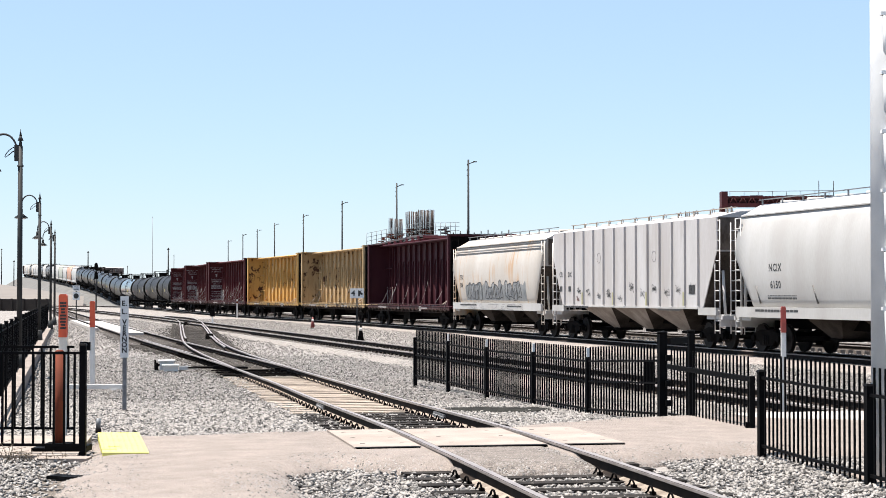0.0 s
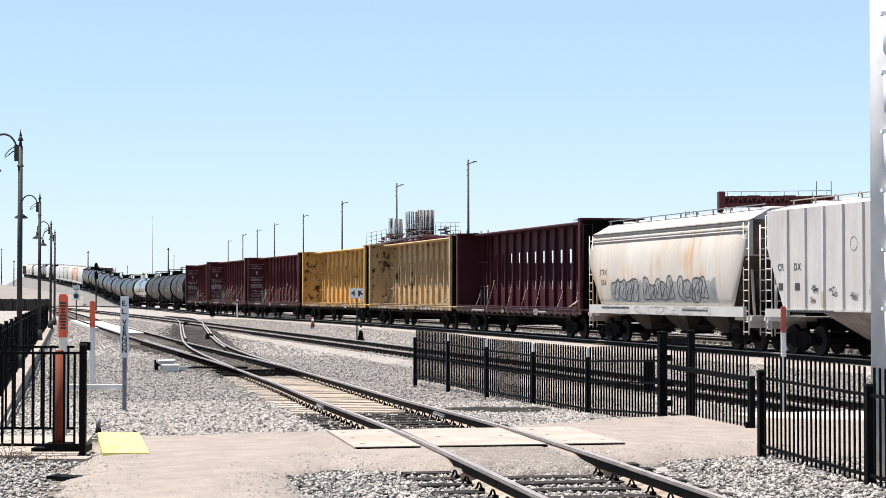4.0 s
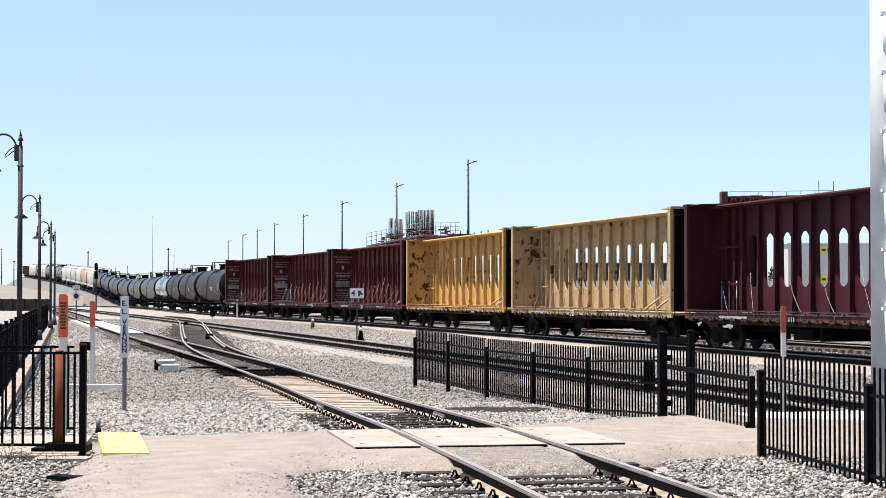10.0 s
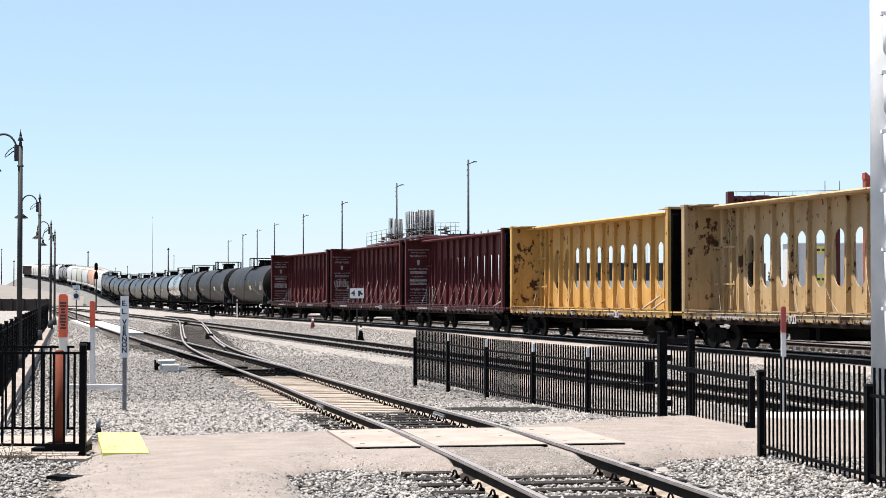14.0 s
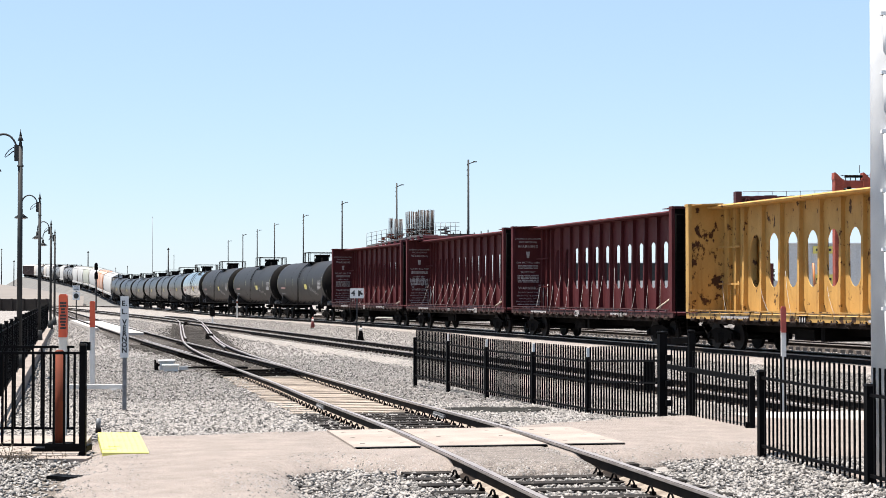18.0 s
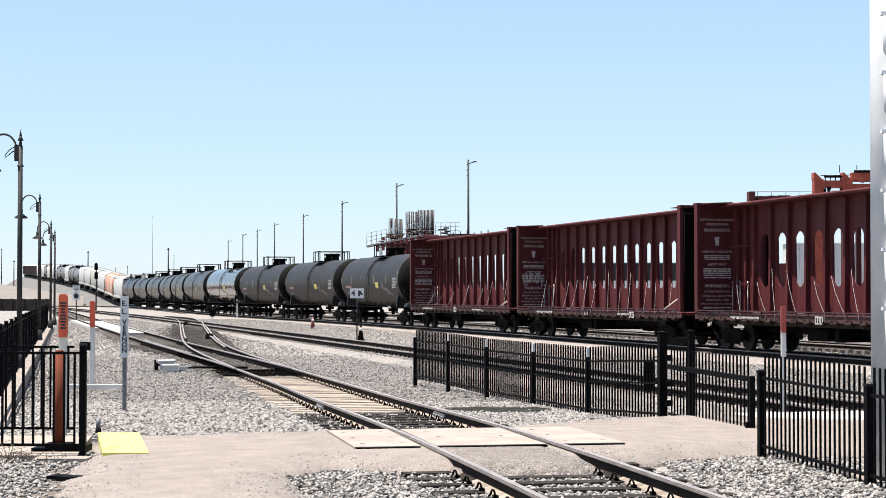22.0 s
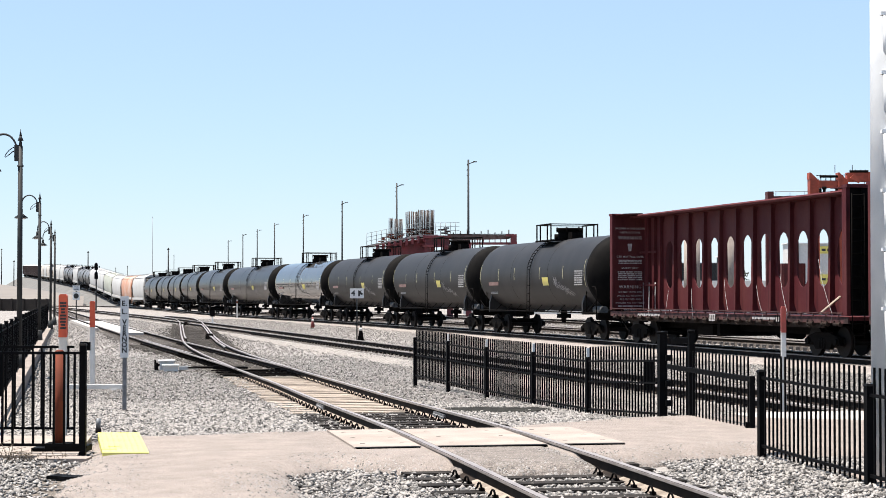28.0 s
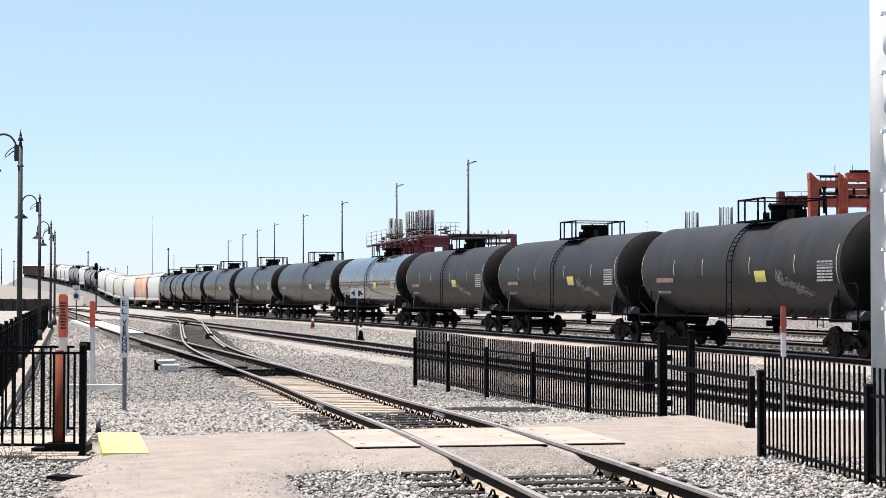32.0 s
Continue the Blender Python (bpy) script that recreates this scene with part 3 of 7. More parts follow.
def front_pose(x, y, z):
    """Upright writing that faces the way the car rolls."""
    return Matrix.Translation((x, y, z)) @ Matrix(((-1, 0, 0, 0), (0, 0, 1, 0), (0, 1, 0, 0), (0, 0, 0, 1)))


def scrawl(parent, mat, x, y0, z0, w, h, seed, n=6, r=0.018, name="painted_scrawl", bend=None, front=False):
    """Loose loops of sprayed paint, lying on a side."""
    rnd = random.Random(seed)
    bm = B()
    for k in range(n):
        cy = y0 + w * (k + 0.5) / n
        pts = []
        u, v = rnd.uniform(-0.5, 0.5), rnd.uniform(0.1, 0.9)
        a = rnd.uniform(0, math.tau)
        for i in range(16):
            a += rnd.uniform(-0.2, 1.0)
            u = max(-0.8, min(0.8, u + 0.30 * math.cos(a)))
            v = max(0.0, min(1.0, v + 0.26 * math.sin(a)))
            py, pz = cy + u * w / n * 0.8, z0 + h * v
            pts.append((bend(pz) if bend else x, py, pz))
        for p, q in zip(pts, pts[1:]):
            p, q = Vector(p), Vector(q)
            d = q - p
            if d.length < 1e-4:
                continue
            s = Vector((0, -d.z, d.y)).normalized() * r
            if front:
                p, q, s = Vector((p.y, x, p.z)), Vector((q.y, x, q.z)), Vector((s.y, 0, s.z))
            vs = [bm.verts.new(v) for v in (p - s, p + s, q + s, q - s)]
            bm.faces.new(vs)
    return part(name, bm, mat, parent)


def bubble(car, wall, y0, z0, w, h, seed):
    """One swollen sprayed letter: a filled blob, its dark outline and inner strokes."""
    rnd = random.Random(seed * 7 + 1)
    n = 26
    ring = []
    p1, p2, lean = rnd.uniform(0, 6.28), rnd.uniform(0, 6.28), rnd.uniform(-0.12, 0.12)
    for i in range(n):
        a = i / n * math.tau
        r = 1 + 0.16 * math.sin(2 * a + p1) + 0.13 * math.sin(3 * a + p2)
        c, s = math.cos(a), math.sin(a)
        c, s = math.copysign(abs(c) ** 0.7, c), math.copysign(abs(s) ** 0.7, s)
        ring.append((y0 + w * 0.5 * (1 + 0.92 * r * c) + lean * s, z0 + h * 0.5 * (1 + r * s * 0.95)))
    ring = [(y, max(z, 1.60)) for y, z in ring]
    bm = B()
    cy, cz = y0 + w / 2, z0 + h / 2
    mid = bm.verts.new((wall(cz) + 0.014, cy, cz))
    vs = [bm.verts.new((wall(z) + 0.011, y, z)) for y, z in ring]
    for i in range(n):
        bm.faces.new((mid, vs[i], vs[(i + 1) % n]))
    blob = part("sprayed_letter", bm, M_SPRAYBLUE if seed % 3 else M_SPRAYBAND, car)
    bm = B()
    lines = [ring + ring[:1]]
    for k in range(2):
        u = rnd.uniform(-0.25, 0.25)
        lines.append([(cy + w * (u + 0.14 * math.sin(q * 0.9 + k)), cz + h * (0.32 - 0.11 * q)) for q in range(6)])
    for ln in lines:
        for (ya, za), (yb, zb) in zip(ln, ln[1:]):
            d = math.hypot(yb - ya, zb - za)
            if d < 1e-4:
                continue
            sy, sz = -(zb - za) / d * 0.017, (yb - ya) / d * 0.017
            bm.faces.new([bm.verts.new((wall(z) + 0.019, y, z)) for y, z in ((ya - sy, za - sz), (ya + sy, za + sz), (yb + sy, zb + sz), (yb - sy, zb - sz))])
    tagged(part("outline", bm, M_SCRAWL, blob, "dark sprayed outline"), kind="stuff")


def tag_mark(car, x, y, z, w, h, seed, mat, bend=None):
    """A quick scribble of thin marker strokes, like joined handwriting."""
    rnd = random.Random(seed)
    bm = B()
    for stroke in range(rnd.randint(2, 3)):
        n = 34
        f1, f2, p1, p2 = rnd.uniform(2.2, 4.2), rnd.uniform(3.5, 6.5), rnd.uniform(0, 6.28), rnd.uniform(0, 6.28)
        y0, ww = y + w * rnd.uniform(-0.3, 0.1), w * rnd.uniform(0.5, 0.9)
        z0, hh = z + h * rnd.uniform(-0.05, 0.25), h * rnd.uniform(0.45, 0.9)
        pts = []
        for i in range(n):
            u = i / (n - 1)
            amp = 0.6 + 0.4 * math.sin(u * 7 + p2)
            pts.append((y0 + ww * (u - 0.4) + 0.13 * w * math.sin(f2 * u * math.tau + p1), z0 + hh * (0.5 + 0.5 * amp * math.sin(f1 * u * math.tau + p2)) - 0.2 * h * u))
        t = rnd.uniform(0.005, 0.012)
        for (ya, za), (yb, zb) in zip(pts, pts[1:]):
            d = max(math.hypot(yb - ya, zb - za), 1e-4)
            sy, sz = -(zb - za) / d * t, (yb - ya) / d * t
            bm.faces.new([bm.verts.new((bend(r) if bend else x, q, r)) for q, r in ((ya - sy, za - sz), (ya + sy, za + sz), (yb + sy, zb + sz), (yb - sy, zb - sz))])
    tagged(part("painted_scrawl", bm, mat, car), kind="stuff")


def bars(parent, mat, x, y, z, rows, w, h, seed=1, facing="side", name="stencil_bar_block"):
    """Lines of small writing, too small to read, as plain bars."""
    rnd = random.Random(seed)
    bm = B()
    for i in range(rows):
        zz = z - i * h * 1.7
        u = -w / 2
        while u < w / 2:
            n = min(rnd.uniform(0.08, 0.3), w / 2 - u)
            if n > 0.02:
                if facing == "side":
                    box(bm, (x, y + u + n / 2, zz), (0.004, n * 0.86, h))
                else:
                    box(bm, (x + u + n / 2, y, zz), (n * 0.86, 0.004, h))
            u += n
    return tagged(part(name, bm, mat, parent), kind="stuff")


def winch_mesh(loose):
    """A tie-down winch: a drum between two cheeks, a ratchet wheel, at times a loose strap end."""
    bm = B()
    for y in (-0.16, 0.16):
        box(bm, (0, y, 0.02), (0.05, 0.04, 0.16))
    rod(bm, (0, -0.19, 0), (0, 0.19, 0), 0.05, 8)
    rod(bm, (0, 0.19, 0), (0, 0.23, 0), 0.075, 8)
    if loose:
        tube(bm, [(0.04, 0.05, 0.11), (0.06, 0.12 * loose, -0.12), (0.04, -0.16 * loose, -0.04)], 0.010, 4)
    return mesh_of(bm, "winch", M_SILL)


WINCH = [winch_mesh(q) for q in (0, 1, -1)]


def centerbeam(name, L, mat, label, warning=False, seed=0, rusty=False):
    car = thing(name, pose(0, 0, 0), label, "freight car", "cars of the freight train")
    rnd = random.Random(seed)
    half = L / 2 - 0.62
    deck, top = 1.26, 5.02
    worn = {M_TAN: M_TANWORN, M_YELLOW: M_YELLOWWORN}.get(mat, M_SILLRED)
    bm = B()
    box(bm, (0, 0, deck - 0.09), (2.70, 2 * half, 0.10))
    part("deck", bm, mat, car)
    for sx in (-1, 1):
        bm = B()
        box(bm, (sx * 1.36, 0, deck - 0.13), (0.07, 2 * half, 0.20))
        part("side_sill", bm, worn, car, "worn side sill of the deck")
        bm = B()
        box(bm, (sx * 1.30, 0, deck - 0.30), (0.06, 2 * half - 3.2, 0.16))
        part("sill_flange", bm, M_SILL, car)
        for k in range(22):
            y = -half + 0.6 + k * (2 * half - 1.2) / 21 + rnd.uniform(-0.05, 0.05)
            part("winch", WINCH[k * 7 % 3], None, car, at=pose(sx * 1.40, y, deck - 0.26, 0, 0, 0 if sx > 0 else 180))
        bm = B()
        box(bm, (sx * 1.43, 0, deck + 0.075), (0.035, 2 * half - 0.5, 0.035))
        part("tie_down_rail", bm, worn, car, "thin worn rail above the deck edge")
        bm = B()
        for k in range(24):
            y = -half + 0.5 + k * (2 * half - 1.0) / 23
            box(bm, (sx * 1.425, y, deck + 0.02), (0.03, 0.05, 0.10))
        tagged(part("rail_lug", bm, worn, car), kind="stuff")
    bm = B()
    prism(bm, ((-half + 0.6, 0.98), (half - 0.6, 0.98), (half - 3.0, 0.62), (-half + 3.0, 0.62)), "x", -0.35, 0.35)
    box(bm, (0, 0, 0.70), (2.2, 0.25, 0.5))
    box(bm, (0.6, -1.6, 0.62), (0.6, 1.3, 0.34))
    rod(bm, (-0.5, 1.5, 0.6), (-0.5, 3.0, 0.6), 0.2, 10)
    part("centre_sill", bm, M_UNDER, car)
    # end bulkheads
    for sy in (-1, 1):
        y = sy * (half - 0.10)
        bm = B()
        box(bm, (0, y, (deck + top) / 2), (2.80, 0.10, top - deck))
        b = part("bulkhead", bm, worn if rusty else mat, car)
        for x in (-1.36, 1.36):
            bm = B()
            box(bm, (x, y - sy * 0.04, (deck + top) / 2), (0.124, 0.26, top - deck - 0.01))
            part("corner_post", bm, mat, b)
        bm = B()
        box(bm, (0, y, top + 0.02), (2.86, 0.34, 0.09))
        part("cap", bm, mat, b)
        # outer face, stiffeners and ladder are near black: shade between cars as colour
        bm = B()
        box(bm, (0, y + sy * 0.062, (deck + top) / 2), (2.62, 0.02, top - deck - 0.04))
        part("end_sheet", bm, M_UNDER, b, "black sheet that paints shade onto the bulkhead's outer face")
        for x in (-0.9, -0.45, 0, 0.45, 0.9):
            bm = B()
            box(bm, (x, y + sy * 0.10, (deck + top) / 2), (0.1, 0.10, top - deck - 0.1))
            part("stiffener", bm, M_UNDER, b)
        for sx in (-1, 1):
            bm = B()
            prism(bm, ((sx * 1.3, top + 0.005), (sx * 0.5, top + 0.005), (sx * 0.5, top + 0.06), (sx * 1.3, top + 0.03)), "y", y - sy * 1.1, y - sy * 0.18)
            part("corner_gusset", bm, mat, b)
        bm = B()
        ladder(bm, 1.1, y + sy * 0.2, 0.6, top - 0.2, axis="x")
        part("ladder", bm, M_UNDER, b)
    # the centre beam: bays with oval openings between posts
    n_end, bay = 3, 1.27
    inner = half - 0.2
    n = int((2 * inner - 2 * n_end * 0.62) // bay)
    y = -inner
    cuts = [(-inner + i * 0.62, 0.62, False) for i in range(n_end)]
    start = -inner + n_end * 0.62
    step = (2 * inner - 2 * n_end * 0.62) / n
    cuts += [(start + i * step, step, True) for i in range(n)]
    cuts += [(start + n * step + i * 0.62, 0.62, False) for i in range(n_end)]
    zc, ra, rb, th = 3.03, 0.46, 0.91, 0.015

    def panel(w, hole):
        bm = B()
        if not hole:
            return box(bm, (0, w / 2, (deck + top) / 2), (2 * th, w, top - deck - 0.02))
        for sx in (-th, th):
            N = 28
            ring, rect = [], []
            for i in range(N):
                a = i / N * math.tau
                c, s = math.cos(a), math.sin(a)
                ring.append((sx, w / 2 + ra * c, zc + rb * math.copysign(abs(s) ** 0.9, s)))
                k = max(abs(c) / (w / 2), abs(s) / ((top - deck) / 2 - 0.01))
                rect.append((sx, w / 2 + c / k, (deck + top) / 2 + s / k))
            vr, vq = [bm.verts.new(p) for p in ring], [bm.verts.new(p) for p in rect]
            for i in range(N):
                bm.faces.new((vr[i], vr[(i + 1) % N], vq[(i + 1) % N], vq[i]))
            if sx < 0:
                back = vr
            else:
                for i in range(N):
                    bm.faces.new((vr[i], vr[(i + 1) % N], back[(i + 1) % N], back[i]))
        return bm
    plain_me, hole_me = mesh_of(panel(0.62, False), "wall_panel", mat), mesh_of(panel(step, True), "wall_panel", mat)
    for y0, w, hole in cuts:
        part("wall_panel", hole_me if hole else plain_me, None, car, at=pose(0, y0, 0))
    post = B()
    prism(post, ((-0.19, deck), (0.19, deck), (0.14, top - 0.1), (-0.14, top - 0.1)), "y", -0.065, 0.065)
    post_me = mesh_of(post, "post", mat)
    for y0, w, hole in cuts[1:]:
        part("post", post_me, None, car, at=pose(0, y0, 0))
    for sy in (-1, 1):
        for z in (2.25, 3.55):
            bm = B()
            box(bm, (0.26, sy * (inner - 0.95), z), (0.05, 1.7, 0.07))
            part("girt", bm, mat, car)
    bm = B()
    prism(bm, ((-0.68, top - 0.11), (0.68, top - 0.11), (0.72, top - 0.05), (0.68, top), (-0.68, top), (-0.72, top - 0.05)), "y", -half + 0.3, half - 0.3)
    part("top_chord", bm, mat, car)
    for k in range(2):
        bm = B()
        box(bm, (1.447, -half + 7.2 + k * 5.1 + seed * 0.3, deck - 0.16), (0.012, 0.50, 0.24))
        lp = part("label_plate", bm, M_MARK if (seed + k) % 2 else M_UNDER, car)
        bm = B()
        for q in range(3):
            box(bm, (1.456, -half + 7.04 + k * 5.1 + seed * 0.3 + q * 0.16, deck - 0.16), (0.004, 0.06, 0.15))
        tagged(part("stencil_bar_block", bm, M_UNDER if (seed + k) % 2 else M_MARK, lp), kind="stuff")
    bars(car, M_MARK, 1.398, -half + 4.0, deck - 0.14, 1, 2.2, 0.09, seed + 20)
    bars(car, M_MARK, 1.398, half - 5.5, deck - 0.14, 1, 1.8, 0.08, seed + 21)
    # loose straps and cables
    n_strap = 12 if warning and seed < 9 else 7
    for k in range(n_strap):
        y0 = -half + 0.9 + (2 * half - 4.8) * (k + rnd.uniform(-0.25, 0.25)) / (n_strap - 1)
        bm = B()
        hi = rnd.uniform(2.0, 3.0)
        y1 = min(y0 + rnd.uniform(2.7, 3.3), half - 0.4)
        tube(bm, [(0.16, y0, hi), (0.55, y0 + (y1 - y0) * 0.3, deck + (hi - deck) * 0.60), (1.05, y0 + (y1 - y0) * 0.7, deck + (hi - deck) * 0.24), (1.42, y1, deck + 0.02), (1.45, y1 + rnd.uniform(-0.1, 0.1), deck - 0.22)], 0.006, 4)
        part("strap", bm, M_SCRAWLPALE, car, "slack tie-down strap")
    for k in range(3):
        bm = B()
        tube(bm, [(0.22, -inner + 0.35 + k * 0.62, deck), (0.22, -inner + 0.35 + k * 0.62, 2.35)], 0.02, 5)
        part("tie_down_bar", bm, M_MARK if not rusty else mat, car)
    for k in range(2 if rusty else 1):
        bm = B()
        tube(bm, [(0.35, half - 2.4 - k * 1.05, deck + 0.55), (1.3, half - 1.9 - k * 1.05, deck + 0.03)], 0.045, 4)
        part("loose_board", bm, M_PLANK, car, "pale loose timber board leaning on the deck")
    if rusty:
        bm = B()
        for y0, w, hole in cuts[1:]:
            for k in range(7):
                z0, hh = rnd.uniform(deck + 0.05, top - 0.7), rnd.uniform(0.08, 0.5)
                ww, off = rnd.uniform(0.006, 0.028), rnd.choice((-0.05, 0.045, 0.05, 0.0))
                x0 = 0.193 - 0.05 * (z0 - deck) / (top - 0.1 - deck)
                x1 = 0.193 - 0.05 * (z0 + hh - deck) / (top - 0.1 - deck)
                bm.faces.new([bm.verts.new(p) for p in ((x0, y0 + off - ww * 0.5, z0), (x0, y0 + off + ww * 0.5, z0 + hh * 0.1), (x1, y0 + off + ww * 0.3, z0 + hh), (x1, y0 + off - ww * 0.3, z0 + hh * 0.93))])
        tagged(part("rust_staining", bm, M_RUST, car), kind="stuff")
    if warning:
        f = -half + 0.10 + 0.09 + 0.062
        for txt, size, z in (("LOADING & UNLOADING", 0.135, 4.50), ("INSTRUCTIONS", 0.135, 4.34), ("WARNING", 0.23, 4.13), ("CAR MAY FALL OVER", 0.13, 3.38), ("SAFETY FIRST", 0.13, 2.93), ("WARNING", 0.22, 2.18), ("DO NOT MOVE CAR", 0.115, 1.98), ("UNLESS ALL TIE DOWNS", 0.11, 1.83), ("ARE SECURED AND", 0.11, 1.69), ("WINCHES ARE TIGHTENED", 0.11, 1.55), ("BULKHEADS", 0.11, 1.28)):
            lettering(txt, size * 0.82, M_MARK, car, front_pose(0.66, f, z), bold=0.002)
        bars(car, M_MARK, 0.66, f, 3.24, 3, 1.0, 0.035, seed, "front")
        bars(car, M_MARK, 0.66, f, 2.78, 5, 1.05, 0.045, seed + 1, "front")
        bars(car, M_MARK, 0.66, f, 1.42, 1, 1.05, 0.06, seed + 2, "front")
        if seed == 8:
            scrawl(car, M_MARK, f + 0.006, 0.25, 2.3, 0.95, 0.55, 5, n=5, r=0.02, front=True)
        bm = B()
        prism(bm, ((0.61, 3.60), (0.72, 3.60), (0.76, 3.90), (0.57, 3.90)), "y", f - 0.002, f + 0.002)
        part("warning_mark", bm, M_MARK, car)
    for sy in (-1, 1):
        truck(car, sy * (half - 2.2))
        coupler(car, sy * (half + 0.2))
    return car


def side_w(z, ribbed=False, top=4.35, low=1.42):
    """Half width of a hopper at the height z."""
    if ribbed:
        return 1.50
    v = (z - low) / (top - low)
    return 1.57 - (0.20 * (2 * abs(v - 0.42)) ** 2.6 if v > 0.42 else 0.22 * (2 * abs(v - 0.42)) ** 2.2)


def hopper(name, L, mat, label, ribbed=False, spin=True, detail=True, seed=0, top=4.36):
    car = thing(name, pose(0, 0, 0), label, "freight car", "cars of the freight train")
    half = L / 2 - 0.55
    body = half - 0.25
    low, rise = 1.42, (0.2 if ribbed else 0.36)
    # body: curved or flat sides, ends sloped inwards below
    def ring(y, k):
        z0 = low + ((3.35 if ribbed else 3.15) - low) * k
        pts = []
        side = []
        N = 10
        for i in range(N + 1):
            u = i / N
            z = z0 + (top - z0) * u
            w = side_w(z, ribbed, top)
            side.append((w, z))
        pts = [(w, y, z) for w, z in side] + [(0.62, y, top + rise), (-0.62, y, top + rise)] + [(-w, y, z) for w, z in reversed(side)]
        return pts
    bm = B()
    loft(bm, [ring(-body, 1), ring(-body + 1.15, 0), ring(body - 1.15, 0), ring(body, 1)], smooth=not ribbed)
    part("body", bm, mat, car)
    zc = 3.35 if ribbed else 3.15
    for sy in (-1, 1):
        bm = B()
        we, wi = side_w(zc, ribbed, top) - 0.02, side_w(low, ribbed, top) - 0.02
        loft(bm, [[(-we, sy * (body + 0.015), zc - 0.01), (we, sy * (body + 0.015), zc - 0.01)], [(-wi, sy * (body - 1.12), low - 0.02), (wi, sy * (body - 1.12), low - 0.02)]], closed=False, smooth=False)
        part("slope_sheet", bm, M_SLOPE, car, "sooty brown slope sheet, painted darker for its shade")
        bm = B()
        box(bm, (0, sy * (body + 0.008), (zc + top) / 2 + 0.02), (2 * side_w(top, ribbed, top) - 0.12, 0.016, top - zc - 0.06))
        part("end_sheet", bm, M_ENDGRIME, car, "grimy end wall above the slope")
    if ribbed:
        rib = B()
        box(rib, (0, 0, (low + top) / 2 + 0.02), (0.09, 0.10, top - low - 0.06))
        rib_me = mesh_of(rib, "rib", mat)
        for k in range(13):
            y = -body + 1.5 + k * (2 * body - 3.0) / 12
            for sx in (-1, 1):
                part("rib", rib_me, None, car, at=pose(sx * 1.54, y, 0))
    # bays
    for y in (-3.6, 0.0, 3.6):
        bm = B()
        wt, wy = (1.42, 1.75) if ribbed else (1.15, 1.5)
        loft(bm, [[(-wt, y - wy, low + 0.02), (wt, y - wy, low + 0.02), (wt, y + wy, low + 0.02), (-wt, y + wy, low + 0.02)],
                  [(-0.42, y - 0.3, 0.5), (0.42, y - 0.3, 0.5), (0.42, y + 0.3, 0.5), (-0.42, y + 0.3, 0.5)]], smooth=False)
        # bays below smooth bodies take the dark colour, for the shade beneath the sill
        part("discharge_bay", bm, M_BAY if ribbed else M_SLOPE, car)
        if ribbed:
            # dark sheets laid over both bay ends stand in for their shade
            for sy in (-1, 1):
                bm = B()
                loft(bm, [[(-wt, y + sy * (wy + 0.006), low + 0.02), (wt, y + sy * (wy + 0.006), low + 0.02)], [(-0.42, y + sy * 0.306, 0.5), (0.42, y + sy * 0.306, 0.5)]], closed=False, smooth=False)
                part("bay_end_sheet", bm, M_SLOPE, car, "sooty brown sheet that darkens the shaded end of the bay")
        bm = B()
        box(bm, (0, y, 0.49), (1.0, 0.8, 0.10))
        part("outlet_gate", bm, M_UNDER, car)
    for sx in (-1, 1):
        bm = B()
        if ribbed:
            box(bm, (sx * 1.50, 0, low - 0.02), (0.10, 2 * half - 2.6, 0.06))
            for sy in (-1, 1):
                box(bm, (sx * 1.50, sy * (half - 0.95), low - 0.12), (0.12, 1.5, 0.26))
        else:
            box(bm, (sx * 1.50, 0, low - 0.11), (0.12, 2 * half - 0.6, 0.34))
        part("side_sill", bm, M_HOPW, car)
    # ends: platforms, ladders, slope supports
    for sy in (-1, 1):
        bm = B()
        box(bm, (0, sy * (half - 0.55), 1.10), (2.9, 1.3, 0.14))
        box(bm, (0, sy * (half - 0.1), 1.0), (2.9, 0.12, 0.42))
        part("end_platform", bm, mat, car)
        bm = B()
        ladder(bm, 1.46, sy * (half - 0.28), 0.55, top - 0.1, r=0.022)
        part("ladder", bm, mat, car)
        bm = B()
        ladder(bm, -1.46, sy * (half - 0.28), 0.55, top - 0.1)
        part("ladder", bm, mat, car)
        bm = B()
        ladder(bm, 0.9, sy * (half + 0.02), 0.55, top - 0.2, axis="x", r=0.022)
        part("ladder", bm, mat, car)
        bm = B()
        for x in (-1.2, 0, 1.2):
            b2 = B()
            tube(b2, [(x, sy * (half - 0.2), 1.1), (x, sy * (body - 0.15), 2.7)], 0.05)
            part("end_brace", b2, mat, car)
        box(bm, (0, sy * (half - 0.9), 1.55), (0.7, 0.6, 0.7))
        part("brake_gear", bm, M_UNDER, car)
        truck(car, sy * (half - 1.55), spin)
        coupler(car, sy * (half + 0.15))
    bm = B()
    box(bm, (0, 0, 0.95), (0.5, 2 * half - 1, 0.35))
    part("centre_sill", bm, M_UNDER, car)
    # roof walkway and hatches
    for x in (-0.70, 0.70):
        bm = B()
        box(bm, (x, 0, top + rise + 0.15), (0.055, 2 * body - 0.2, 0.03))
        k = -body + 0.3
        while k < body:
            box(bm, (x, k, top + rise + 0.06), (0.04, 0.05, 0.17))
            k += 1.45
        part("roof_walkway", bm, M_FITTING if not ribbed else M_PLANK, car)
    if ribbed and detail:
        for k in range(11):
            bm = B()
            yy = -body + 1.1 + k * (2 * body - 2.2) / 10
            tube(bm, [(0.45, yy + 0.10 * math.cos(q * 0.52), top + rise + 0.12 + 0.10 * math.sin(q * 0.52)) for q in range(-1, 8)], 0.018, 5)
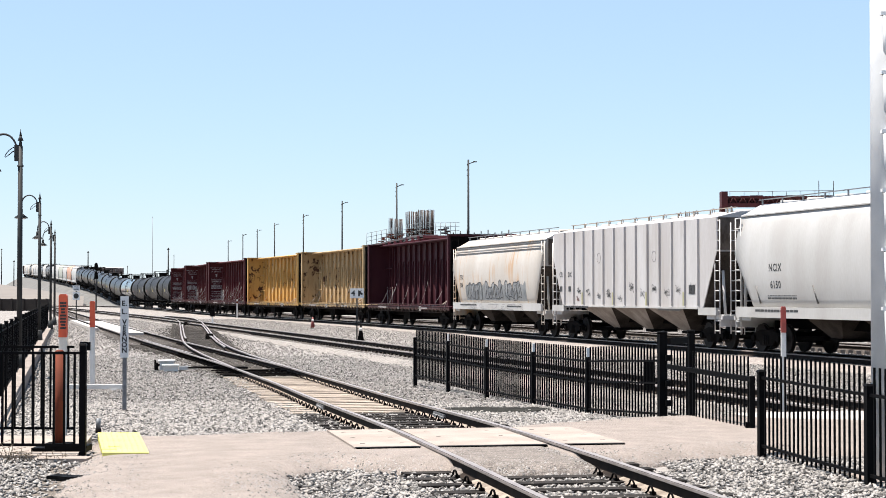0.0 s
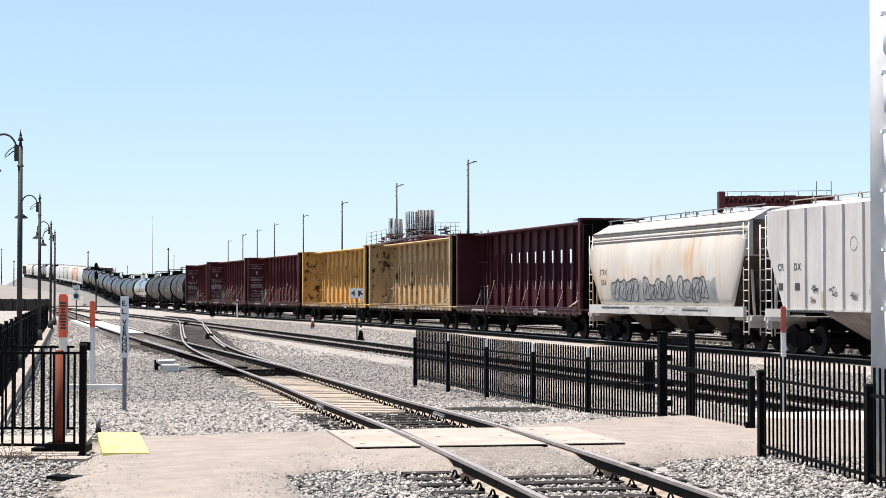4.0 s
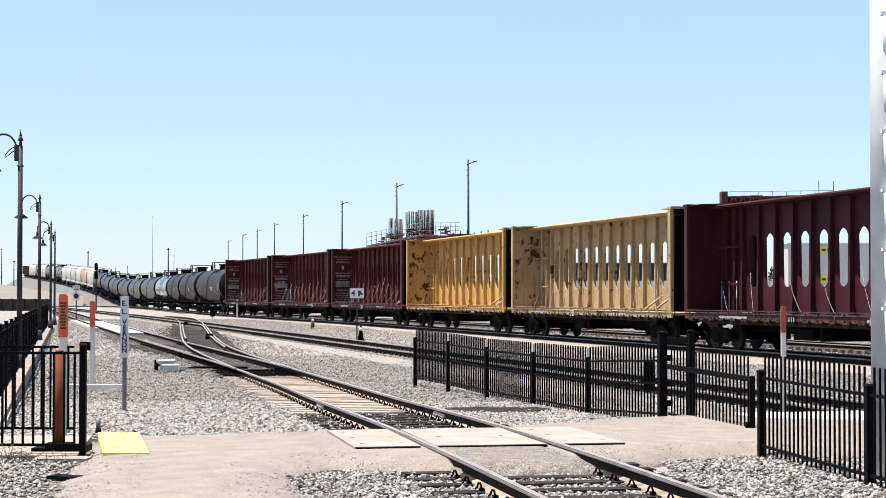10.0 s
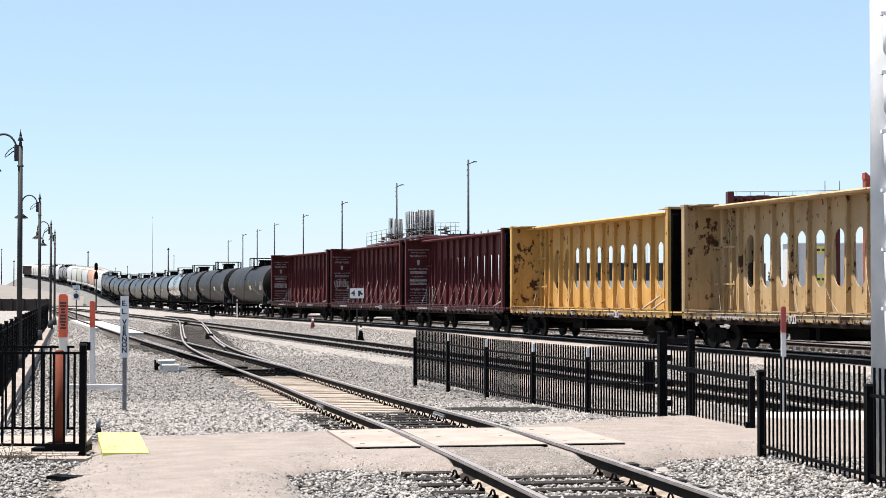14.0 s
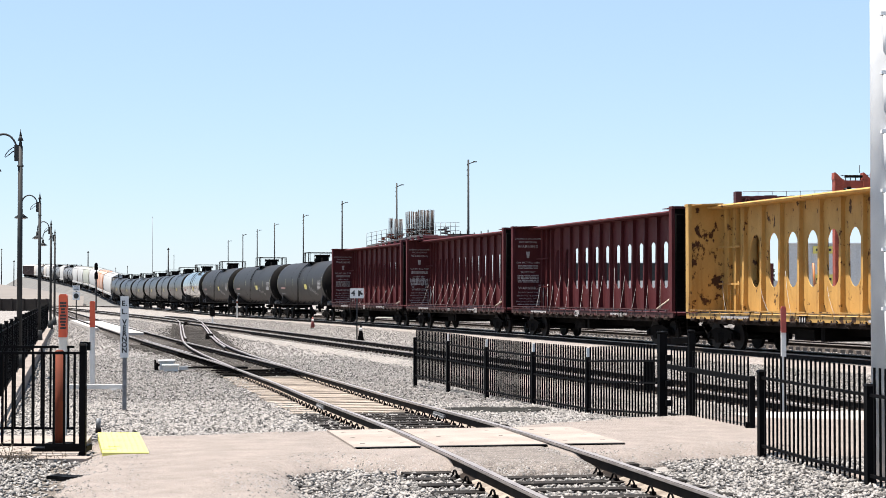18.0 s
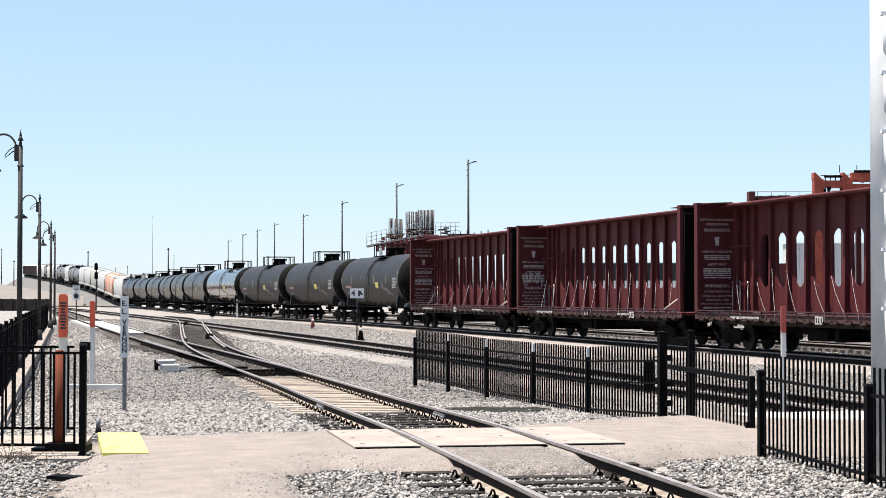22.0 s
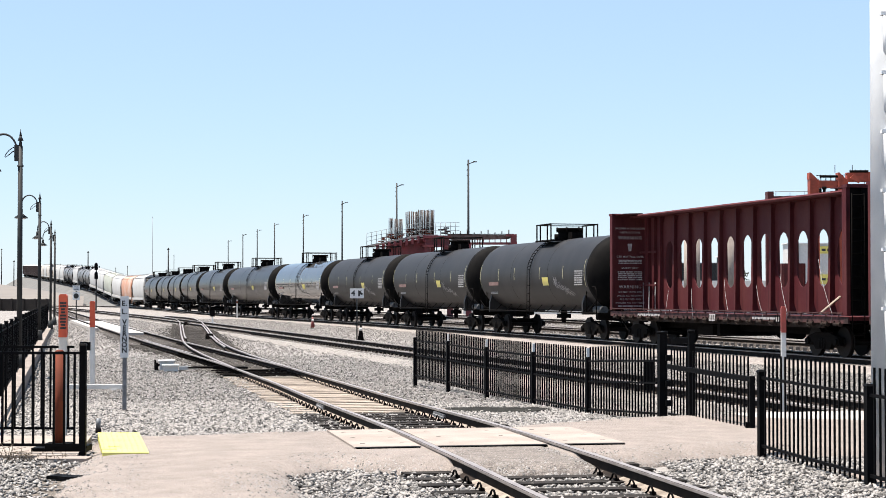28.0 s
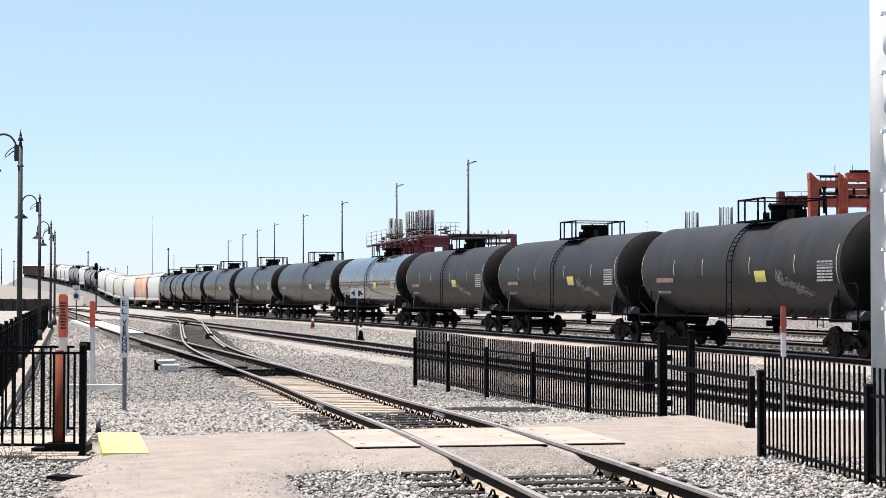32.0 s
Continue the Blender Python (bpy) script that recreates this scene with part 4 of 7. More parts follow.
            part("hatch_handle", bm, M_FITTING, car)
    bm = B()
    rod(bm, (0, 0, top + rise - 0.02), (0, 0, top + rise + 0.10), 0.36, 12)
    hatch_me = mesh_of(bm, "roof_hatch", mat)
    for k in range(9):
        part("roof_hatch", hatch_me, None, car, at=pose(0, -body + 1 + k * (2 * body - 2) / 8, 0))
    if not ribbed:
        bm = B()
        for sx in (-1, 1):
            prism(bm, ((sx * (side_w(top, False, top) - 0.05), top - 0.02), (sx * (side_w(top, False, top) + 0.07), top - 0.05), (sx * (side_w(top, False, top) + 0.07), top - 0.01), (sx * (side_w(top, False, top) - 0.05), top + 0.03)), "y", -body, body)
        part("eave", bm, mat, car)
    if seed:
        bars(car, M_SCRAWL, 1.565, -body + 3.0, low - 0.05, 1, 3.0, 0.07, seed + 40)
        bars(car, M_SCRAWL, 1.565, body - 4.0, low - 0.09, 1, 2.2, 0.06, seed + 41)
    if seed == 1:
        for txt, z in (("NCIX", 2.72), ("6150", 2.18)):
            lettering(txt, 0.33, M_INK, car, curve_pose(-body + 2.95, z, top), bold=0.006)
        bars(car, M_SCRAWL, side_w(1.8, False, top) + 0.004, -body + 3.3, 1.86, 2, 2.0, 0.06, 3)
        for k in range(3):
            bm = B()
            tube(bm, [(side_w(2.1, False, top) + 0.01, -body + 1.55 + k * 3.9, 2.15), (side_w(1.6, False, top) + 0.02, -body + 1.75 + k * 3.9, 1.6)], 0.03, 5)
            part("stay", bm, M_RESERVOIR, car)
    if seed == 3:
        for txt, z in (("ITFX", 2.75), ("506", 2.35)):
            lettering(txt, 0.32, M_SCRAWL, car, curve_pose(-body + 1.75, z, top), bold=0.006)
        wall = lambda z: side_w(z, False, top)
        rnd = random.Random(33)
        bm = B()
        cols = []
        for k in range(102):
            y = -body + 2.45 + k * 0.1
            edge = 2.26 + 0.14 * math.sin(k * 0.21) + 0.07 * math.sin(k * 0.83) + rnd.uniform(-0.05, 0.05)
            cols.append([(wall(z) + 0.006, y, z) for z in [1.60 + (edge - 1.60) * q / 4 for q in range(5)]])
        loft(bm, cols, closed=False, caps=False)
        part("sprayed_band", bm, M_SPRAYBAND, car, "blue-grey sprayed background")
        y = -body + 2.7
        k = 0
        while y < -body + 11.6:
            w, h = rnd.uniform(0.6, 1.0), rnd.uniform(0.62, 0.9)
            if k in (4, 9):
                y += 0.55
            bubble(car, wall, y, 1.66, w, h, k)
            y += w * 0.76
            k += 1
        scrawl(car, M_SCRAWLPALE, 1.566, -body + 2.5, 1.18, 9.5, 0.24, 29, n=12, r=0.012)
    if seed == 2:
        pitch = (2 * body - 3.0) / 12
        for k, (dz, hh) in enumerate(((0.0, 0.0), (0.25, 0.4), (0.12, 0.5), (0.0, 0.5), (0.1, 0.5), (-0.08, 0.35), (0.32, 0.6), (0.08, 0.5), (0.28, 0.45), (0.1, 0.55), (0.22, 0.5), (0.3, 0.55))):
            if hh:
                tag_mark(car, 1.503, -body + 1.5 + (k + 0.5) * pitch, 1.70 + dz, 0.55, hh * 0.75, 60 + k, M_SCRAWL if k not in (3, 5, 7) else M_SCRAWLMID)
        tag_mark(car, 1.503, -body + 1.5 + 1.4 * pitch, 1.62, 0.4, 0.25, 77, M_PINK)
        bars(car, M_SCRAWL, 1.507, -body + 1.5 + 11.5 * pitch, 2.05, 1, 0.6, 0.32, 7)
        for txt, q, z in (("CR", -0.45, 2.72), ("DX", 0.5, 2.72)):
            lettering(txt, 0.30, M_SCRAWL, car, side_pose(1.507, -body + 1.5 + q * pitch, z), bold=0.006)
        for q in (-0.45, 0.5):
            bars(car, M_SCRAWL, 1.507, -body + 1.5 + q * pitch, 2.12, 1, 0.34, 0.22, 8)
        for q, z in ((3.5, 3.35), (8.5, 3.30)):
            bm = B()
            tube(bm, [(1.505, -body + 1.5 + q * pitch + 0.2 * math.cos(a), z + 0.2 * math.sin(a)) for a in [i / 20 * math.tau for i in range(21)]], 0.005, 4)
            part("round_emblem", bm, M_RESERVOIR, car)
        for k in (2, 5, 8, 11):
            bm = B()
            box(bm, (1.59, -body + 1.5 + k * pitch, 1.72), (0.012, 0.12, 0.5))
            part("reflector_strip", bm, M_STRIP, car, "faded yellow reflector strip")
    if seed == 3:
        for i, z in enumerate((top - 0.14, top - 0.27, top - 0.40)):
            bm = B()
            for sx in (-1, 1):
                box(bm, (sx * (side_w(z, False, top) + 0.01), 0, z), (0.05, 2 * body - 0.3, 0.045))
            part("side_stringer", bm, M_RESERVOIR if i != 1 else mat, car)
    return car


TR, TZ = 1.60, 2.77


def tank_car(name, L, mat, label, spin=True, seed=0, marks=True, fine=True):
    car = thing(name, pose(0, 0, 0), label, "tank car", "cars of the freight train")
    half = L / 2 - 0.55
    cyl = half - 0.78
    rnd = random.Random(seed)
    bm = B()
    N = 40 if fine else 20
    rings = []
    prof = []
    for k in range(7):
        a = k / 6 * math.pi / 2
        prof.append((-cyl - 0.62 * math.cos(a), TR * math.sin(a) if k else 0.03))
    m = 8
    for k in range(1, m):
        prof.append((-cyl + 2 * cyl * k / m, TR))
    for k in range(6, -1, -1):
        a = k / 6 * math.pi / 2
        prof.append((cyl + 0.62 * math.cos(a), TR * math.sin(a) if k else 0.03))
    for y, r in prof:
        rings.append([(r * math.cos(i / N * math.tau), y, TZ + r * math.sin(i / N * math.tau)) for i in range(N)])
    loft(bm, rings[6:-6], caps=False)
    part("tank", bm, mat, car)
    # the heads are split off so their shade can be painted
    for end in (rings[:7], rings[-7:]):
        bm = B()
        loft(bm, end)
        part("tank_head", bm, M_TANKHEAD, car, "black tank head with its shade put into the paint")
    # bands
    for y in (-cyl, -cyl * 0.35, cyl * 0.35, cyl):
        bm = B()
        rings = [[((TR + e) * math.cos(i / N * math.tau), yy, TZ + (TR + e) * math.sin(i / N * math.tau)) for i in range(N)] for yy, e in ((y - 0.02, 0.0), (y - 0.012, 0.006), (y + 0.012, 0.006), (y + 0.02, 0.0))]
        loft(bm, rings, caps=False)
        part("weld_band", bm, mat, car)
    # dome, platform, rails
    PY = 0.75
    bm = B()
    rod(bm, (0, PY + 0.30, TZ + TR - 0.05), (0, PY + 0.30, TZ + TR + 0.40), 0.50, 16)
    rod(bm, (0, PY + 0.30, TZ + TR + 0.40), (0, PY + 0.30, TZ + TR + 0.50), 0.60, 16, r2=0.56)
    for q in range(6):
        rod(bm, (0.57 * math.cos(q * 1.047), PY + 0.30 + 0.57 * math.sin(q * 1.047), TZ + TR + 0.30), (0.57 * math.cos(q * 1.047), PY + 0.30 + 0.57 * math.sin(q * 1.047), TZ + TR + 0.52), 0.04, 5)
    box(bm, (0, PY + 1.05, TZ + TR + 0.14), (0.45, 0.6, 0.28))
    rod(bm, (0.3, PY - 0.55, TZ + TR - 0.05), (0.3, PY - 0.55, TZ + TR + 0.25), 0.12, 8)
    d = part("dome", bm, M_UNDER, car, "black valve housing")
    bm = B()
    z = TZ + TR + 0.03
    for x in (PY - 0.75, 0.85):
        box(bm, (x, PY, z - 0.1), (0.55, 2.3, 0.05))
    for y in (PY - 1.0, PY + 1.0):
        box(bm, (0, y, z - 0.08), (2.1, 0.3, 0.04))
    part("platform", bm, M_UNDER, car)
    bm = B()
    zz = z + 0.62
    for x in (-1.1, 1.1):
        for y in (PY - 1.0, PY - 0.5, PY + 0.5, PY + 1.0):
            rod(bm, (x, y, z - 0.15), (x, y, zz), 0.034, 5)
        rod(bm, (x, PY - 1.0, zz), (x, PY + 1.0, zz), 0.036, 5)
    for y in (PY - 1.0, PY + 1.0):
        rod(bm, (-1.1, y, zz), (1.1, y, zz), 0.022, 5)
    part("guard_rail", bm, M_UNDER, car)
    for sx in (-1, 1):
        bm = B()
        pa, pb = [], []
        for k in range(12):
            a = radians(8 + k * 5.6)
            pa.append((sx * (TR + 0.07) * math.cos(a), PY - 0.75, TZ + (TR + 0.07) * math.sin(a)))
            pb.append((sx * (TR + 0.07) * math.cos(a), PY - 0.35, TZ + (TR + 0.07) * math.sin(a)))
        tube(bm, [(sx * (TR + 0.07), PY - 0.75, 0.75)] + pa, 0.018, 4)
        tube(bm, [(sx * (TR + 0.07), PY - 0.35, 0.75)] + pb, 0.018, 4)
        for a, b in zip(pa, pb):
            rod(bm, a, b, 0.016, 4)
        for k in range(5):
            rod(bm, (sx * (TR + 0.07), PY - 0.75, 0.85 + k * 0.36), (sx * (TR + 0.07), PY - 0.35, 0.85 + k * 0.36), 0.016, 4)
        part("ladder", bm, M_UNDER, car)
    # side rails and sill
    for sx in (-1, 1):
        bm = B()
        rod(bm, (sx * 1.45, -half + 0.2, 1.13), (sx * 1.45, half - 0.2, 1.13), 0.03, 6)
        y = -half + 1.4
        while y < half - 1.0:
            tube(bm, [(sx * 1.45, y, 1.13), (sx * 1.22, y + 0.2, 1.42)], 0.022, 4)
            y += 1.55
        part("side_rail", bm, M_UNDER, car)
        for sy in (-1, 1):
            bm = B()
            y = sy * (half - 0.35)
            tube(bm, [(sx * 1.4, y - sy * 0.9, 1.13), (sx * 1.4, y - sy * 0.9, 2.05), (sx * 1.4, y - sy * 0.75, 2.2), (sx * 1.4, y + sy * 0.1, 2.2), (sx * 1.4, y + sy * 0.25, 2.05), (sx * 1.4, y + sy * 0.25, 0.9)], 0.025, 5)
            tube(bm, [(sx * 1.4, y - sy * 0.9, 1.13), (sx * 1.4, y + sy * 0.2, 1.6)], 0.02, 4)
            part("end_handrail", bm, M_UNDER, car)
    for sy in (-1, 1):
        bm = B()
        y = sy * (half - 1.75)
        prism(bm, ((-1.42, 1.05), (1.42, 1.05), (1.42, 1.5), (1.28, 1.95), (0.9, 1.5), (-0.9, 1.5), (-1.28, 1.95), (-1.42, 1.5)), "y", y - 0.08, y + 0.08)
        part("saddle", bm, mat if mat is not M_TANKBLUE else M_TANK, car)
        bm = B()
        box(bm, (0, sy * (half - 1.0), 0.98), (0.6, 3.0, 0.36))
        box(bm, (0, sy * (half - 0.3), 1.1), (2.8, 0.7, 0.06))
        box(bm, (0, sy * (half - 0.05), 0.98), (2.8, 0.10, 0.26))
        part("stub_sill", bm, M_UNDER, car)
        truck(car, sy * (half - 1.75), spin)
        coupler(car, sy * (half + 0.15))
    bm = B()
    rod(bm, (0.95, half - 1.35, 1.25), (0.95, half - 0.35, 1.25), 0.17, 10)
    part("air_reservoir", bm, M_RESERVOIR, car, "dull grey air reservoir")
    bm = B()
    rod(bm, (0, 0.3, 1.15), (0, 0.3, 0.62), 0.16, 10, r2=0.10)
    box(bm, (0, 0.3, 0.92), (0.5, 0.5, 0.2))
    rod(bm, (0, -cyl + 0.5, 0.72), (0, cyl - 0.5, 0.72), 0.03, 5)
    part("bottom_outlet", bm, M_UNDER, car)
    if marks:
        def bend(z):
            return math.sqrt(max(0.01, (TR + 0.015) ** 2 - (z - TZ) ** 2))
        for k, y in enumerate((-cyl + 0.05, -cyl + 3.1, -cyl + 5.6, cyl * 0.12 + 0.7, cyl - 2.9, cyl - 0.2)):
            bm = B()
            big = k in (0, 5)
            N2 = 8
            pts = []
            za, zb = (2.2, 3.35) if big else (2.55, 3.10)
            for i in range(N2 + 1):
                z = za + (zb - za) * i / N2
                pts.append([(bend(z), y - 0.022, z), (bend(z), y + 0.022, z)])
            loft(bm, pts, closed=False)
            part("reflective_strip", bm, M_STRIP, car)
        bm = B()
        pts = []
        for i in range(5):
            z = 2.28 + 0.36 * i / 4
            pts.append([(bend(z), cyl * 0.12 + 1.05, z), (bend(z), cyl * 0.12 + 1.85, z)])
        loft(bm, pts, closed=False)
        part("placard", bm, M_REFLECT, car, "yellow placard")
        bars(car, M_SCRAWLPALE, bend(2.5) + 0.005, cyl - 0.95, 2.86, 7, 1.0, 0.055, seed)
        bars(car, M_PINK, bend(2.4) + 0.01, -cyl + 2.2, 2.40, 1, 1.6, 0.16, seed + 3)
        bars(car, M_SCRAWLPALE, bend(2.05) + 0.01, -cyl + 1.9, 2.0, 2, 1.2, 0.035, seed + 4)
        if seed in (0, 1, 2, 4):
            for q in range(4):
                tag_mark(car, 0, cyl - 3.9 - seed * 0.5 + q * 0.52, 2.12 - q * 0.10, 0.75, 0.55 - 0.06 * q, 50 + 5 * seed + q, M_SCRAWLPALE, bend=lambda z: bend(z) + 0.006)
    return car


def boxcar(name, L, mat, label, height=4.4):
    car = thing(name, pose(0, 0, 0), label, "freight car", "cars of the freight train")
    half = L / 2 - 0.5
    bm = B()
    box(bm, (0, 0, (1.0 + height) / 2), (2.9, 2 * half, height - 1.0))
    k = -half + 0.4
    while k < half:
        for sx in (-1, 1):
            box(bm, (sx * 1.48, k, (1.0 + height) / 2), (0.08, 0.09, height - 1.1))
        k += 1.0
    part("body", bm, mat, car)
    bm = B()
    prism(bm, ((-1.5, height + 0.004), (1.5, height + 0.004), (0, height + 0.22)), "y", -half, half)
    part("roof", bm, M_GREY, car)
    for sy in (-1, 1):
        truck(car, sy * (half - 1.7), False)
        coupler(car, sy * (half + 0.15))
    return car


TRAIN = []   # car, place of its middle behind the leading end, half the truck spacing
_end = [0.0]


def couple(car, L, first=False):
    """Hang a car onto the train."""
    mid = _end[0] + L / 2 + (0.75 if car.name.startswith("tank_car") else 0.4)
    _end[0] += L
    TRAIN.append((car, mid, L / 2 - 2.6))


_end[0] = -18.6
couple(hopper("covered_hopper_car", 18.6, M_HOPW, "white covered hopper with smooth curved sides on the train", seed=1, top=4.50), 18.6)
couple(hopper("covered_hopper_car", 18.7, M_HOPR, "off-white covered hopper with ribbed flat sides and scrawled paint", ribbed=True, seed=2, top=4.52), 18.7)
couple(hopper("covered_hopper_car", 16.38, M_HOPC, "weathered cream covered hopper with rust stains and grey painted scrawl", seed=3, top=4.36), 16.38)
couple(centerbeam("centerbeam_flat_car", 20.62, M_RED, "empty dark red centerbeam flat car with oval openings", seed=4), 20.62)
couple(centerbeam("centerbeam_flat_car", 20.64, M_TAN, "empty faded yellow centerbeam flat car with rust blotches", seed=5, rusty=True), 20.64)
couple(centerbeam("centerbeam_flat_car", 20.57, M_YELLOW, "empty yellow centerbeam flat car with rust blotches", seed=6, rusty=True), 20.57)
for _i, _l in enumerate((20.76, 20.67, 20.58)):
    couple(centerbeam("centerbeam_flat_car", _l, M_BURG, "empty burgundy centerbeam flat car with white warning stencils", warning=True, seed=7 + _i), _l)
for _i, _l in enumerate((18.08, 18.45, 18.41, 18.33, 20.44, 18.18, 18.11, 18.13, 18.13, 18.15)):
    _m = M_TANKBLUE if _i == 3 else (M_TANKGLOSS if _i > 3 else M_TANK)
    couple(tank_car("tank_car", _l, _m, "glossy blue-black tank car with top platform" if _i == 3 else ("glossy black tank car with top platform" if _i > 3 else "matt black tank car with top platform and pale side marks"), seed=_i, fine=_i < 6), _l)
_far = ["w", "o", "w", "g", "w", "w", "t", "t", "w", "t", "t", "w", "w", "c", "t", "c", "w", "c", "b", "b", "b", "b", "b", "b", "b", "b", "b", "b", "b", "b"]
for _c in _far:
    if _c == "t":
        couple(tank_car("tank_car", 17.6, M_TANKGREY, "grey tank car far back in the train", spin=False, marks=False, fine=False), 17.6)
    elif _c == "b":
        couple(boxcar("boxcar", 18.4, M_BOXDARK, "dark brown boxcar at the rear of the train"), 18.4)
    else:
        _mm = {"w": M_HOPW, "o": M_HOPO, "g": M_HOPG, "c": M_HOPC}[_c]
        _lb = {"w": "white covered hopper far back in the train", "o": "white covered hopper stained orange with rust", "g": "pale green-grey covered hopper", "c": "weathered cream covered hopper far back in the train"}[_c]
        couple(hopper("covered_hopper_car", 17.8, _mm, _lb, spin=False, detail=False), 17.8)


def motions():
    walk(beam, [(t, pose(gx(px), GD + 1.5, 0)) for t, px in ((0, 1283), (6, 1278), (10, 1283), (14, 1294), (19, 1313), (24, 1345), (28, 1365), (32, 1385))])
    walk(portal, [(t, pose(gx(px), GD, 0)) for t, px in ((0, 1660), (8, 1600), (14, 1528), (17, 1488), (20, 1450), (22, 1438), (24, 1431), (28, 1430), (32, 1430))])
    times = [0.5 * i for i in range(65)]
    for car, mid, tr in TRAIN:
        rows = []
        for t in times:
            s = mid - rolled(t)
            a, b = on_rail(s - tr), on_rail(s + tr)
            d = a - b
            yaw = math.degrees(math.atan2(-d.x, d.y))
            pitch = math.degrees(math.atan2(d.z, math.hypot(d.x, d.y)))
            c = (a + b) / 2
            rows.append((t, pose(c.x, c.y, c.z, pitch, 0, yaw)))
        walk(car, rows)
    spin_times = [i / 10 for i in range(321)]
    turned = [rolled(t) / WHEEL_R for t in spin_times]
    for w, dy in SPIN:
        walk(w, [(t, Matrix.Translation((0, dy, WHEEL_R)) @ Matrix.Rotation(-a, 4, "X")) for t, a in zip(spin_times, turned)])


# ---- crossing, pavement ----
def near_x(y):
    """The middle of the platform-side track near the crossing."""
    return 0.78 + (19.3 - y) * 0.191


def rough_edge(pts, step=0.35, amp=0.07, seed=3):
    rnd = random.Random(seed)
    out = []
    for a, b in zip(pts, pts[1:] + pts[:1]):
        a, b = Vector(a), Vector(b)
        n = max(1, int((b - a).length / step))
        for i in range(n):
            p = a.lerp(b, i / n)
            out.append((p.x + rnd.uniform(-amp, amp), p.y + rnd.uniform(-amp, amp)))
    return out


PAVE_L = rough_edge([(-3.3, 11.0), (-3.5, 14.5), (-4.25, 19.4), (-4.6, 22.9), (-1.4, 23.5), (0.0, 23.2), (0.75, 20.2), (0.7, 18.7), (-0.3, 18.25), (-0.75, 18.75), (-1.15, 18.75), (-1.5, 18.1), (-1.3, 17.2), (-1.12, 16.0), (-1.05, 11.0)])
PAVE_R = rough_edge([(0.2, 23.3), (1.2, 24.6), (3.35, 26.6), (5.0, 26.2), (8.0, 25.9), (8.0, 22.6), (5.6, 20.3), (4.3, 20.2), (3.7, 20.5), (2.9, 19.9), (2.2, 19.4), (1.6, 18.9), (0.9, 19.2)], seed=5)


def pave_slab(outline, top, rim=-0.10, cell=0.11, edge_w=0.62):
    """A slab whose rim thins out into the ballast; top gives its height."""
    o = np.array(outline)
    gx, gy = np.meshgrid(np.arange(o[:, 0].min(), o[:, 0].max(), cell), np.arange(o[:, 1].min(), o[:, 1].max(), cell))
    near, inside = np.full(gx.shape, 99.0), np.zeros(gx.shape, bool)
    for a, b in zip(o, np.roll(o, -1, 0)):
        e = b - a
        u = np.clip(((gx - a[0]) * e[0] + (gy - a[1]) * e[1]) / (e @ e + 1e-12), 0, 1)
        near = np.minimum(near, np.hypot(gx - a[0] - u * e[0], gy - a[1] - u * e[1]))
        inside ^= ((a[1] > gy) != (b[1] > gy)) & (gx < (b[0] - a[0]) * (gy - a[1]) / (b[1] - a[1] + 1e-12) + a[0])
    u = np.clip(near / edge_w, 0, 1)
    f = 1 - (1 - u) ** 2.2
    wave = 0.0012 * np.sin(gx * 2.3 + gy) + 0.004 * np.sin(gx * 9 + gy * 7) * (1 - u) + 0.003 * np.sin(gx * 23 - gy * 17) * (1 - u)
    bm = B()
    vs = {}
    rows, cols = gx.shape
    for r in range(rows - 1):
        for c in range(cols - 1):
            q = ((r, c), (r, c + 1), (r + 1, c + 1), (r + 1, c))
            if all(inside[k] for k in q):
                for k in q:
                    if k not in vs:
                        x, y = float(gx[k]), float(gy[k])
                        vs[k] = bm.verts.new((x, y, rim + (top(x, y) + float(wave[k]) - rim) * float(f[k])))
                bm.faces.new([vs[k] for k in q]).smooth = True
    edge = [e for e in bm.edges if len(e.link_faces) == 1]
    low = bmesh.ops.extrude_edge_only(bm, edges=edge)["geom"]
    for v in low:
        if isinstance(v, bmesh.types.BMVert):
            v.co.z -= 0.12
    return bm


tagged(part("pavement", pave_slab(PAVE_L, lambda x, y: 0.10 + 0.018 * (min(x, -0.9) + 0.9)), M_ASPHALT), "pale worn asphalt path that leads to the crossing", "pavement", kind="structure")
tagged(part("pavement", pave_slab(PAVE_R, lambda x, y: 0.10 - 0.015 * (max(x, 2.1) - 2.1), -0.16), M_ASPHALT), "pale worn asphalt beyond the track by the gate", "pavement", kind="structure")
PAVE_M = rough_edge([(near_x(18.1) - 0.95, 18.0), (near_x(18.1) + 0.85, 18.3), (near_x(21.2) + 1.0, 21.2), (near_x(21.2) - 1.0, 21.0)], 0.25, 0.04, 9)
tagged(part("pavement", pave_slab(PAVE_M, lambda x, y: 0.10, edge_w=0.4), M_INFILL), "asphalt infill between the rails", "pavement", kind="structure")
panels = thing("crossing_panels", pose(near_x(21.65), 21.65, 0, 0, 0, 10.8), "pale concrete crossing panels beside and between the rails", "crossing")
for x0, x1 in ((-1.62, -0.84), (-0.66, 0.66), (0.84, 1.62)):
    bm = B()
    box(bm, ((x0 + x1) / 2, 0, 0.045), (x1 - x0, 2.56, 0.15))
    bmesh.ops.bevel(bm, geom=bm.edges[:], offset=0.012, segments=1)
    panel = part("panel", bm, M_CONCRETE, panels)
    for py in (-0.85, 0.0, 0.85):
        for px in ((x0 + x1) / 2 - (x1 - x0) * 0.3, (x0 + x1) / 2 + (x1 - x0) * 0.3):
            bm = B()
            box(bm, (px, py, 0.121), (0.055, 0.03, 0.004))
            part("lifting_pocket", bm, M_TIEFAR, panel)
bm = B()
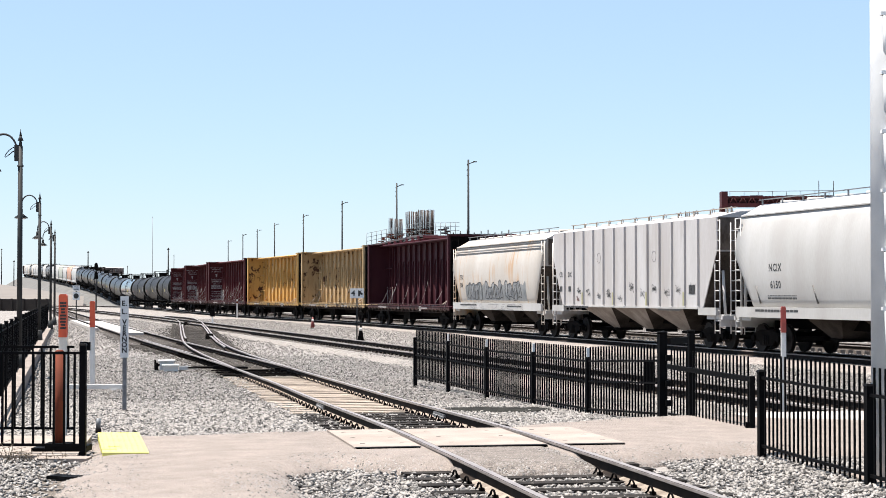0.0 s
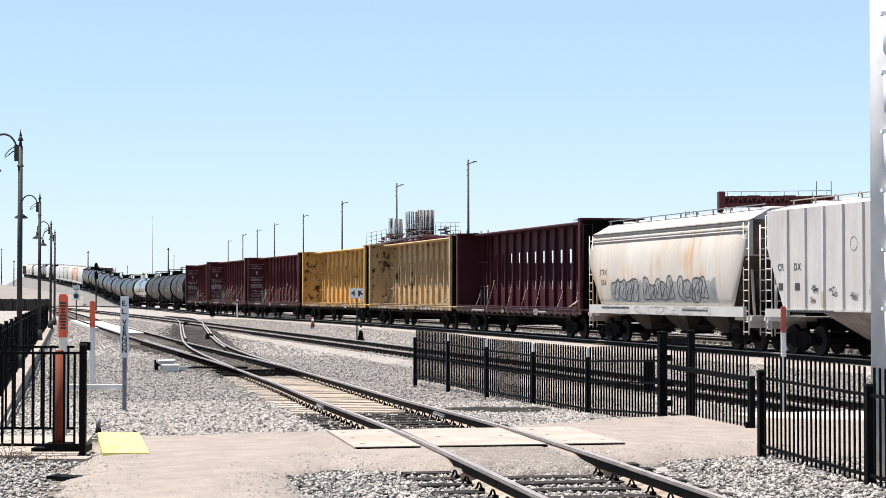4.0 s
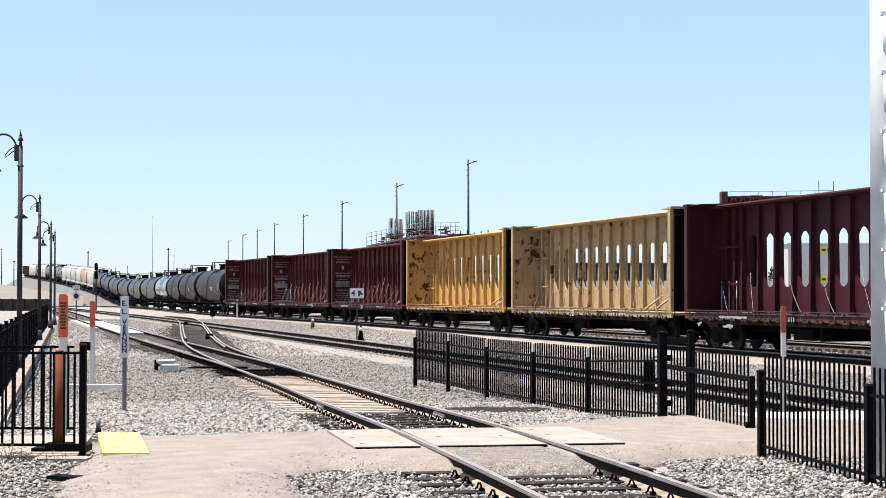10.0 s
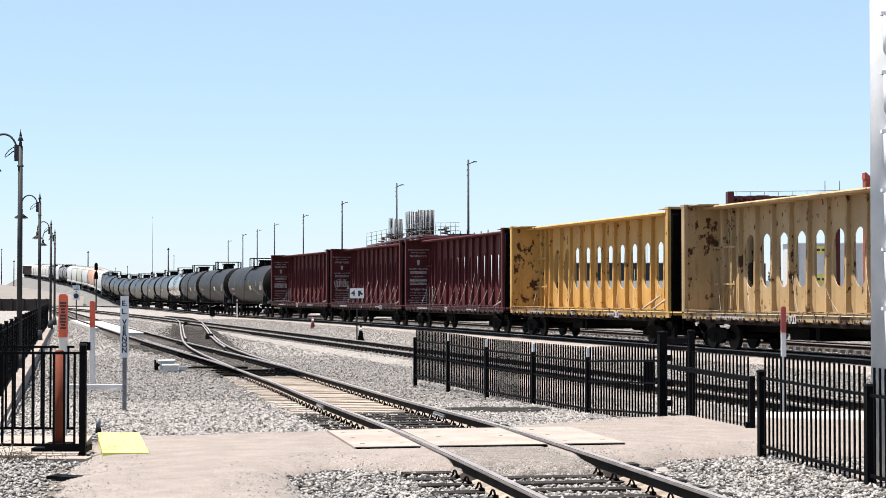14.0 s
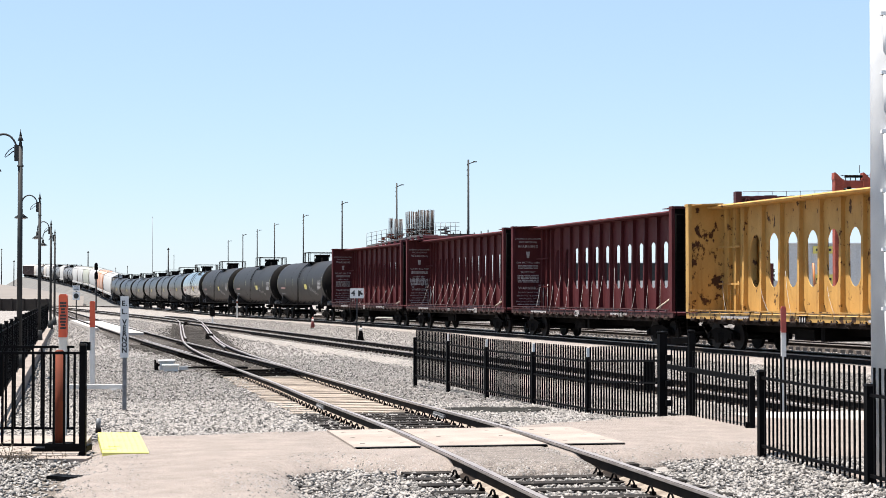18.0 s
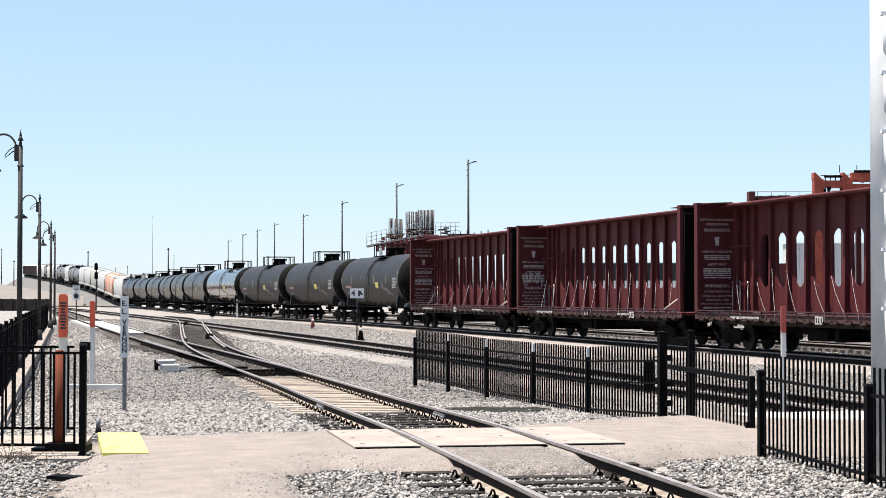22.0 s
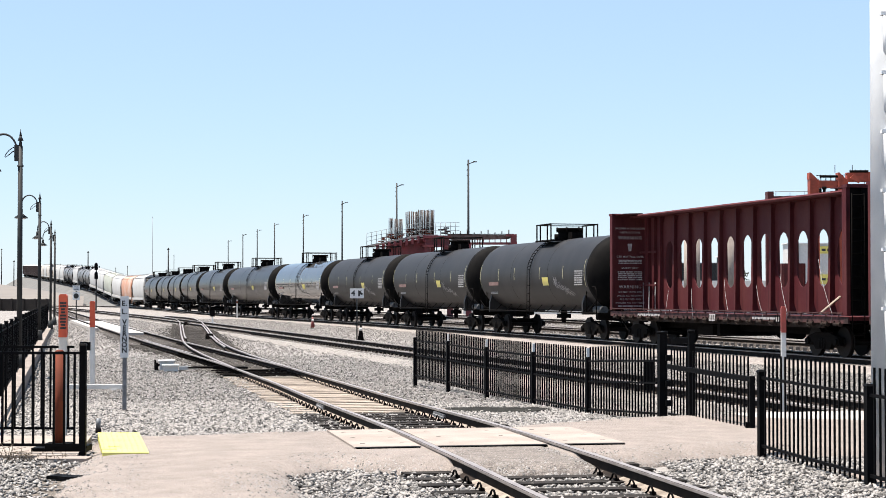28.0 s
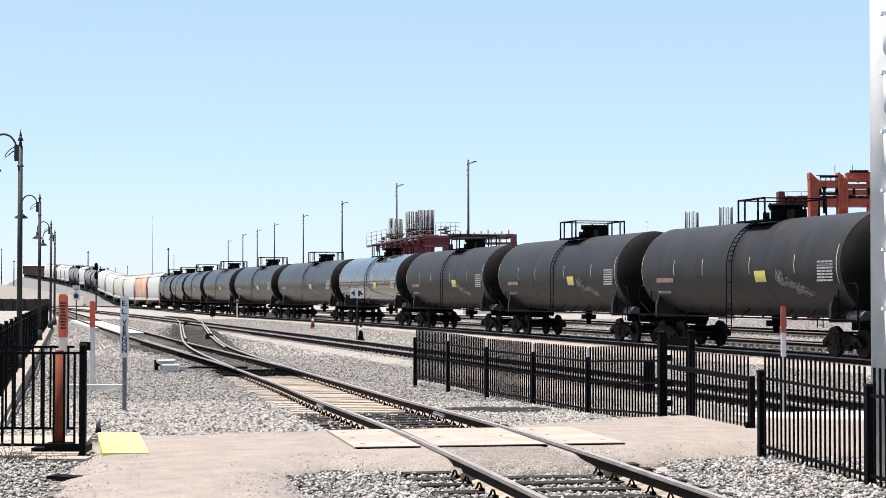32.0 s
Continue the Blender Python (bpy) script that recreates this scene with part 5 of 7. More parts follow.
box(bm, (6.75, 26.3, -0.06), (3.9, 3.3, 0.14), rz=12)
bmesh.ops.bevel(bm, geom=bm.edges[:], offset=0.012, segments=1)
tagged(part("pavement", bm, M_WHITECON), "pale concrete slab beyond the gate", "pavement", kind="structure")
for x0, x1 in ((-1.60, -0.86), (-0.66, 0.66), (0.86, 1.60)):
    bm = B()
    box(bm, ((x0 + x1) / 2, -1.305, 0.075), (x1 - x0, 0.045, 0.075))
    part("joint_gap", bm, M_UNDER, panels, "dark open joint before the panel")
# pale dust between the bleached ties, oily stone about the switch
def strip(name, y0, y1, wl, wr, dz, mat, label, fade=1.5):
    bm = B()
    rows = []
    for p, d in along(NEAR, 0.5):
        if y0 < p.y < y1:
            nr = Vector((d.y, -d.x, 0))
            wob = 0.06 * math.sin(p.y * 3.1) + 0.05 * math.sin(p.y * 7.7)
            f = min(1.0, (p.y - y0) / 1.5 + 0.4, (y1 - p.y) / fade + 0.25)
            w0, w1 = wl * f, wr * f
            rows.append([p + nr * (w0 + wob) + Vector((0, 0, dz)), p + nr * (w1 - wob) + Vector((0, 0, dz)), p + nr * (w1 - wob) + Vector((0, 0, dz - 0.15)), p + nr * (w0 + wob) + Vector((0, 0, dz - 0.15))])
    loft(bm, rows, smooth=False)
    tagged(part(name, bm, mat), label, "ground", kind="structure")


strip("ground_dust", 29.6, 45.6, -0.66, 0.64, -0.168, M_SAND, "pale dust between the bleached ties")


def plan_at(line, y, i=0):
    return float(np.interp(y, [p.y for p in line], [p[i] for p in line]))


for name, w0, w1, y0, y1 in (("between the rails", -0.6, 0.6, 89.0, 128.0), ("beside the rail", -1.4, -1.0, 100.0, 135.0)):
    bm = B()
    rows = []
    for p, d in along(NEAR, 3.0):
        if y0 < p.y < y1:
            nr = Vector((d.y, -d.x, 0))
            rows.append([p + nr * a + Vector((0, 0, h)) for a, h in ((w0, -0.03), (w1, -0.03), (w1, -0.2), (w0, -0.2))])
    loft(bm, rows, smooth=False)
    tagged(part("pavement", bm, M_WHITECON), "long pale concrete crossing panel " + name, "pavement", kind="structure")
bm = B()
rows = []
for k in range(42):
    y = 45.8 + 1.1 * k
    x0 = plan_at(NEAR, y) - 1.2
    if y > 84:
        x0 = max(x0, plan_at(CROSS, y) - 0.7 - 1.0 * max(0.0, (96 - y) / 12))
    x1 = max(plan_at(NEAR, y), plan_at(CROSS, y) if y > 47.5 else -99) + 0.75
    z = max(plan_at(NEAR, y, 2) - 0.188, ground_z(0, y) + 0.01)
    wob = 0.22 * math.sin(y * 1.7) + 0.16 * math.sin(y * 4.3)
    rows.append([(x0 + wob, y, z), (x1 - wob, y, z), (x1 - wob, y, z - 0.12), (x0 + wob, y, z - 0.12)])
loft(bm, rows, smooth=False)
tagged(part("ground_oily", bm, M_DARKBALLAST), "dark oily ballast about the switch", "ground", kind="structure")

bm = B()
prism(bm, rough_edge([(0.0, 31.5), (0.5, 30.8), (1.2, 30.6), (2.0, 31.3), (1.8, 32.2), (1.2, 32.0), (0.6, 32.5)], 0.25, 0.14, 12), "z", -0.4, -0.2)
tagged(part("ground_stain", bm, M_DARKPATCH), "dark patch in the ballast beside the fence", "ground", kind="structure")

bm = B()
prism(bm, rough_edge([(-6.3, 12.5), (-3.2, 12.5), (-3.45, 15.0), (-3.75, 18.0), (-4.2, 19.6), (-6.3, 19.7)], 0.3, 0.10, 31), "z", -0.2, -0.036)
tagged(part("ground_soil", bm, M_SOIL), "dark soil with scattered stones beside the path", "ground", kind="structure")
bm = B()
prism(bm, rough_edge([(-4.05, 17.9), (-3.75, 17.75), (-3.7, 17.95), (-4.0, 18.1)], 0.1, 0.02, 14), "z", -0.02, 0.015)
tagged(part("rubber_scrap", bm, M_BLACK), "flat scrap of black rubber in the ballast", "scrap")

# rail clips and joint bars on the near rails
clip_bm = B()
tube(clip_bm, [(0.0, -0.10, 0.035), (0.0, -0.03, 0.035)] + [(0.045 * q / 11, 0.02 + 0.052 * math.cos(-1.57 + q * 0.46), 0.085 + 0.052 * math.sin(-1.57 + q * 0.46)) for q in range(12)] + [(0.06, -0.08, 0.03)], 0.015, 6)
box(clip_bm, (-0.01, 0.0, 0.025), (0.07, 0.10, 0.06), taper=0.8)
for v in clip_bm.verts:
    v.co = Vector((v.co.x * 0.75, v.co.y * 0.7, v.co.z * 0.62))
clip_me = mesh_of(clip_bm, "rail_clip", M_UNDER)
plate_bm = B()
box(plate_bm, (0, 0, -0.004), (0.36, 0.16, 0.02))
plate_me = mesh_of(plate_bm, "tie_plate", M_UNDER)
for y0, y1 in ((12.0, 18.4), (23.0, 46.0)):
    pts = [Vector((plan_at(NEAR, y), y, plan_at(NEAR, y, 2))) for y in np.arange(y0, y1, 0.8)]
    for off in (-0.755, 0.755):
        bm = B()
        loft(bm, [[p + Vector((off + a, off * 0.19, h)) for a, h in ((-0.115, -0.175), (-0.105, -0.154), (-0.02, -0.126), (0.02, -0.126), (0.105, -0.154), (0.115, -0.175))] for p in pts], smooth=False)
        part("dusty_foot", bm, M_SAND, track_near, "pale dust lying on the rail foot")
for p, d in along(NEAR, 0.6):
    if 13 < p.y < 46 and not 18.2 < p.y < 23.2:
        ang = math.degrees(math.atan2(d.y, d.x)) - 90
        nr = Vector((d.y, -d.x, 0))
        for off in (-0.755, 0.755):
            o = p + nr * off + Vector((0, 0, -0.168))
            part("tie_plate", plate_me, None, track_near, at=pose(*o, 0, 0, ang))
            for s in (-1, 1):
                q = o + nr * s * 0.145 + Vector((0, 0, 0.01))
                part("rail_clip", clip_me, None, track_near, at=pose(q.x, q.y, q.z, 0, 0, ang + (0 if s > 0 else 180)))
for y in (30.5, 27.4):
    p = Vector((0.78 - (y - 19.3) * 0.19, y, 0.15 - 0.27 * (y - 19.3) / 21.2))
    for off in ((-0.755,) if y > 29 else (0.755,)):
        bm = B()
        for s in (-1, 1):
            box(bm, (off + s * 0.04, 0, -0.085), (0.035, 0.9, 0.09))
            for k in range(4):
                rod(bm, (off + s * 0.05, -0.33 + k * 0.22, -0.085), (off + s * 0.085, -0.33 + k * 0.22, -0.085), 0.02, 6)
        part("joint_bar", bm, M_FITTING, track_near, at=pose(*p, 0, 0, 10.8))

for trk, line, y1 in ((bpy.data.objects["railway_track.001"], MID, 90.0), (track_near, [p for p in NEAR if p.y > 46], 74.0)):
    bm = B()
    for p, d in along(line, 0.6):
        if 20 < p.y < y1:
            nr = Vector((d.y, -d.x, 0))
            for off in (-0.89, -0.62, 0.62, 0.89):
                o = p + nr * off
                box(bm, (o.x, o.y, o.z - 0.135), (0.10, 0.11, 0.075), rz=12, taper=0.6)
    tagged(part("rail_clips", bm, M_UNDER, trk), kind="stuff")

# switch gear
def guard(line, y0, y1, off, flare, track):
    """A short guard or wing rail beside a running rail, its ends bent away."""
    pts = [p.copy() for p in line if y0 <= p.y <= y1]
    for i, p in enumerate(pts):
        e = max(0.0, 1 - min(i, len(pts) - 1 - i) / 2)
        p.x += flare * e
    if len(pts) > 2:
        rail(pts, off, track)


cross_track = bpy.data.objects["railway_track.002"]
FINE_N = smooth_line([(plan_at(NEAR, y), y, plan_at(NEAR, y, 2)) for y in range(46, 112, 3)], 3)
FINE_C = smooth_line([(plan_at(CROSS, y), y, plan_at(CROSS, y, 2)) for y in range(48, 124, 3)], 3)
guard(FINE_N, 60, 76, -0.62, 0.05, track_near)
guard(FINE_C, 78, 112, -0.62, 0.05, cross_track)
guard(FINE_C, 66, 82, 0.62, -0.05, cross_track)
guard(FINE_C, 86, 112, 0.62, -0.05, cross_track)
gear = thing("switch_rods", pose(0, 0, 0), "black switch rods, braces and blocks between the rails", "switch gear")
rnd = random.Random(21)
for k, y in enumerate((46.3, 47.0, 48.1, 49.2)):
    bm = B()
    x, z = plan_at(NEAR, y), plan_at(NEAR, y, 2) - 0.13
    rod(bm, (x - 1.25, y - 0.1, z), (x + 0.95, y + 0.1, z + 0.01), 0.028, 6)
    for sx in (-0.62, 0.62):
        box(bm, (x + sx, y + rnd.uniform(-0.05, 0.05), z + 0.03), (0.16, 0.12, 0.09))
    part("rod", bm, M_UNDER, gear)
for k in range(26):
    y = 46.4 + k * 0.6
    x, z = plan_at(NEAR, y), plan_at(NEAR, y, 2)
    for off in (-0.93, 0.93):
        bm = B()
        prism(bm, ((x + off - 0.11, z - 0.155), (x + off + 0.11, z - 0.155), (x + off * 0.90, z - 0.03), (x + off * 0.88, z - 0.03)) if off > 0 else ((x + off - 0.11, z - 0.155), (x + off + 0.11, z - 0.155), (x + off * 0.88, z - 0.03), (x + off * 0.90, z - 0.03)), "y", y - 0.08, y + 0.08)
        part("rail_brace", bm, M_UNDER, gear)
for x, y, w in ((-11.05, 82.5, 0.42), (-17.2, 117.0, 0.42)):
    bm = B()
    box(bm, (x, y, ground_z(x, y) + 0.14), (w, w * 1.3, 0.30), rz=12, taper=0.75)
    box(bm, (x + w * 0.5, y - 0.2, ground_z(x, y) + 0.08), (w * 0.8, 0.18, 0.16), rz=30)
    part("heel_block", bm, M_UNDER, gear)
m_box = thing("switch_machine", pose(-7.72, 49.3, -0.31, 0, 0, 10), "white switch machine with two covers on dark timbers", "switch machine")
for y in (-0.30, 0.55):
    bm = B()
    box(bm, (0.75, y, 0.0), (1.9, 0.20, 0.06))
    part("base_timber", bm, M_TIEDUSTY, m_box)
for x, y, z, h in ((0.02, -0.05, 0.025, 0.15), (-0.08, 0.85, 0.025, 0.25)):
    bm = B()
    box(bm, (x, y, z + h / 2), (0.42, 0.60, h), taper=0.96)
    case = part("case", bm, M_WHITE, m_box, "white housing")
    bm = B()
    box(bm, (x, y, z + h + 0.016), (0.47, 0.66, 0.03))
    bmesh.ops.bevel(bm, geom=bm.edges[:], offset=0.008, segments=1)
    part("cover", bm, M_WHITE, case, "white lid")
bm = B()
box(bm, (-0.36, 0.35, 0.12), (0.06, 0.12, 0.24))
box(bm, (-0.40, 0.80, 0.14), (0.06, 0.10, 0.34))
rod(bm, (-0.42, 0.35, 0.18), (-0.28, 0.35, 0.18), 0.035, 8)
part("crank_bracket", bm, M_UNDER, m_box)
bm = B()
box(bm, (0.40, 0.05, 0.11), (0.30, 0.16, 0.10))
rod(bm, (0.55, 0.05, 0.11), (0.78, 0.05, 0.10), 0.04, 8)
part("shaft_housing", bm, M_WHITE, m_box)
for y, z in ((-0.05, 0.13), (0.18, 0.11), (0.50, 0.12)):
    bm = B()
    rod(bm, (0.5, y, z), (2.2, y - 0.1, z - 0.02), 0.024, 6)
    box(bm, (1.3, y - 0.05, z), (0.18, 0.08, 0.08))
    part("throw_rod", bm, M_UNDER, m_box)
bm = B()
tube(bm, [(-0.3, -0.2, 0.05), (-0.9, -0.3, 0.02), (-1.6, -0.2, 0.03)], 0.022, 6)
part("cable", bm, M_RESERVOIR, m_box)


# ---- fences ----
def picket_mesh(h, r=0.013):
    bm = B()
    box(bm, (0, 0, h / 2), (2 * r, 2 * r, h))
    return mesh_of(bm, "picket", M_BLACK)


def post_mesh(h, w=0.07, cap=True):
    bm = B()
    box(bm, (0, 0, h / 2), (w, w, h))
    if cap:
        box(bm, (0, 0, h + 0.012), (w + 0.02, w + 0.02, 0.024), taper=0.7)
    return mesh_of(bm, "post", M_BLACK)


PICK, PICK_N, PICK_G, POST = picket_mesh(1.16, 0.0118), picket_mesh(1.16, 0.0098), picket_mesh(1.05, 0.010), post_mesh(1.0, 0.08)


def fence_run(fence, a, b, za, zb, rails=(0.12, 0.60, 0.95), pitch=0.128, pick=None, lift=0.04):
    a, b = Vector((*a, za)), Vector((*b, zb))
    n = (b - a).length
    d = (b - a) / n
    ang = math.degrees(math.atan2(d.y, d.x))
    for z in rails:
        bm = B()
        rod_a, rod_b = a + Vector((0, 0, z)), b + Vector((0, 0, z))
        loft(bm, [[p + Vector((-d.y * s, d.x * s, h)) for s, h in ((-0.016, -0.016), (0.016, -0.016), (0.016, 0.016), (-0.016, 0.016))] for p in (rod_a, rod_b)], smooth=False)
        part("rail", bm, M_BLACK, fence)
    k = pitch
    while k < n - 0.05:
        p = a + d * k
        part("picket", pick or PICK, None, fence, at=pose(p.x, p.y, p.z + lift, 0, 0, ang))
        k += pitch


f1 = thing("metal_fence", pose(0, 0, 0), "black steel picket fence along the yard", "fence")
FA, FB = Vector((-0.66, 41.5)), Vector((3.36, 27.4))
cuts = [FA.lerp(FB, u) for u in (0, 0.193, 0.389, 0.592, 0.791, 1.0)]
post_bm = B()
box(post_bm, (0, 0, 0.4), (0.08, 0.08, 1.2))
box(post_bm, (0, 0, 1.012), (0.10, 0.10, 0.024), taper=0.7)
POST_F = mesh_of(post_bm, "post", M_BLACK)
levels = (-0.165, -0.18, -0.23, -0.235, -0.235, -0.115)
tag_bm = B()
box(tag_bm, (0, -0.02, 1.09), (0.055, 0.03, 0.18))
tag_me = mesh_of(tag_bm, "white_tag", M_SIGNWHITE)
for i, (a, b) in enumerate(zip(cuts, cuts[1:])):
    fence_run(f1, a, b, levels[i], levels[i + 1])
    post = part("post", POST_F, None, f1, at=pose(a.x, a.y, levels[i], 0, 0, 16))
    if i:
        part("white_tag", tag_me, None, post, "white tag on the post top")
bm = B()
box(bm, (3.31, 28.0, 0.57), (0.17, 0.14, 0.46))
part("lock_box", bm, M_BLACK, f1)
f2 = thing("metal_fence", pose(0, 0, 0), "black steel picket fence beside the crossing", "fence")
NA, NB, NC = Vector((3.76, 20.6)), Vector((4.25, 17.4)), Vector((4.76, 14.2))
fence_run(f2, NA, NB, -0.03, -0.05, rails=(0.12, 0.92), pitch=0.136, pick=PICK_N)
fence_run(f2, NB, NC, -0.05, -0.05, rails=(0.12, 0.92), pitch=0.136, pick=PICK_N)
for p in (NA, NB):
    part("post", POST, None, f2, at=pose(p.x, p.y, -0.04, 0, 0, 10))
gate = thing("swing_gate", pose(0, 0, 0), "black steel swing gate with heavy posts", "gate")
GA, GB = Vector((3.48, 26.9)), Vector((4.18, 23.6))
for (*p, w) in ((3.42, 27.2, 0.125), (4.0, 28.1, 0.095)):
    bm = B()
    box(bm, (0, 0, 0.66), (w, w, 1.36))
    rod(bm, (0, 0, 1.34), (0, 0, 1.385), w * 0.68, 12)
    part("gate_post", bm, M_BLACK, gate, at=pose(p[0], p[1], -0.08, 0, 0, 12))
bm = B()
box(bm, (0.3, 0.45, 1.2), (0.62, 0.06, 0.1), rz=56)
part("hinge_beam", bm, M_BLACK, gate, at=pose(3.42, 27.2, -0.06))
fence_run(gate, GA, GB, -0.06, -0.06, rails=(0.10,), pitch=0.135, pick=PICK_G)
bm = B()
loft(bm, [[Vector((p.x + s, p.y, h)) for s, h in ((-0.03, z - 0.05), (0.03, z - 0.05), (0.03, z + 0.02), (-0.03, z + 0.02))] for p, z in ((GA, 0.78), (GB, 0.74))], smooth=False)
part("top_rail", bm, M_BLACK, gate)
bm = B()
box(bm, (0, 0, 0.33), (0.07, 0.10, 0.82))
box(bm, (-0.06, 0, -0.03), (0.06, 0.06, 0.3))
part("end_stile", bm, M_BLACK, gate, at=pose(GB.x, GB.y, 0.03))
bm = B()
for z in (0.25, 0.55, 0.95):
    box(bm, (0.09, -0.12, z), (0.1, 0.1, 0.09))
part("hinge", bm, M_BLACK, gate, at=pose(3.42, 27.2, -0.06))

# platform side, by the left
f3 = thing("metal_fence", pose(0, 0, 0), "black steel picket fence along the platform edge", "fence")
LA, LB = Vector((-6.12, 22.5)), Vector((-24.92, 110.0))
PICK_L, POST_L = picket_mesh(1.34, 0.0095), post_mesh(1.43, 0.08)
n = 26
for i in range(n):
    a, b = LA.lerp(LB, i / n), LA.lerp(LB, (i + 1) / n)
    fence_run(f3, a, b, -0.12, -0.12, rails=(0.12, 1.30), pitch=0.15, pick=PICK_L)
    part("post", POST_L, None, f3, at=pose(a.x, a.y, -0.12, 0, 0, 11))
bm = B()
loft(bm, [[(p.x - 0.02, p.y, -0.3), (p.x + 0.28, p.y, -0.3), (p.x + 0.28, p.y, -0.02), (p.x - 0.02, p.y, -0.02)] for p in (LA, LB)], smooth=False)
tagged(part("kerb", bm, M_CONCRETE), "pale concrete kerb along the platform fence", "kerb", kind="structure")
bm = B()
loft(bm, [[(p.x - 9.0, p.y, -0.4), (p.x - 0.03, p.y, -0.4), (p.x - 0.03, p.y, -0.09), (p.x - 9.0, p.y, -0.09)] for p in (Vector((-5.84, 23.0)), LB)], smooth=False)
tagged(part("platform", bm, M_CONCRETE), "pale concrete station platform", "platform", kind="structure")
f4 = thing("metal_railing", pose(0, 0, 0), "black metal railing with round-capped end post", "railing")
RA, RB = Vector((-9.5, 20.5)), Vector((-4.2, 20.35))
fence_run(f4, RA, RB, 0.0, 0.0, rails=(0.12, 1.19), pitch=0.121, pick=picket_mesh(1.08, 0.012), lift=0.12)
part("post", post_mesh(1.28, 0.075), None, f4, at=pose(-4.2, 20.35, 0.0))
fence_run(f4, Vector((-9.5, 23.6)), Vector((-4.95, 23.4)), 0.0, 0.0, rails=(0.08, 1.17), pitch=0.121, pick=picket_mesh(1.1, 0.012), lift=0.07)
bm = B()
box(bm, (-0.05, 0.35, 0.03), (0.62, 0.5, 0.06))
box(bm, (0.05, 0.25, 0.075), (0.5, 0.3, 0.03))
part("base_plate", bm, M_BLACK, f4, at=pose(-4.5, 20.5, 0.0))
bm = B()
box(bm, (0, 0, 1.26), (0.12, 0.05, 0.1))
part("latch", bm, M_BLACK, f4, at=pose(-4.25, 20.7, 0.0))
slab = B()
prism(slab, ((-11.0, 20.12), (-4.22, 20.12), (-4.62, 22.95), (-11.0, 22.95)), "z", -0.1, 0.02)
box(slab, (-4.35, 19.95, -0.03), (0.62, 0.3, 0.085))
tagged(part("railing_footing", slab, M_CONCRETE), "pale concrete strip under the railing", "footing", kind="structure")
bol = thing("bollard", pose(-4.75, 21.6, 0.0), "rust-brown steel pipe bollard behind the railing", "bollard")
bm = B()
rod(bm, (0, 0, 0), (0, 0, 1.16), 0.065, 16)
rod(bm, (0, 0, 1.16), (0, 0, 1.19), 0.068, 16, r2=0.03)
part("pipe", bm, M_RUSTPIPE, bol)
bm = B()
box(bm, (0, 0, 0.02), (0.3, 0.3, 0.04))
part("foot", bm, M_UNDER, bol)
pad = B()
prism(pad, ((-3.89, 19.95), (-3.36, 19.95), (-3.98, 22.85), (-4.52, 22.85)), "z", -0.02, 0.068)
for i in range(8):
    for j in range(24):
        u, v = (i + 0.5) / 8, (j + 0.5) / 24
        x0, x1 = -3.89 - 0.63 * v, -3.36 - 0.62 * v
        box(pad, (x0 + (x1 - x0) * u, 19.95 + 2.9 * v, 0.0695), (0.03, 0.03, 0.005), taper=0.6)
tagged(part("tactile_pad", pad, M_YELLOWPAD), "yellow tactile warning pad on the path", "tactile paving")
st = thing("stub_post", pose(-4.78, 24.2, -0.08), "short dark stub post with a pale top in the ballast", "post")
bm = B()
rod(bm, (0, 0, 0), (0, 0, 0.10), 0.04, 10)
part("base", bm, M_UNDER, st)
bm = B()
rod(bm, (0, 0, 0.10), (0, 0, 0.24), 0.032, 10)
part("top", bm, M_FITTING, st)


# ---- markers, signs, cones ----
def marker(name, x, y, z, h, oh, w, label, text=False, sleeve=None):
    t = thing(name, pose(x, y, z), label, "marker post", "orange and white marker posts")
    bm = B()
    prism(bm, ((-w / 2, -0.02), (w / 2, -0.02), (w / 2 + 0.01, 0.0), (w / 2, 0.02), (-w / 2, 0.02), (-w / 2 - 0.01, 0.0)), "z", 0, h - oh)
    part("white_post", bm, M_WHITE, t)
    bm = B()
    ww = w * 1.12
    prism(bm, ((-ww / 2, h - oh - 0.03), (ww / 2, h - oh - 0.03), (ww / 2, h - 0.03), (ww / 3, h), (-ww / 3, h), (-ww / 2, h - 0.03)), "y", -0.035, 0.035)
    part("orange_sleeve" if sleeve is None else "red_sleeve", bm, sleeve or M_ORANGE, t)
    if text:
        bm = B()
        rnd = random.Random(2)
        for k in range(9):
            box(bm, (0.005, -0.037, h - 0.12 - k * 0.042), (ww * rnd.uniform(0.45, 0.8), 0.004, 0.026))
        tagged(part("stencil_bar_block", bm, M_INK, t), kind="stuff")
    return t


marker("marker_post", -5.1, 23.4, -0.02, 1.90, 0.55, 0.10, "white marker post with tall orange sleeve and black print", text=True)
marker("marker_post", -8.43, 41.9, -0.30, 2.02, 0.60, 0.11, "white marker post with orange sleeve in the ballast")
marker("marker_post", 5.86, 30.0, -0.17, 1.84, 0.42, 0.075, "slim white marker post with a worn red top", sleeve=M_SLEEVERED)
wb = thing("ground_rail", pose(-8.0, 39.3, -0.30), "low white timber rail lying across the ballast", "rail")
bm = B()
box(bm, (0, 0, 0.10), (1.75, 0.12, 0.10))
bmesh.ops.bevel(bm, geom=bm.edges[:], offset=0.01, segments=1)
part("beam", bm, M_WHITE, wb)
for x in (-0.6, 0.6):
    bm = B()
    box(bm, (x, 0, 0.025), (0.12, 0.2, 0.05))
    part("foot", bm, M_WHITE, wb)
sg = thing("station_sign", pose(-5.66, 31.0, -0.17), "white vertical name board with black letters on a steel post", "sign")
bm = B()
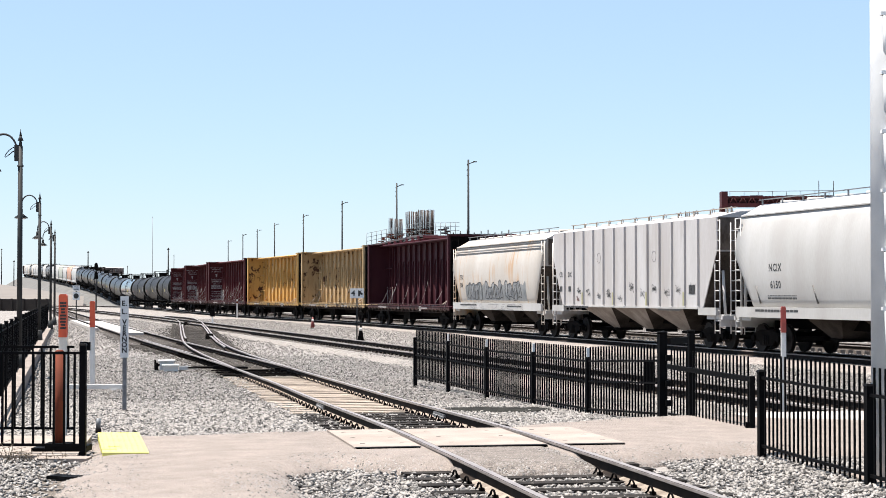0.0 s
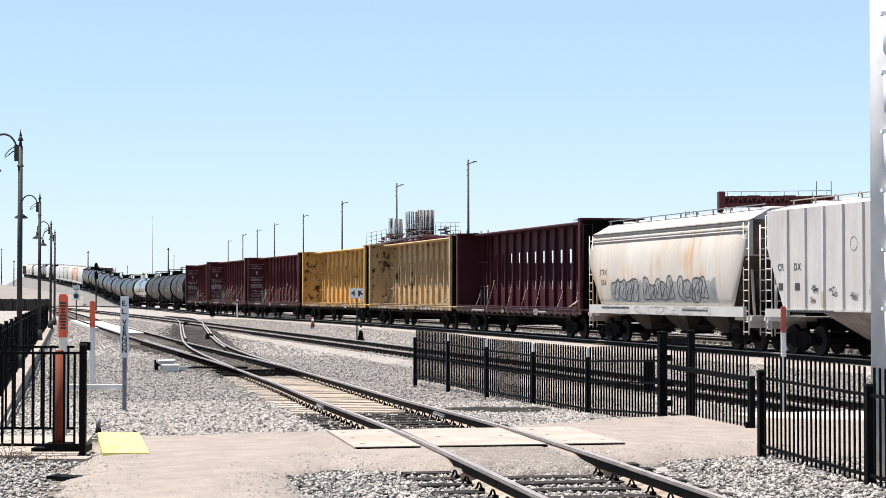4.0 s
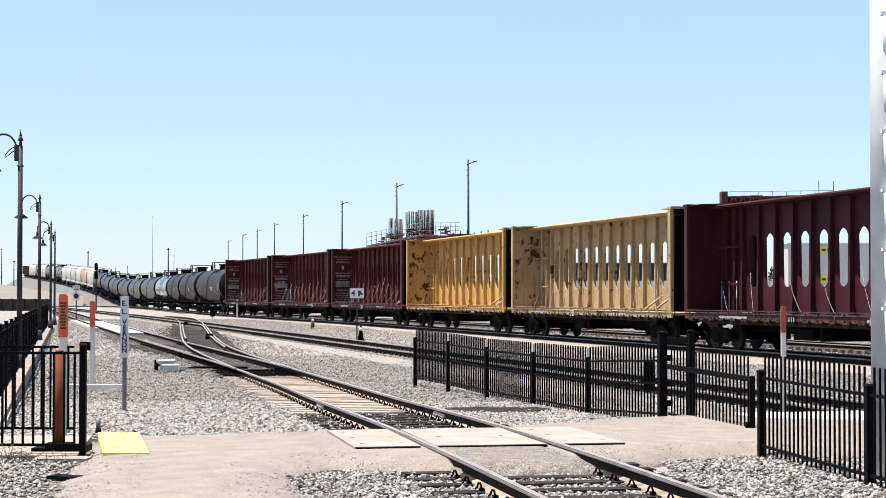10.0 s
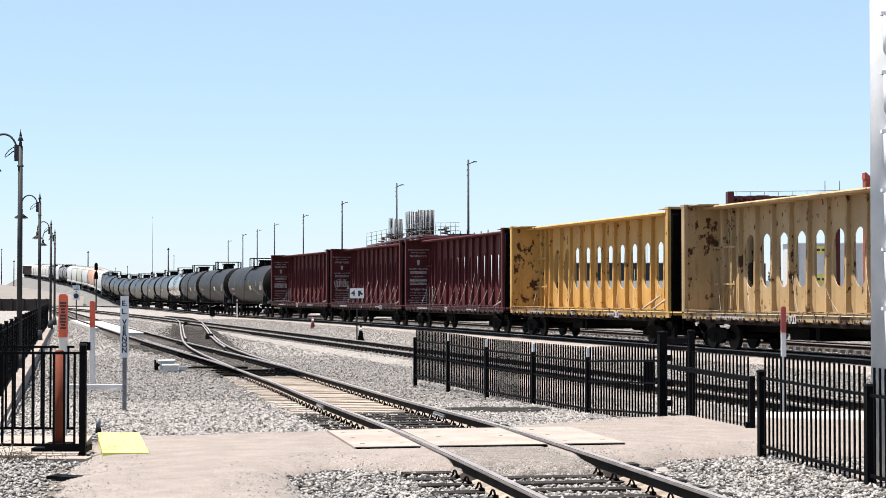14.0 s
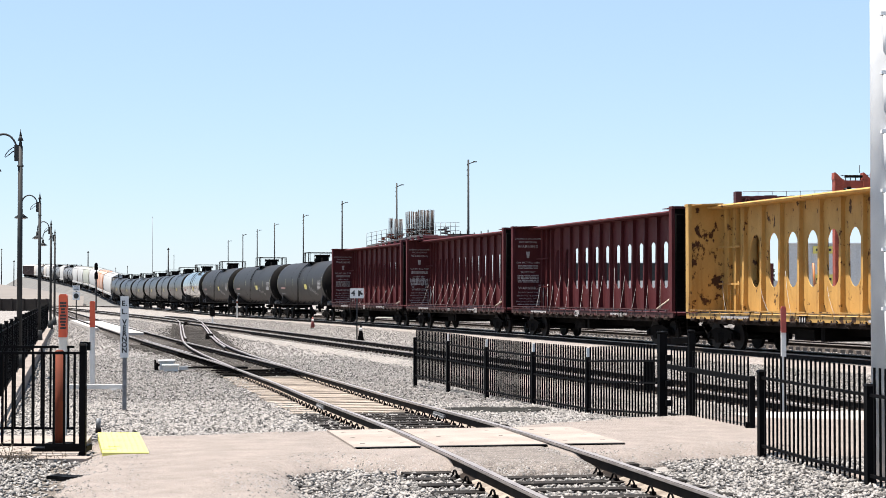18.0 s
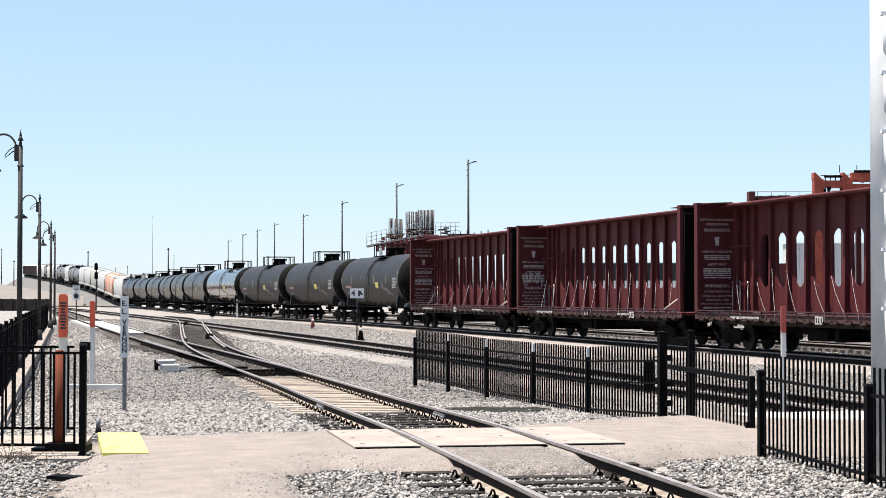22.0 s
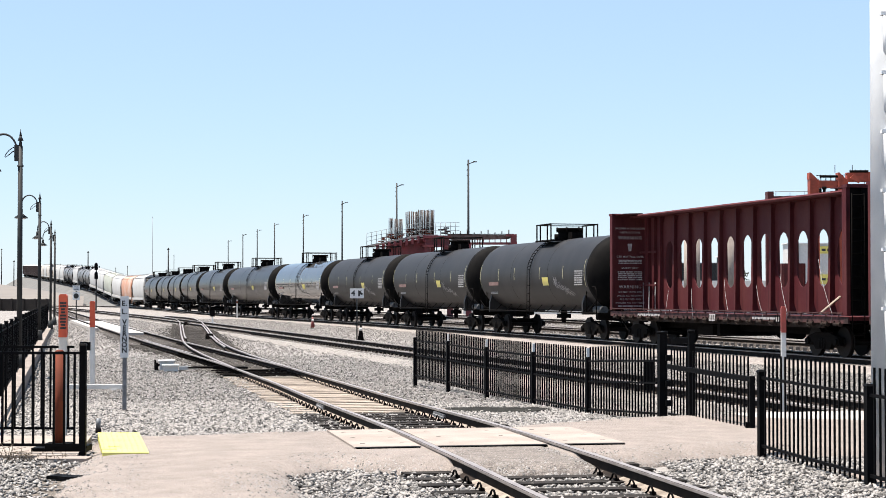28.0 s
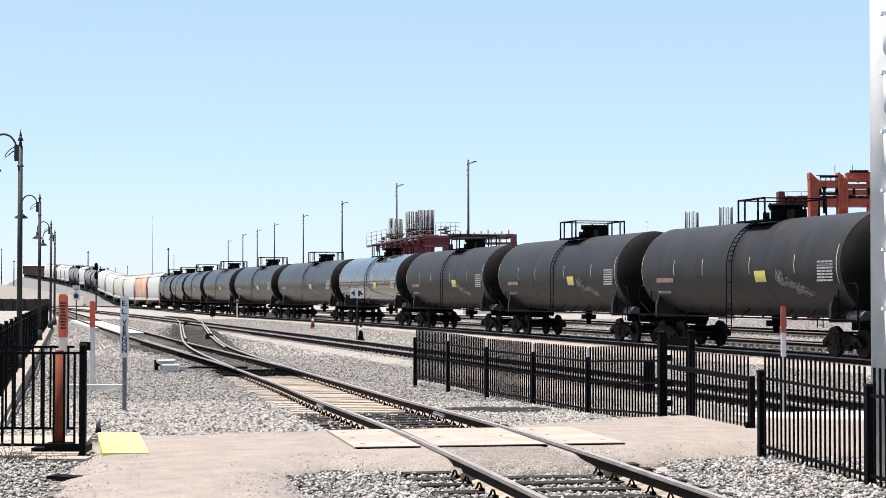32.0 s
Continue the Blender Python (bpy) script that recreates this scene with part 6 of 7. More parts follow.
prism(bm, ((-0.035, -0.02), (0.035, -0.02), (0.035, 0.02), (-0.035, 0.02)), "z", 0, 1.0)
part("post", bm, M_FITTING, sg)
bm = B()
box(bm, (0, -0.035, 1.47), (0.145, 0.012, 1.09))
bmesh.ops.bevel(bm, geom=bm.edges[:], offset=0.003, segments=1)
board = part("board", bm, M_SIGNWHITE, sg)
up = Matrix(((1, 0, 0, 0), (0, 0, -1, 0), (0, 1, 0, 0), (0, 0, 0, 1)))
for ch, py in (("E.", 537.5), ("L.", 552), ("V", 570.5), ("E", 581), ("R", 591), ("N", 601), ("O", 610.5), ("N", 620)):
    z = EYE + (522 - py) / 3080 * 31.0 + 0.17
    lettering(ch, 0.125, M_INK, board, Matrix.Translation((0.0, -0.0425, z)) @ up, bold=0.005)
bm = B()
for py in (527, 561, 628):
    box(bm, (0, -0.044, EYE + (522 - py) / 3080 * 31.0 + 0.17), (0.02, 0.006, 0.02))
part("bolt", bm, M_GREY, sg)

s4 = thing("track_sign", pose(-4.0, 81.0, -0.22), "small white track number sign on a thin post", "sign")
bm = B()
rod(bm, (0, 0, 0), (0, 0, 2.35), 0.03, 8)
part("post", bm, M_POLE, s4)
bm = B()
box(bm, (0, -0.04, 2.16), (0.64, 0.02, 0.46))
pl = part("plate", bm, M_SIGNWHITE, s4)
lettering("4", 0.34, M_INK, pl, Matrix.Translation((-0.17, -0.054, 2.16)) @ up, bold=0.012)
bm = B()
prism(bm, ((0.05, 2.02), (0.13, 2.02), (0.17, 2.12), (0.25, 2.06), (0.27, 2.16), (0.18, 2.22), (0.22, 2.31), (0.12, 2.27), (0.06, 2.31)), "y", -0.054, -0.052)
part("emblem", bm, M_POLE, pl)


def cone(x, y, z, mat, label, h=0.74):
    c = thing("traffic_cone", pose(x, y, z), label, "cone")
    bm = B()
    box(bm, (0, 0, 0.02), (0.38, 0.38, 0.04))
    part("base", bm, M_UNDER, c)
    bm = B()
    rod(bm, (0, 0, 0.04), (0, 0, h), 0.15, 16, r2=0.03)
    part("cone_body", bm, mat, c)
    bm = B()
    rod(bm, (0, 0, h * 0.62), (0, 0, h * 0.8), 0.081, 16, r2=0.062)
    part("collar", bm, M_WHITE, c)


cone(-8.15, 109.0, -0.24, M_CONERED, "faded red traffic cone with white collar in the ballast")
cone(-3.8, 80.5, -0.24, M_UNDER, "dark traffic cone at the foot of the track sign")
wp = thing("white_stake", pose(-18.2, 154, -0.24), "thin white stake beside the track", "stake")
bm = B()
box(bm, (0, 0, 0.85), (0.13, 0.06, 1.7))
part("stake", bm, M_WHITE, wp)
bm = B()
box(bm, (0, -0.035, 1.45), (0.14, 0.01, 0.2))
part("band", bm, M_RUSTPIPE, wp)
nb = thing("notice_sign", pose(-28.0, 133.0, -0.24), "grey double sign plate on a post in the yard", "sign")
bm = B()
rod(bm, (0, 0, 0), (0, 0, 2.9), 0.045, 8)
part("post", bm, M_POLE, nb)
for z, h in ((2.62, 0.40), (2.02, 0.60)):
    bm = B()
    box(bm, (0, -0.06, z), (0.55, 0.02, h))
    p = part("plate", bm, M_GREY, nb)
    bm = B()
    if h > 0.5:
        rod(bm, (0, -0.074, z), (0, -0.078, z), 0.2, 14)
        part("symbol", bm, M_POLE, p)
    else:
        for k in range(3):
            box(bm, (0, -0.074, z + 0.1 - k * 0.1), (0.38, 0.006, 0.04))
        part("stencil_bar_block", bm, M_POLE, p)

# signals
sig = thing("track_signal", pose(-45.8, 230.0, -0.22), "black colour-light signal on a slim mast", "signal")
bm = B()
rod(bm, (0, 0, 0), (0, 0, 5.4), 0.09, 8)
part("mast", bm, M_POLE, sig)
for z in (4.55, 5.75):
    bm = B()
    box(bm, (0, -0.1, z), (0.42, 0.25, 0.75))
    rod(bm, (0, -0.1, z + 0.37), (0, 0.0, z + 0.38), 0.2, 10)
    h = part("signal_head", bm, M_UNDER, sig)
    for k in (-0.18, 0.18):
        bm = B()
        rod(bm, (0, -0.23, z + k), (0, -0.45, z + k), 0.12, 10)
        part("hood", bm, M_UNDER, h)
dw = thing("dwarf_signal", pose(-17.2, 130.0, -0.22), "low dwarf signal beside the crossover", "signal")
bm = B()
rod(bm, (0, 0, 0), (0, 0, 0.5), 0.06, 8)
box(bm, (0, 0, 0.03), (0.5, 0.4, 0.06))
part("stand", bm, M_GREY, dw)
bm = B()
box(bm, (0, 0, 0.72), (0.34, 0.24, 0.5))
part("signal_head", bm, M_UNDER, dw)


# ---- lamp posts on the platform ----
def lamp_post(x, y, z=-0.09, H=6.25):
    t = thing("platform_lamp", pose(x, y, z, 0, 0, 0), "dark green-grey platform lamp with curved arm and bell shade", "lamp post", "lamps along the platform")
    bm = B()
    rod(bm, (0, 0, 0), (0, 0, 0.5), 0.16, 12, r2=0.12)
    rod(bm, (0, 0, 0.5), (0, 0, H - 0.45), 0.075, 12, r2=0.06)
    rod(bm, (0, 0, H - 0.98), (0, 0, H - 0.94), 0.085, 12)
    part("post", bm, M_POLE, t)
    bm = B()
    rod(bm, (0, 0, H - 0.45), (0, 0, H - 0.30), 0.05, 10, r2=0.03)
    rod(bm, (0, 0, H - 0.30), (0, 0, H - 0.18), 0.08, 10, r2=0.03)
    rod(bm, (0, 0, H - 0.18), (0, 0, H), 0.035, 10, r2=0.005)
    part("finial", bm, M_POLE, t)
    bm = B()
    box(bm, (-0.09, 0, H - 0.62), (0.12, 0.1, 0.42))
    pts = [(-0.1 - 0.34 + 0.34 * math.cos(a), 0, H - 0.55 + 0.42 * math.sin(a)) for a in [k * math.pi / 14 for k in range(15)]]
    tube(bm, pts + [(-0.78, 0, H - 0.75)], 0.028, 6)
    part("arm", bm, M_POLE, t)
    bm = B()
    sw = [(-0.12 - 0.20 * math.sin(u) - 0.15 * u / 3, 0, H - 0.62 + 0.16 * math.cos(u * 1.4) * (1 - u / 7)) for u in [k * 0.35 for k in range(16)]]
    tube(bm, sw, 0.012, 5)
    part("scroll", bm, M_POLE, t)
    bm = B()
    rod(bm, (-0.78, 0, H - 0.70), (-0.78, 0, H - 0.92), 0.07, 12)
    rod(bm, (-0.78, 0, H - 0.92), (-0.78, 0, H - 1.05), 0.10, 16, r2=0.27)
    rod(bm, (-0.78, 0, H - 1.05), (-0.78, 0, H - 1.09), 0.27, 16, r2=0.29)
    sh = part("shade", bm, M_POLE, t)
    bm = B()
    rod(bm, (-0.78, 0, H - 1.09), (-0.78, 0, H - 1.13), 0.22, 16, r2=0.16)
    part("lens", bm, M_SIGNWHITE, sh)


for x, y in ((-10.94, 45.0), (-16.85, 72.7), (-22.3, 99.0), (-25.2, 113.0)):
    lamp_post(x, y)


# ---- tall yard light poles ----
def yard_pole(x, y, H=15.0):
    t = thing("yard_light_pole", pose(x, y, -0.22), "tall dark yard light pole with a short arm", "light pole", "yard light poles")
    bm = B()
    rod(bm, (0, 0, 0), (0, 0, H), 0.14, 10, r2=0.085)
    part("pole", bm, M_POLE, t)
    for dz in (0.1,):
        bm = B()
        tube(bm, [(0, 0, H - dz - 0.35), (0.3, 0, H - dz - 0.2), (0.65, 0, H - dz - 0.1)], 0.045, 6)
        box(bm, (0.62, 0, H - dz - 0.1), (0.42, 0.3, 0.1), taper=0.8)
        part("lamp_arm", bm, M_POLE, t)
    bm = B()
    for k in range(3):
        box(bm, (-0.09, 0, H - 0.5 - k * 0.5), (0.12, 0.1, 0.1))
    part("bracket", bm, M_POLE, t)


for x, y in ((2.42, 166.0), (-5.35, 201.0), (-13.85, 239.0), (-22.3, 278.0), (-30.3, 313.0), (-36.5, 342.0), (-42.2, 367.0), (-50.6, 410.0)):
    yard_pole(x, y)
for x, y, H, r in ((270, 620, 30, 0.10), (298, 300, 10.2, 0.16), (156, 420, 12.6, 0.2), (308, 520, 14, 0.12), (205, 700, 13, 0.15), (226, 720, 14, 0.15), (25, 500, 12, 0.2), (3, 600, 18, 0.2), (1145, 420, 20, 0.1)):
    t = thing("slim_mast", pose((x - 784) / 3080 * y, y, -0.22), "slim grey mast far beyond the yard", "mast")
    bm = B()
    rod(bm, (0, 0, 0), (0, 0, H), r, 6, r2=r * 0.6)
    part("mast", bm, M_FITTING if H > 18 else M_POLE, t)
    bm = B()
    box(bm, (0, 0, H - 0.3), (r * 2.2, 0.2, 0.25))
    part("crosspiece", bm, M_POLE, t)

# ---- heavy steel mast by the crossing ----
sm = thing("steel_mast", pose(4.69, 17.9, -0.06), "heavy galvanised steel mast with bolts and clamps", "mast")
bm = B()
rod(bm, (0, 0, 0.05), (0, 0, 8.5), 0.29, 24, r2=0.27)
part("shaft", bm, M_GREY, sm)
bm = B()
box(bm, (0, 0, 0.03), (0.9, 0.9, 0.06))
part("base_plate", bm, M_CONCRETE, sm)
bm = B()
rod(bm, (-0.3, 0.0, 0.0), (-0.3, 0.0, 0.35), 0.05, 10)
part("conduit", bm, M_GREY, sm)
for z in (0.45, 1.35, 1.95, 2.55, 3.15, 3.75, 4.35, 4.95):
    bm = B()
    tube(bm, [(-0.195, -0.21, z + 0.42), (-0.21, -0.30, z + 0.40), (-0.205, -0.31, z + 0.05), (-0.17, -0.31, z - 0.02), (-0.14, -0.29, z + 0.14)], 0.022, 6)
    box(bm, (-0.19, -0.25, z + 0.44), (0.10, 0.08, 0.035))
    part("step_loop", bm, M_GREY, sm)
    bm = B()
    rod(bm, (-0.17, -0.22, z + 0.26), (-0.16, -0.34, z + 0.26), 0.03, 10)
    rod(bm, (-0.18, -0.24, z + 0.28), (-0.06, -0.34, z + 0.33), 0.022, 8)
    part("bolt", bm, M_SIGNWHITE, sm)


# ---- bridge pier under construction ----
def at(px, py, d):
    """World x and z of a spot in the picture's plan at the distance d."""
    return (px - 784) / 3080 * d, EYE + (522 - py) / 3080 * d


pier = thing("bridge_pier_formwork", pose(0, 150, 0), "bridge pier cap under construction with red formwork, grey deck and rebar", "construction")
bm = B()
loft(bm, [[(-6.55, -1.2, 5.96), (-6.55, 1.2, 5.96), (-6.55, 1.2, 6.08), (-6.55, -1.2, 6.08)], [(-2.2, -1.7, 6.78), (-2.2, 1.5, 6.78), (-2.2, 1.5, 6.98), (-2.2, -1.7, 6.98)], [(-0.4, -1.7, 6.9), (-0.4, 1.5, 6.9), (-0.4, 1.5, 7.0), (-0.4, -1.7, 7.0)]], smooth=False)
part("deck", bm, M_DECK, pier)
for a in range(9):
    bm = B()
    x = -5.6 + a * 0.5
    z = 6.08 + (x + 6.55) * 0.205
    prism(bm, ((x - 0.09, z - 0.7), (x + 0.09, z - 0.7), (x + 0.11, z - 0.14), (x - 0.11, z - 0.14)), "y", -1.9, -0.3)
    box(bm, (x + 0.25, -1.75, z - 0.35), (0.42, 0.08, 0.10))
    part("form_bracket", bm, M_FORM, pier)
bm = B()
loft(bm, [[(-4.9, -1.0, 5.2), (-4.9, 1.0, 5.2), (-4.9, 1.0, 6.2), (-4.9, -1.0, 6.2)], [(-1.2, -1.0, 5.2), (-1.2, 1.0, 5.2), (-1.2, 1.0, 6.8), (-1.2, -1.0, 6.8)]], smooth=False)
box(bm, (-0.5, -2.2, 6.78), (2.3, 1.2, 0.22))
box(bm, (-0.5, -2.1, 6.4), (2.1, 0.9, 0.62))
box(bm, (-0.5, -2.2, 6.02), (2.3, 1.2, 0.18))
for q in range(5):
    box(bm, (-1.5 + q * 0.5, -2.6, 6.4), (0.08, 0.16, 0.66))
box(bm, (-1.3, -2.0, 5.4), (0.5, 1.0, 1.1))
box(bm, (0.2, -2.0, 5.4), (0.5, 1.0, 1.1))
part("red_form", bm, M_FORM, pier)
for x, w in ((-3.2, 0.35), (-0.9, 0.35), (0.6, 0.5), (2.2, 0.5)):
    bm = B()
    box(bm, (x, 0, 3.0), (w, w, 6.4))
    part("shoring_post", bm, M_FORM, pier)
bm = B()
prism(bm, ((0.4, 6.72), (0.9, 6.62), (5.6, 6.70), (5.9, 6.80), (5.9, 7.04), (0.4, 7.08)), "y", 0.5, 1.5)
for q in range(7):
    box(bm, (0.8 + q * 0.8, 0.46, 6.88), (0.07, 0.06, 0.30))
box(bm, (3.2, 0.9, 7.12), (5.8, 0.8, 0.05))
part("launch_beam", bm, M_BEAMGREY, pier)
bm = B()
for q in range(9):
    rod(bm, (0.9 + q * 0.6, 0.5, 7.14), (0.9 + q * 0.6, 0.5, 7.26 + 0.12 * (q % 3)), 0.05, 5)
part("bolt_row", bm, M_REBAR, pier)
bm = B()
for k in range(9):
    box(bm, (2.0 + k * 0.5, 0.5, 6.55), (0.07, 0.10, 0.28))
box(bm, (4.2, 0.4, 6.30), (4.4, 0.3, 0.20))
box(bm, (6.1, 0.4, 6.62), (0.5, 1.2, 0.92))
box(bm, (5.9, 0.2, 6.98), (0.9, 0.9, 0.16))
part("red_truss", bm, M_FORM, pier)
for k in range(19):
    x = -6.5 + k * 0.42
    z = 6.05 + (x + 6.55) * 0.205 if x < -2.2 else 6.98
    bm = B()
    rod(bm, (x, -1.6, z), (x, -1.6, z + 1.05), 0.022, 4)
    part("guard_post", bm, M_FITTING, pier)
for h in (0.38, 0.72, 1.05):
    bm = B()
    tube(bm, [(-6.5, -1.6, 6.05 + h), (-2.2, -1.6, 6.94 + h), (1.4, -1.6, 6.98 + h)], 0.02, 4)
    part("guard_rail", bm, M_FITTING, pier)
rnd = random.Random(8)
for x0, x1, z0, z1, n in ((-4.66, -3.5, 6.4, 8.45, 14), (-3.17, -2.2, 6.7, 9.05, 13), (-2.1, -0.80, 6.9, 9.18, 18)):
    cage = part("rebar_cage", box(B(), ((x0 + x1) / 2, 0, z0 + 0.5), (x1 - x0, 1.2, 0.04)), M_REBAR, pier)
    for k in range(n):
        x = x0 + (x1 - x0) * k / (n - 1)
        bm = B()
        rod(bm, (x, rnd.uniform(-0.6, 0.6), z0), (x + rnd.uniform(-0.03, 0.03), rnd.uniform(-0.6, 0.6), z1 + rnd.uniform(-0.08, 0.05)), rnd.uniform(0.03, 0.045), 4)
        part("bar", bm, M_FITTING if k % 4 == 1 else M_REBAR, cage)
for x, z, w, h in ((-5.2, 6.6, 0.5, 0.45), (-4.4, 6.85, 0.9, 0.5), (-3.6, 6.95, 0.5, 0.4), (-2.7, 7.25, 0.8, 0.55), (-1.6, 7.3, 0.9, 0.5), (0.2, 7.35, 0.8, 0.6)):
    bm = B()
    for q in range(4):
        box(bm, (x + rnd.uniform(-0.3, 0.3) * w, rnd.uniform(-0.8, 0.4), z + h * (q / 4 - 0.3)), (w * rnd.uniform(0.5, 1.0), 0.3, h * 0.2), rz=rnd.uniform(-20, 20))
    part("form_lumber", bm, M_RUSTPIPE if x < 0 else M_REBAR, pier)
for px0, px1, py0, py1 in ((1213, 1236, 375, 405), (1273, 1297, 367, 405)):
    d = 150.0
    x0, z1 = at(px0, py0, d)
    x1, z0 = at(px1, py1, d)
    rc = thing("rebar_column", pose((x0 + x1) / 2, d, -0.2), "upright rebar cage of an unfinished bridge column", "construction")
    bm = B()
    rod(bm, (0, 0, 0), (0, 0, z0 + 0.2), 0.7, 16)
    part("column", bm, M_CONCRETE, rc)
    for k in range(9):
        bm = B()
        a = k / 9 * math.tau
        rod(bm, (0.55 * math.cos(a), 0.55 * math.sin(a), z0), (0.55 * math.cos(a), 0.55 * math.sin(a), z1 + 0.2 + rnd.uniform(-0.08, 0.04)), 0.04, 4)
        part("bar", bm, M_REBAR, rc)


# ---- red launching gantry, moving ----
GD = 140.0
gx = lambda px: (px - 784) / 3080 * GD
gz = lambda py: EYE + (522 - py) / 3080 * GD
beam = thing("gantry_beam", pose(0, 0, 0), "dark red lattice beam of a launching gantry", "gantry")
bm = B()
box(bm, (4.6, 0, gz(348)), (9.2, 0.9, 0.18))
box(bm, (4.6, 0, gz(362)), (9.2, 0.9, 0.3))
box(bm, (4.6, 0.1, gz(355)), (9.2, 0.5, 0.72))
part("chord", bm, M_BEAM, beam)
bm = B()
box(bm, (0.15, 0, gz(352)), (0.5, 1.1, 1.3))
rod(bm, (0.0, 0, gz(345)), (0.0, 0, gz(338)), 0.12, 6, r2=0.02)
part("end_frame", bm, M_BEAM, beam)
for k in range(12):
    bm = B()
    x = 0.5 + k * 0.75
    rod(bm, (x, -0.4, gz(362)), (x + 0.4, -0.4, gz(347)), 0.06, 5)
    rod(bm, (x + 0.4, -0.4, gz(347)), (x + 0.75, -0.4, gz(362)), 0.06, 5)
    part("brace", bm, M_BEAM, beam)
for x in (7.9, 9.1):
    bm = B()
    rod(bm, (x, 0, gz(345)), (x, 0, gz(318)), 0.03, 4)
    part("aerial", bm, M_POLE, beam)
bm = B()
for x in (0.15, 9.0):
    box(bm, (x, 0.6, gz(362) / 2 - 0.1), (0.4, 0.4, gz(362) + 0.2))
part("support_leg", bm, M_BEAM, beam)
bm = B()
box(bm, (2.0, 0.2, gz(490)), (1.9, 1.4, gz(466) - gz(514)))
part("carriage", bm, M_BEAM, beam, "maroon winch carriage low on the gantry")
for x in (1.2, 2.0, 2.8):
    bm = B()
    box(bm, (x, -0.53, gz(490)), (0.10, 0.08, gz(467) - gz(513)))
    part("carriage_rib", bm, M_BEAM, beam)
for x in (1.3, 2.7):
    bm = B()
    box(bm, (x, 0.3, gz(514) / 2 - 0.1), (0.3, 0.9, gz(514) + 0.2))
    part("carriage_leg", bm, M_UNDER, beam)
portal = thing("gantry_portal", pose(0, 0, 0), "red steel portal frame of a launching gantry", "gantry")
for x in (0.45, 2.75, 5.2):
    bm = B()
    box(bm, (x, 0, gz(318) / 2 - 0.1), (0.75, 0.9, gz(318) + 0.2))
    loft(bm, [[(x - 0.42, -0.5, gz(318)), (x + 0.25, -0.5, gz(318)), (x + 0.25, 0.5, gz(318)), (x - 0.42, 0.5, gz(318))], [(x - 0.40, -0.5, gz(306)), (x - 0.30, -0.5, gz(306)), (x - 0.30, 0.5, gz(306)), (x - 0.40, 0.5, gz(306))]], smooth=False)
    part("column", bm, M_GANTRY, portal)
for a, b, z0, z1 in ((0.8, 2.4, 333, 320), (3.1, 9.0, 322, 306), (3.1, 9.0, 346, 336), (0.8, 9.0, 366, 352), (3.1, 9.0, 334, 326)):
    bm = B()
    box(bm, ((a + b) / 2, 0, (gz(z0) + gz(z1)) / 2), (b - a, 0.7, gz(z1) - gz(z0)))
    part("girder", bm, M_GANTRY, portal)
bm = B()
for x in (0.9, 2.2, 3.6, 4.8):
    box(bm, (x, -0.5, gz(340)), (0.18, 0.2, 0.5))
tube(bm, [(0.6, -0.3, gz(311)), (2.6, -0.3, gz(311)), (6, -0.3, gz(303))], 0.03, 5)
part("fitting", bm, M_UNDER, portal)

for x, w in ((0.45, 0.75), (2.75, 0.75), (5.2, 0.75)):
    for q in (-1, 1):
        bm = B()
        box(bm, (x + q * (w / 2 - 0.04), -0.48, gz(318) / 2 - 0.1), (0.10, 0.10, gz(318) + 0.1))
        part("flange", bm, M_GANTRY, portal)
    for z in (372, 350, 330):
        bm = B()
        box(bm, (x, -0.47, gz(z)), (w - 0.1, 0.08, 0.08))
        part("stiffener", bm, M_GANTRY, portal)
bm = B()
box(bm, (5.0, 0.9, gz(357)), (9.0, 0.5, 0.75))
box(bm, (5.0, 0.9, gz(342)), (9.0, 0.4, 0.25))
part("rear_girder", bm, M_BEAM, portal, "dark maroon girder behind")
for a, z in ((0.9, 313), (3.3, 304)):
    bm = B()
    rod(bm, (a, -0.35, gz(z)), (a + 1.5, -0.35, gz(z)), 0.10, 8)
    for q in range(4):
        rod(bm, (a + 0.1 + q * 0.4, -0.3, gz(z + 8)), (a + 0.1 + q * 0.4, -0.3, gz(z - 3)), 0.04, 5)
    part("hose_reel_row", bm, M_UNDER, portal)
bm = B()
rod(bm, (1.25, -0.4, gz(378)), (1.25, -0.4, gz(334)), 0.12, 8)
rod(bm, (1.25, -0.4, gz(336)), (1.25, -0.4, gz(331)), 0.18, 8)
part("hydraulic_ram", bm, M_UNDER, portal)
bm = B()
prism(bm, ((3.3, gz(316)), (3.6, gz(309)), (4.3, gz(318)), (4.0, gz(325))), "y", -0.5, -0.36)
part("brace_plate", bm, M_GANTRY, portal)
for x in (1.2, 2.6):
    bm = B()
    rod(bm, (x + 1.0, 0, gz(306)), (x + 1.0, 0, gz(292)), 0.03, 4)
    part("aerial", bm, M_POLE, portal)
for k in range(9):
    bm = B()
    w = 0.3 + 0.35 * ((k * 7) % 3)
    box(bm, (0.9 + k * 0.95, 0.0, gz(347)), (w, 0.6, 0.14 + 0.05 * (k % 3)))
    part("deck_fitting", bm, M_BEAM if k % 3 else M_UNDER, beam)
bm = B()
rod(bm, (0.5, -0.4, gz(338)), (9.0, -0.4, gz(336)), 0.025, 4)
for k in range(8):
    rod(bm, (0.6 + k * 1.15, -0.4, gz(346)), (0.6 + k * 1.15, -0.4, gz(337)), 0.02, 4)
part("hand_rail", bm, M_FITTING, beam)

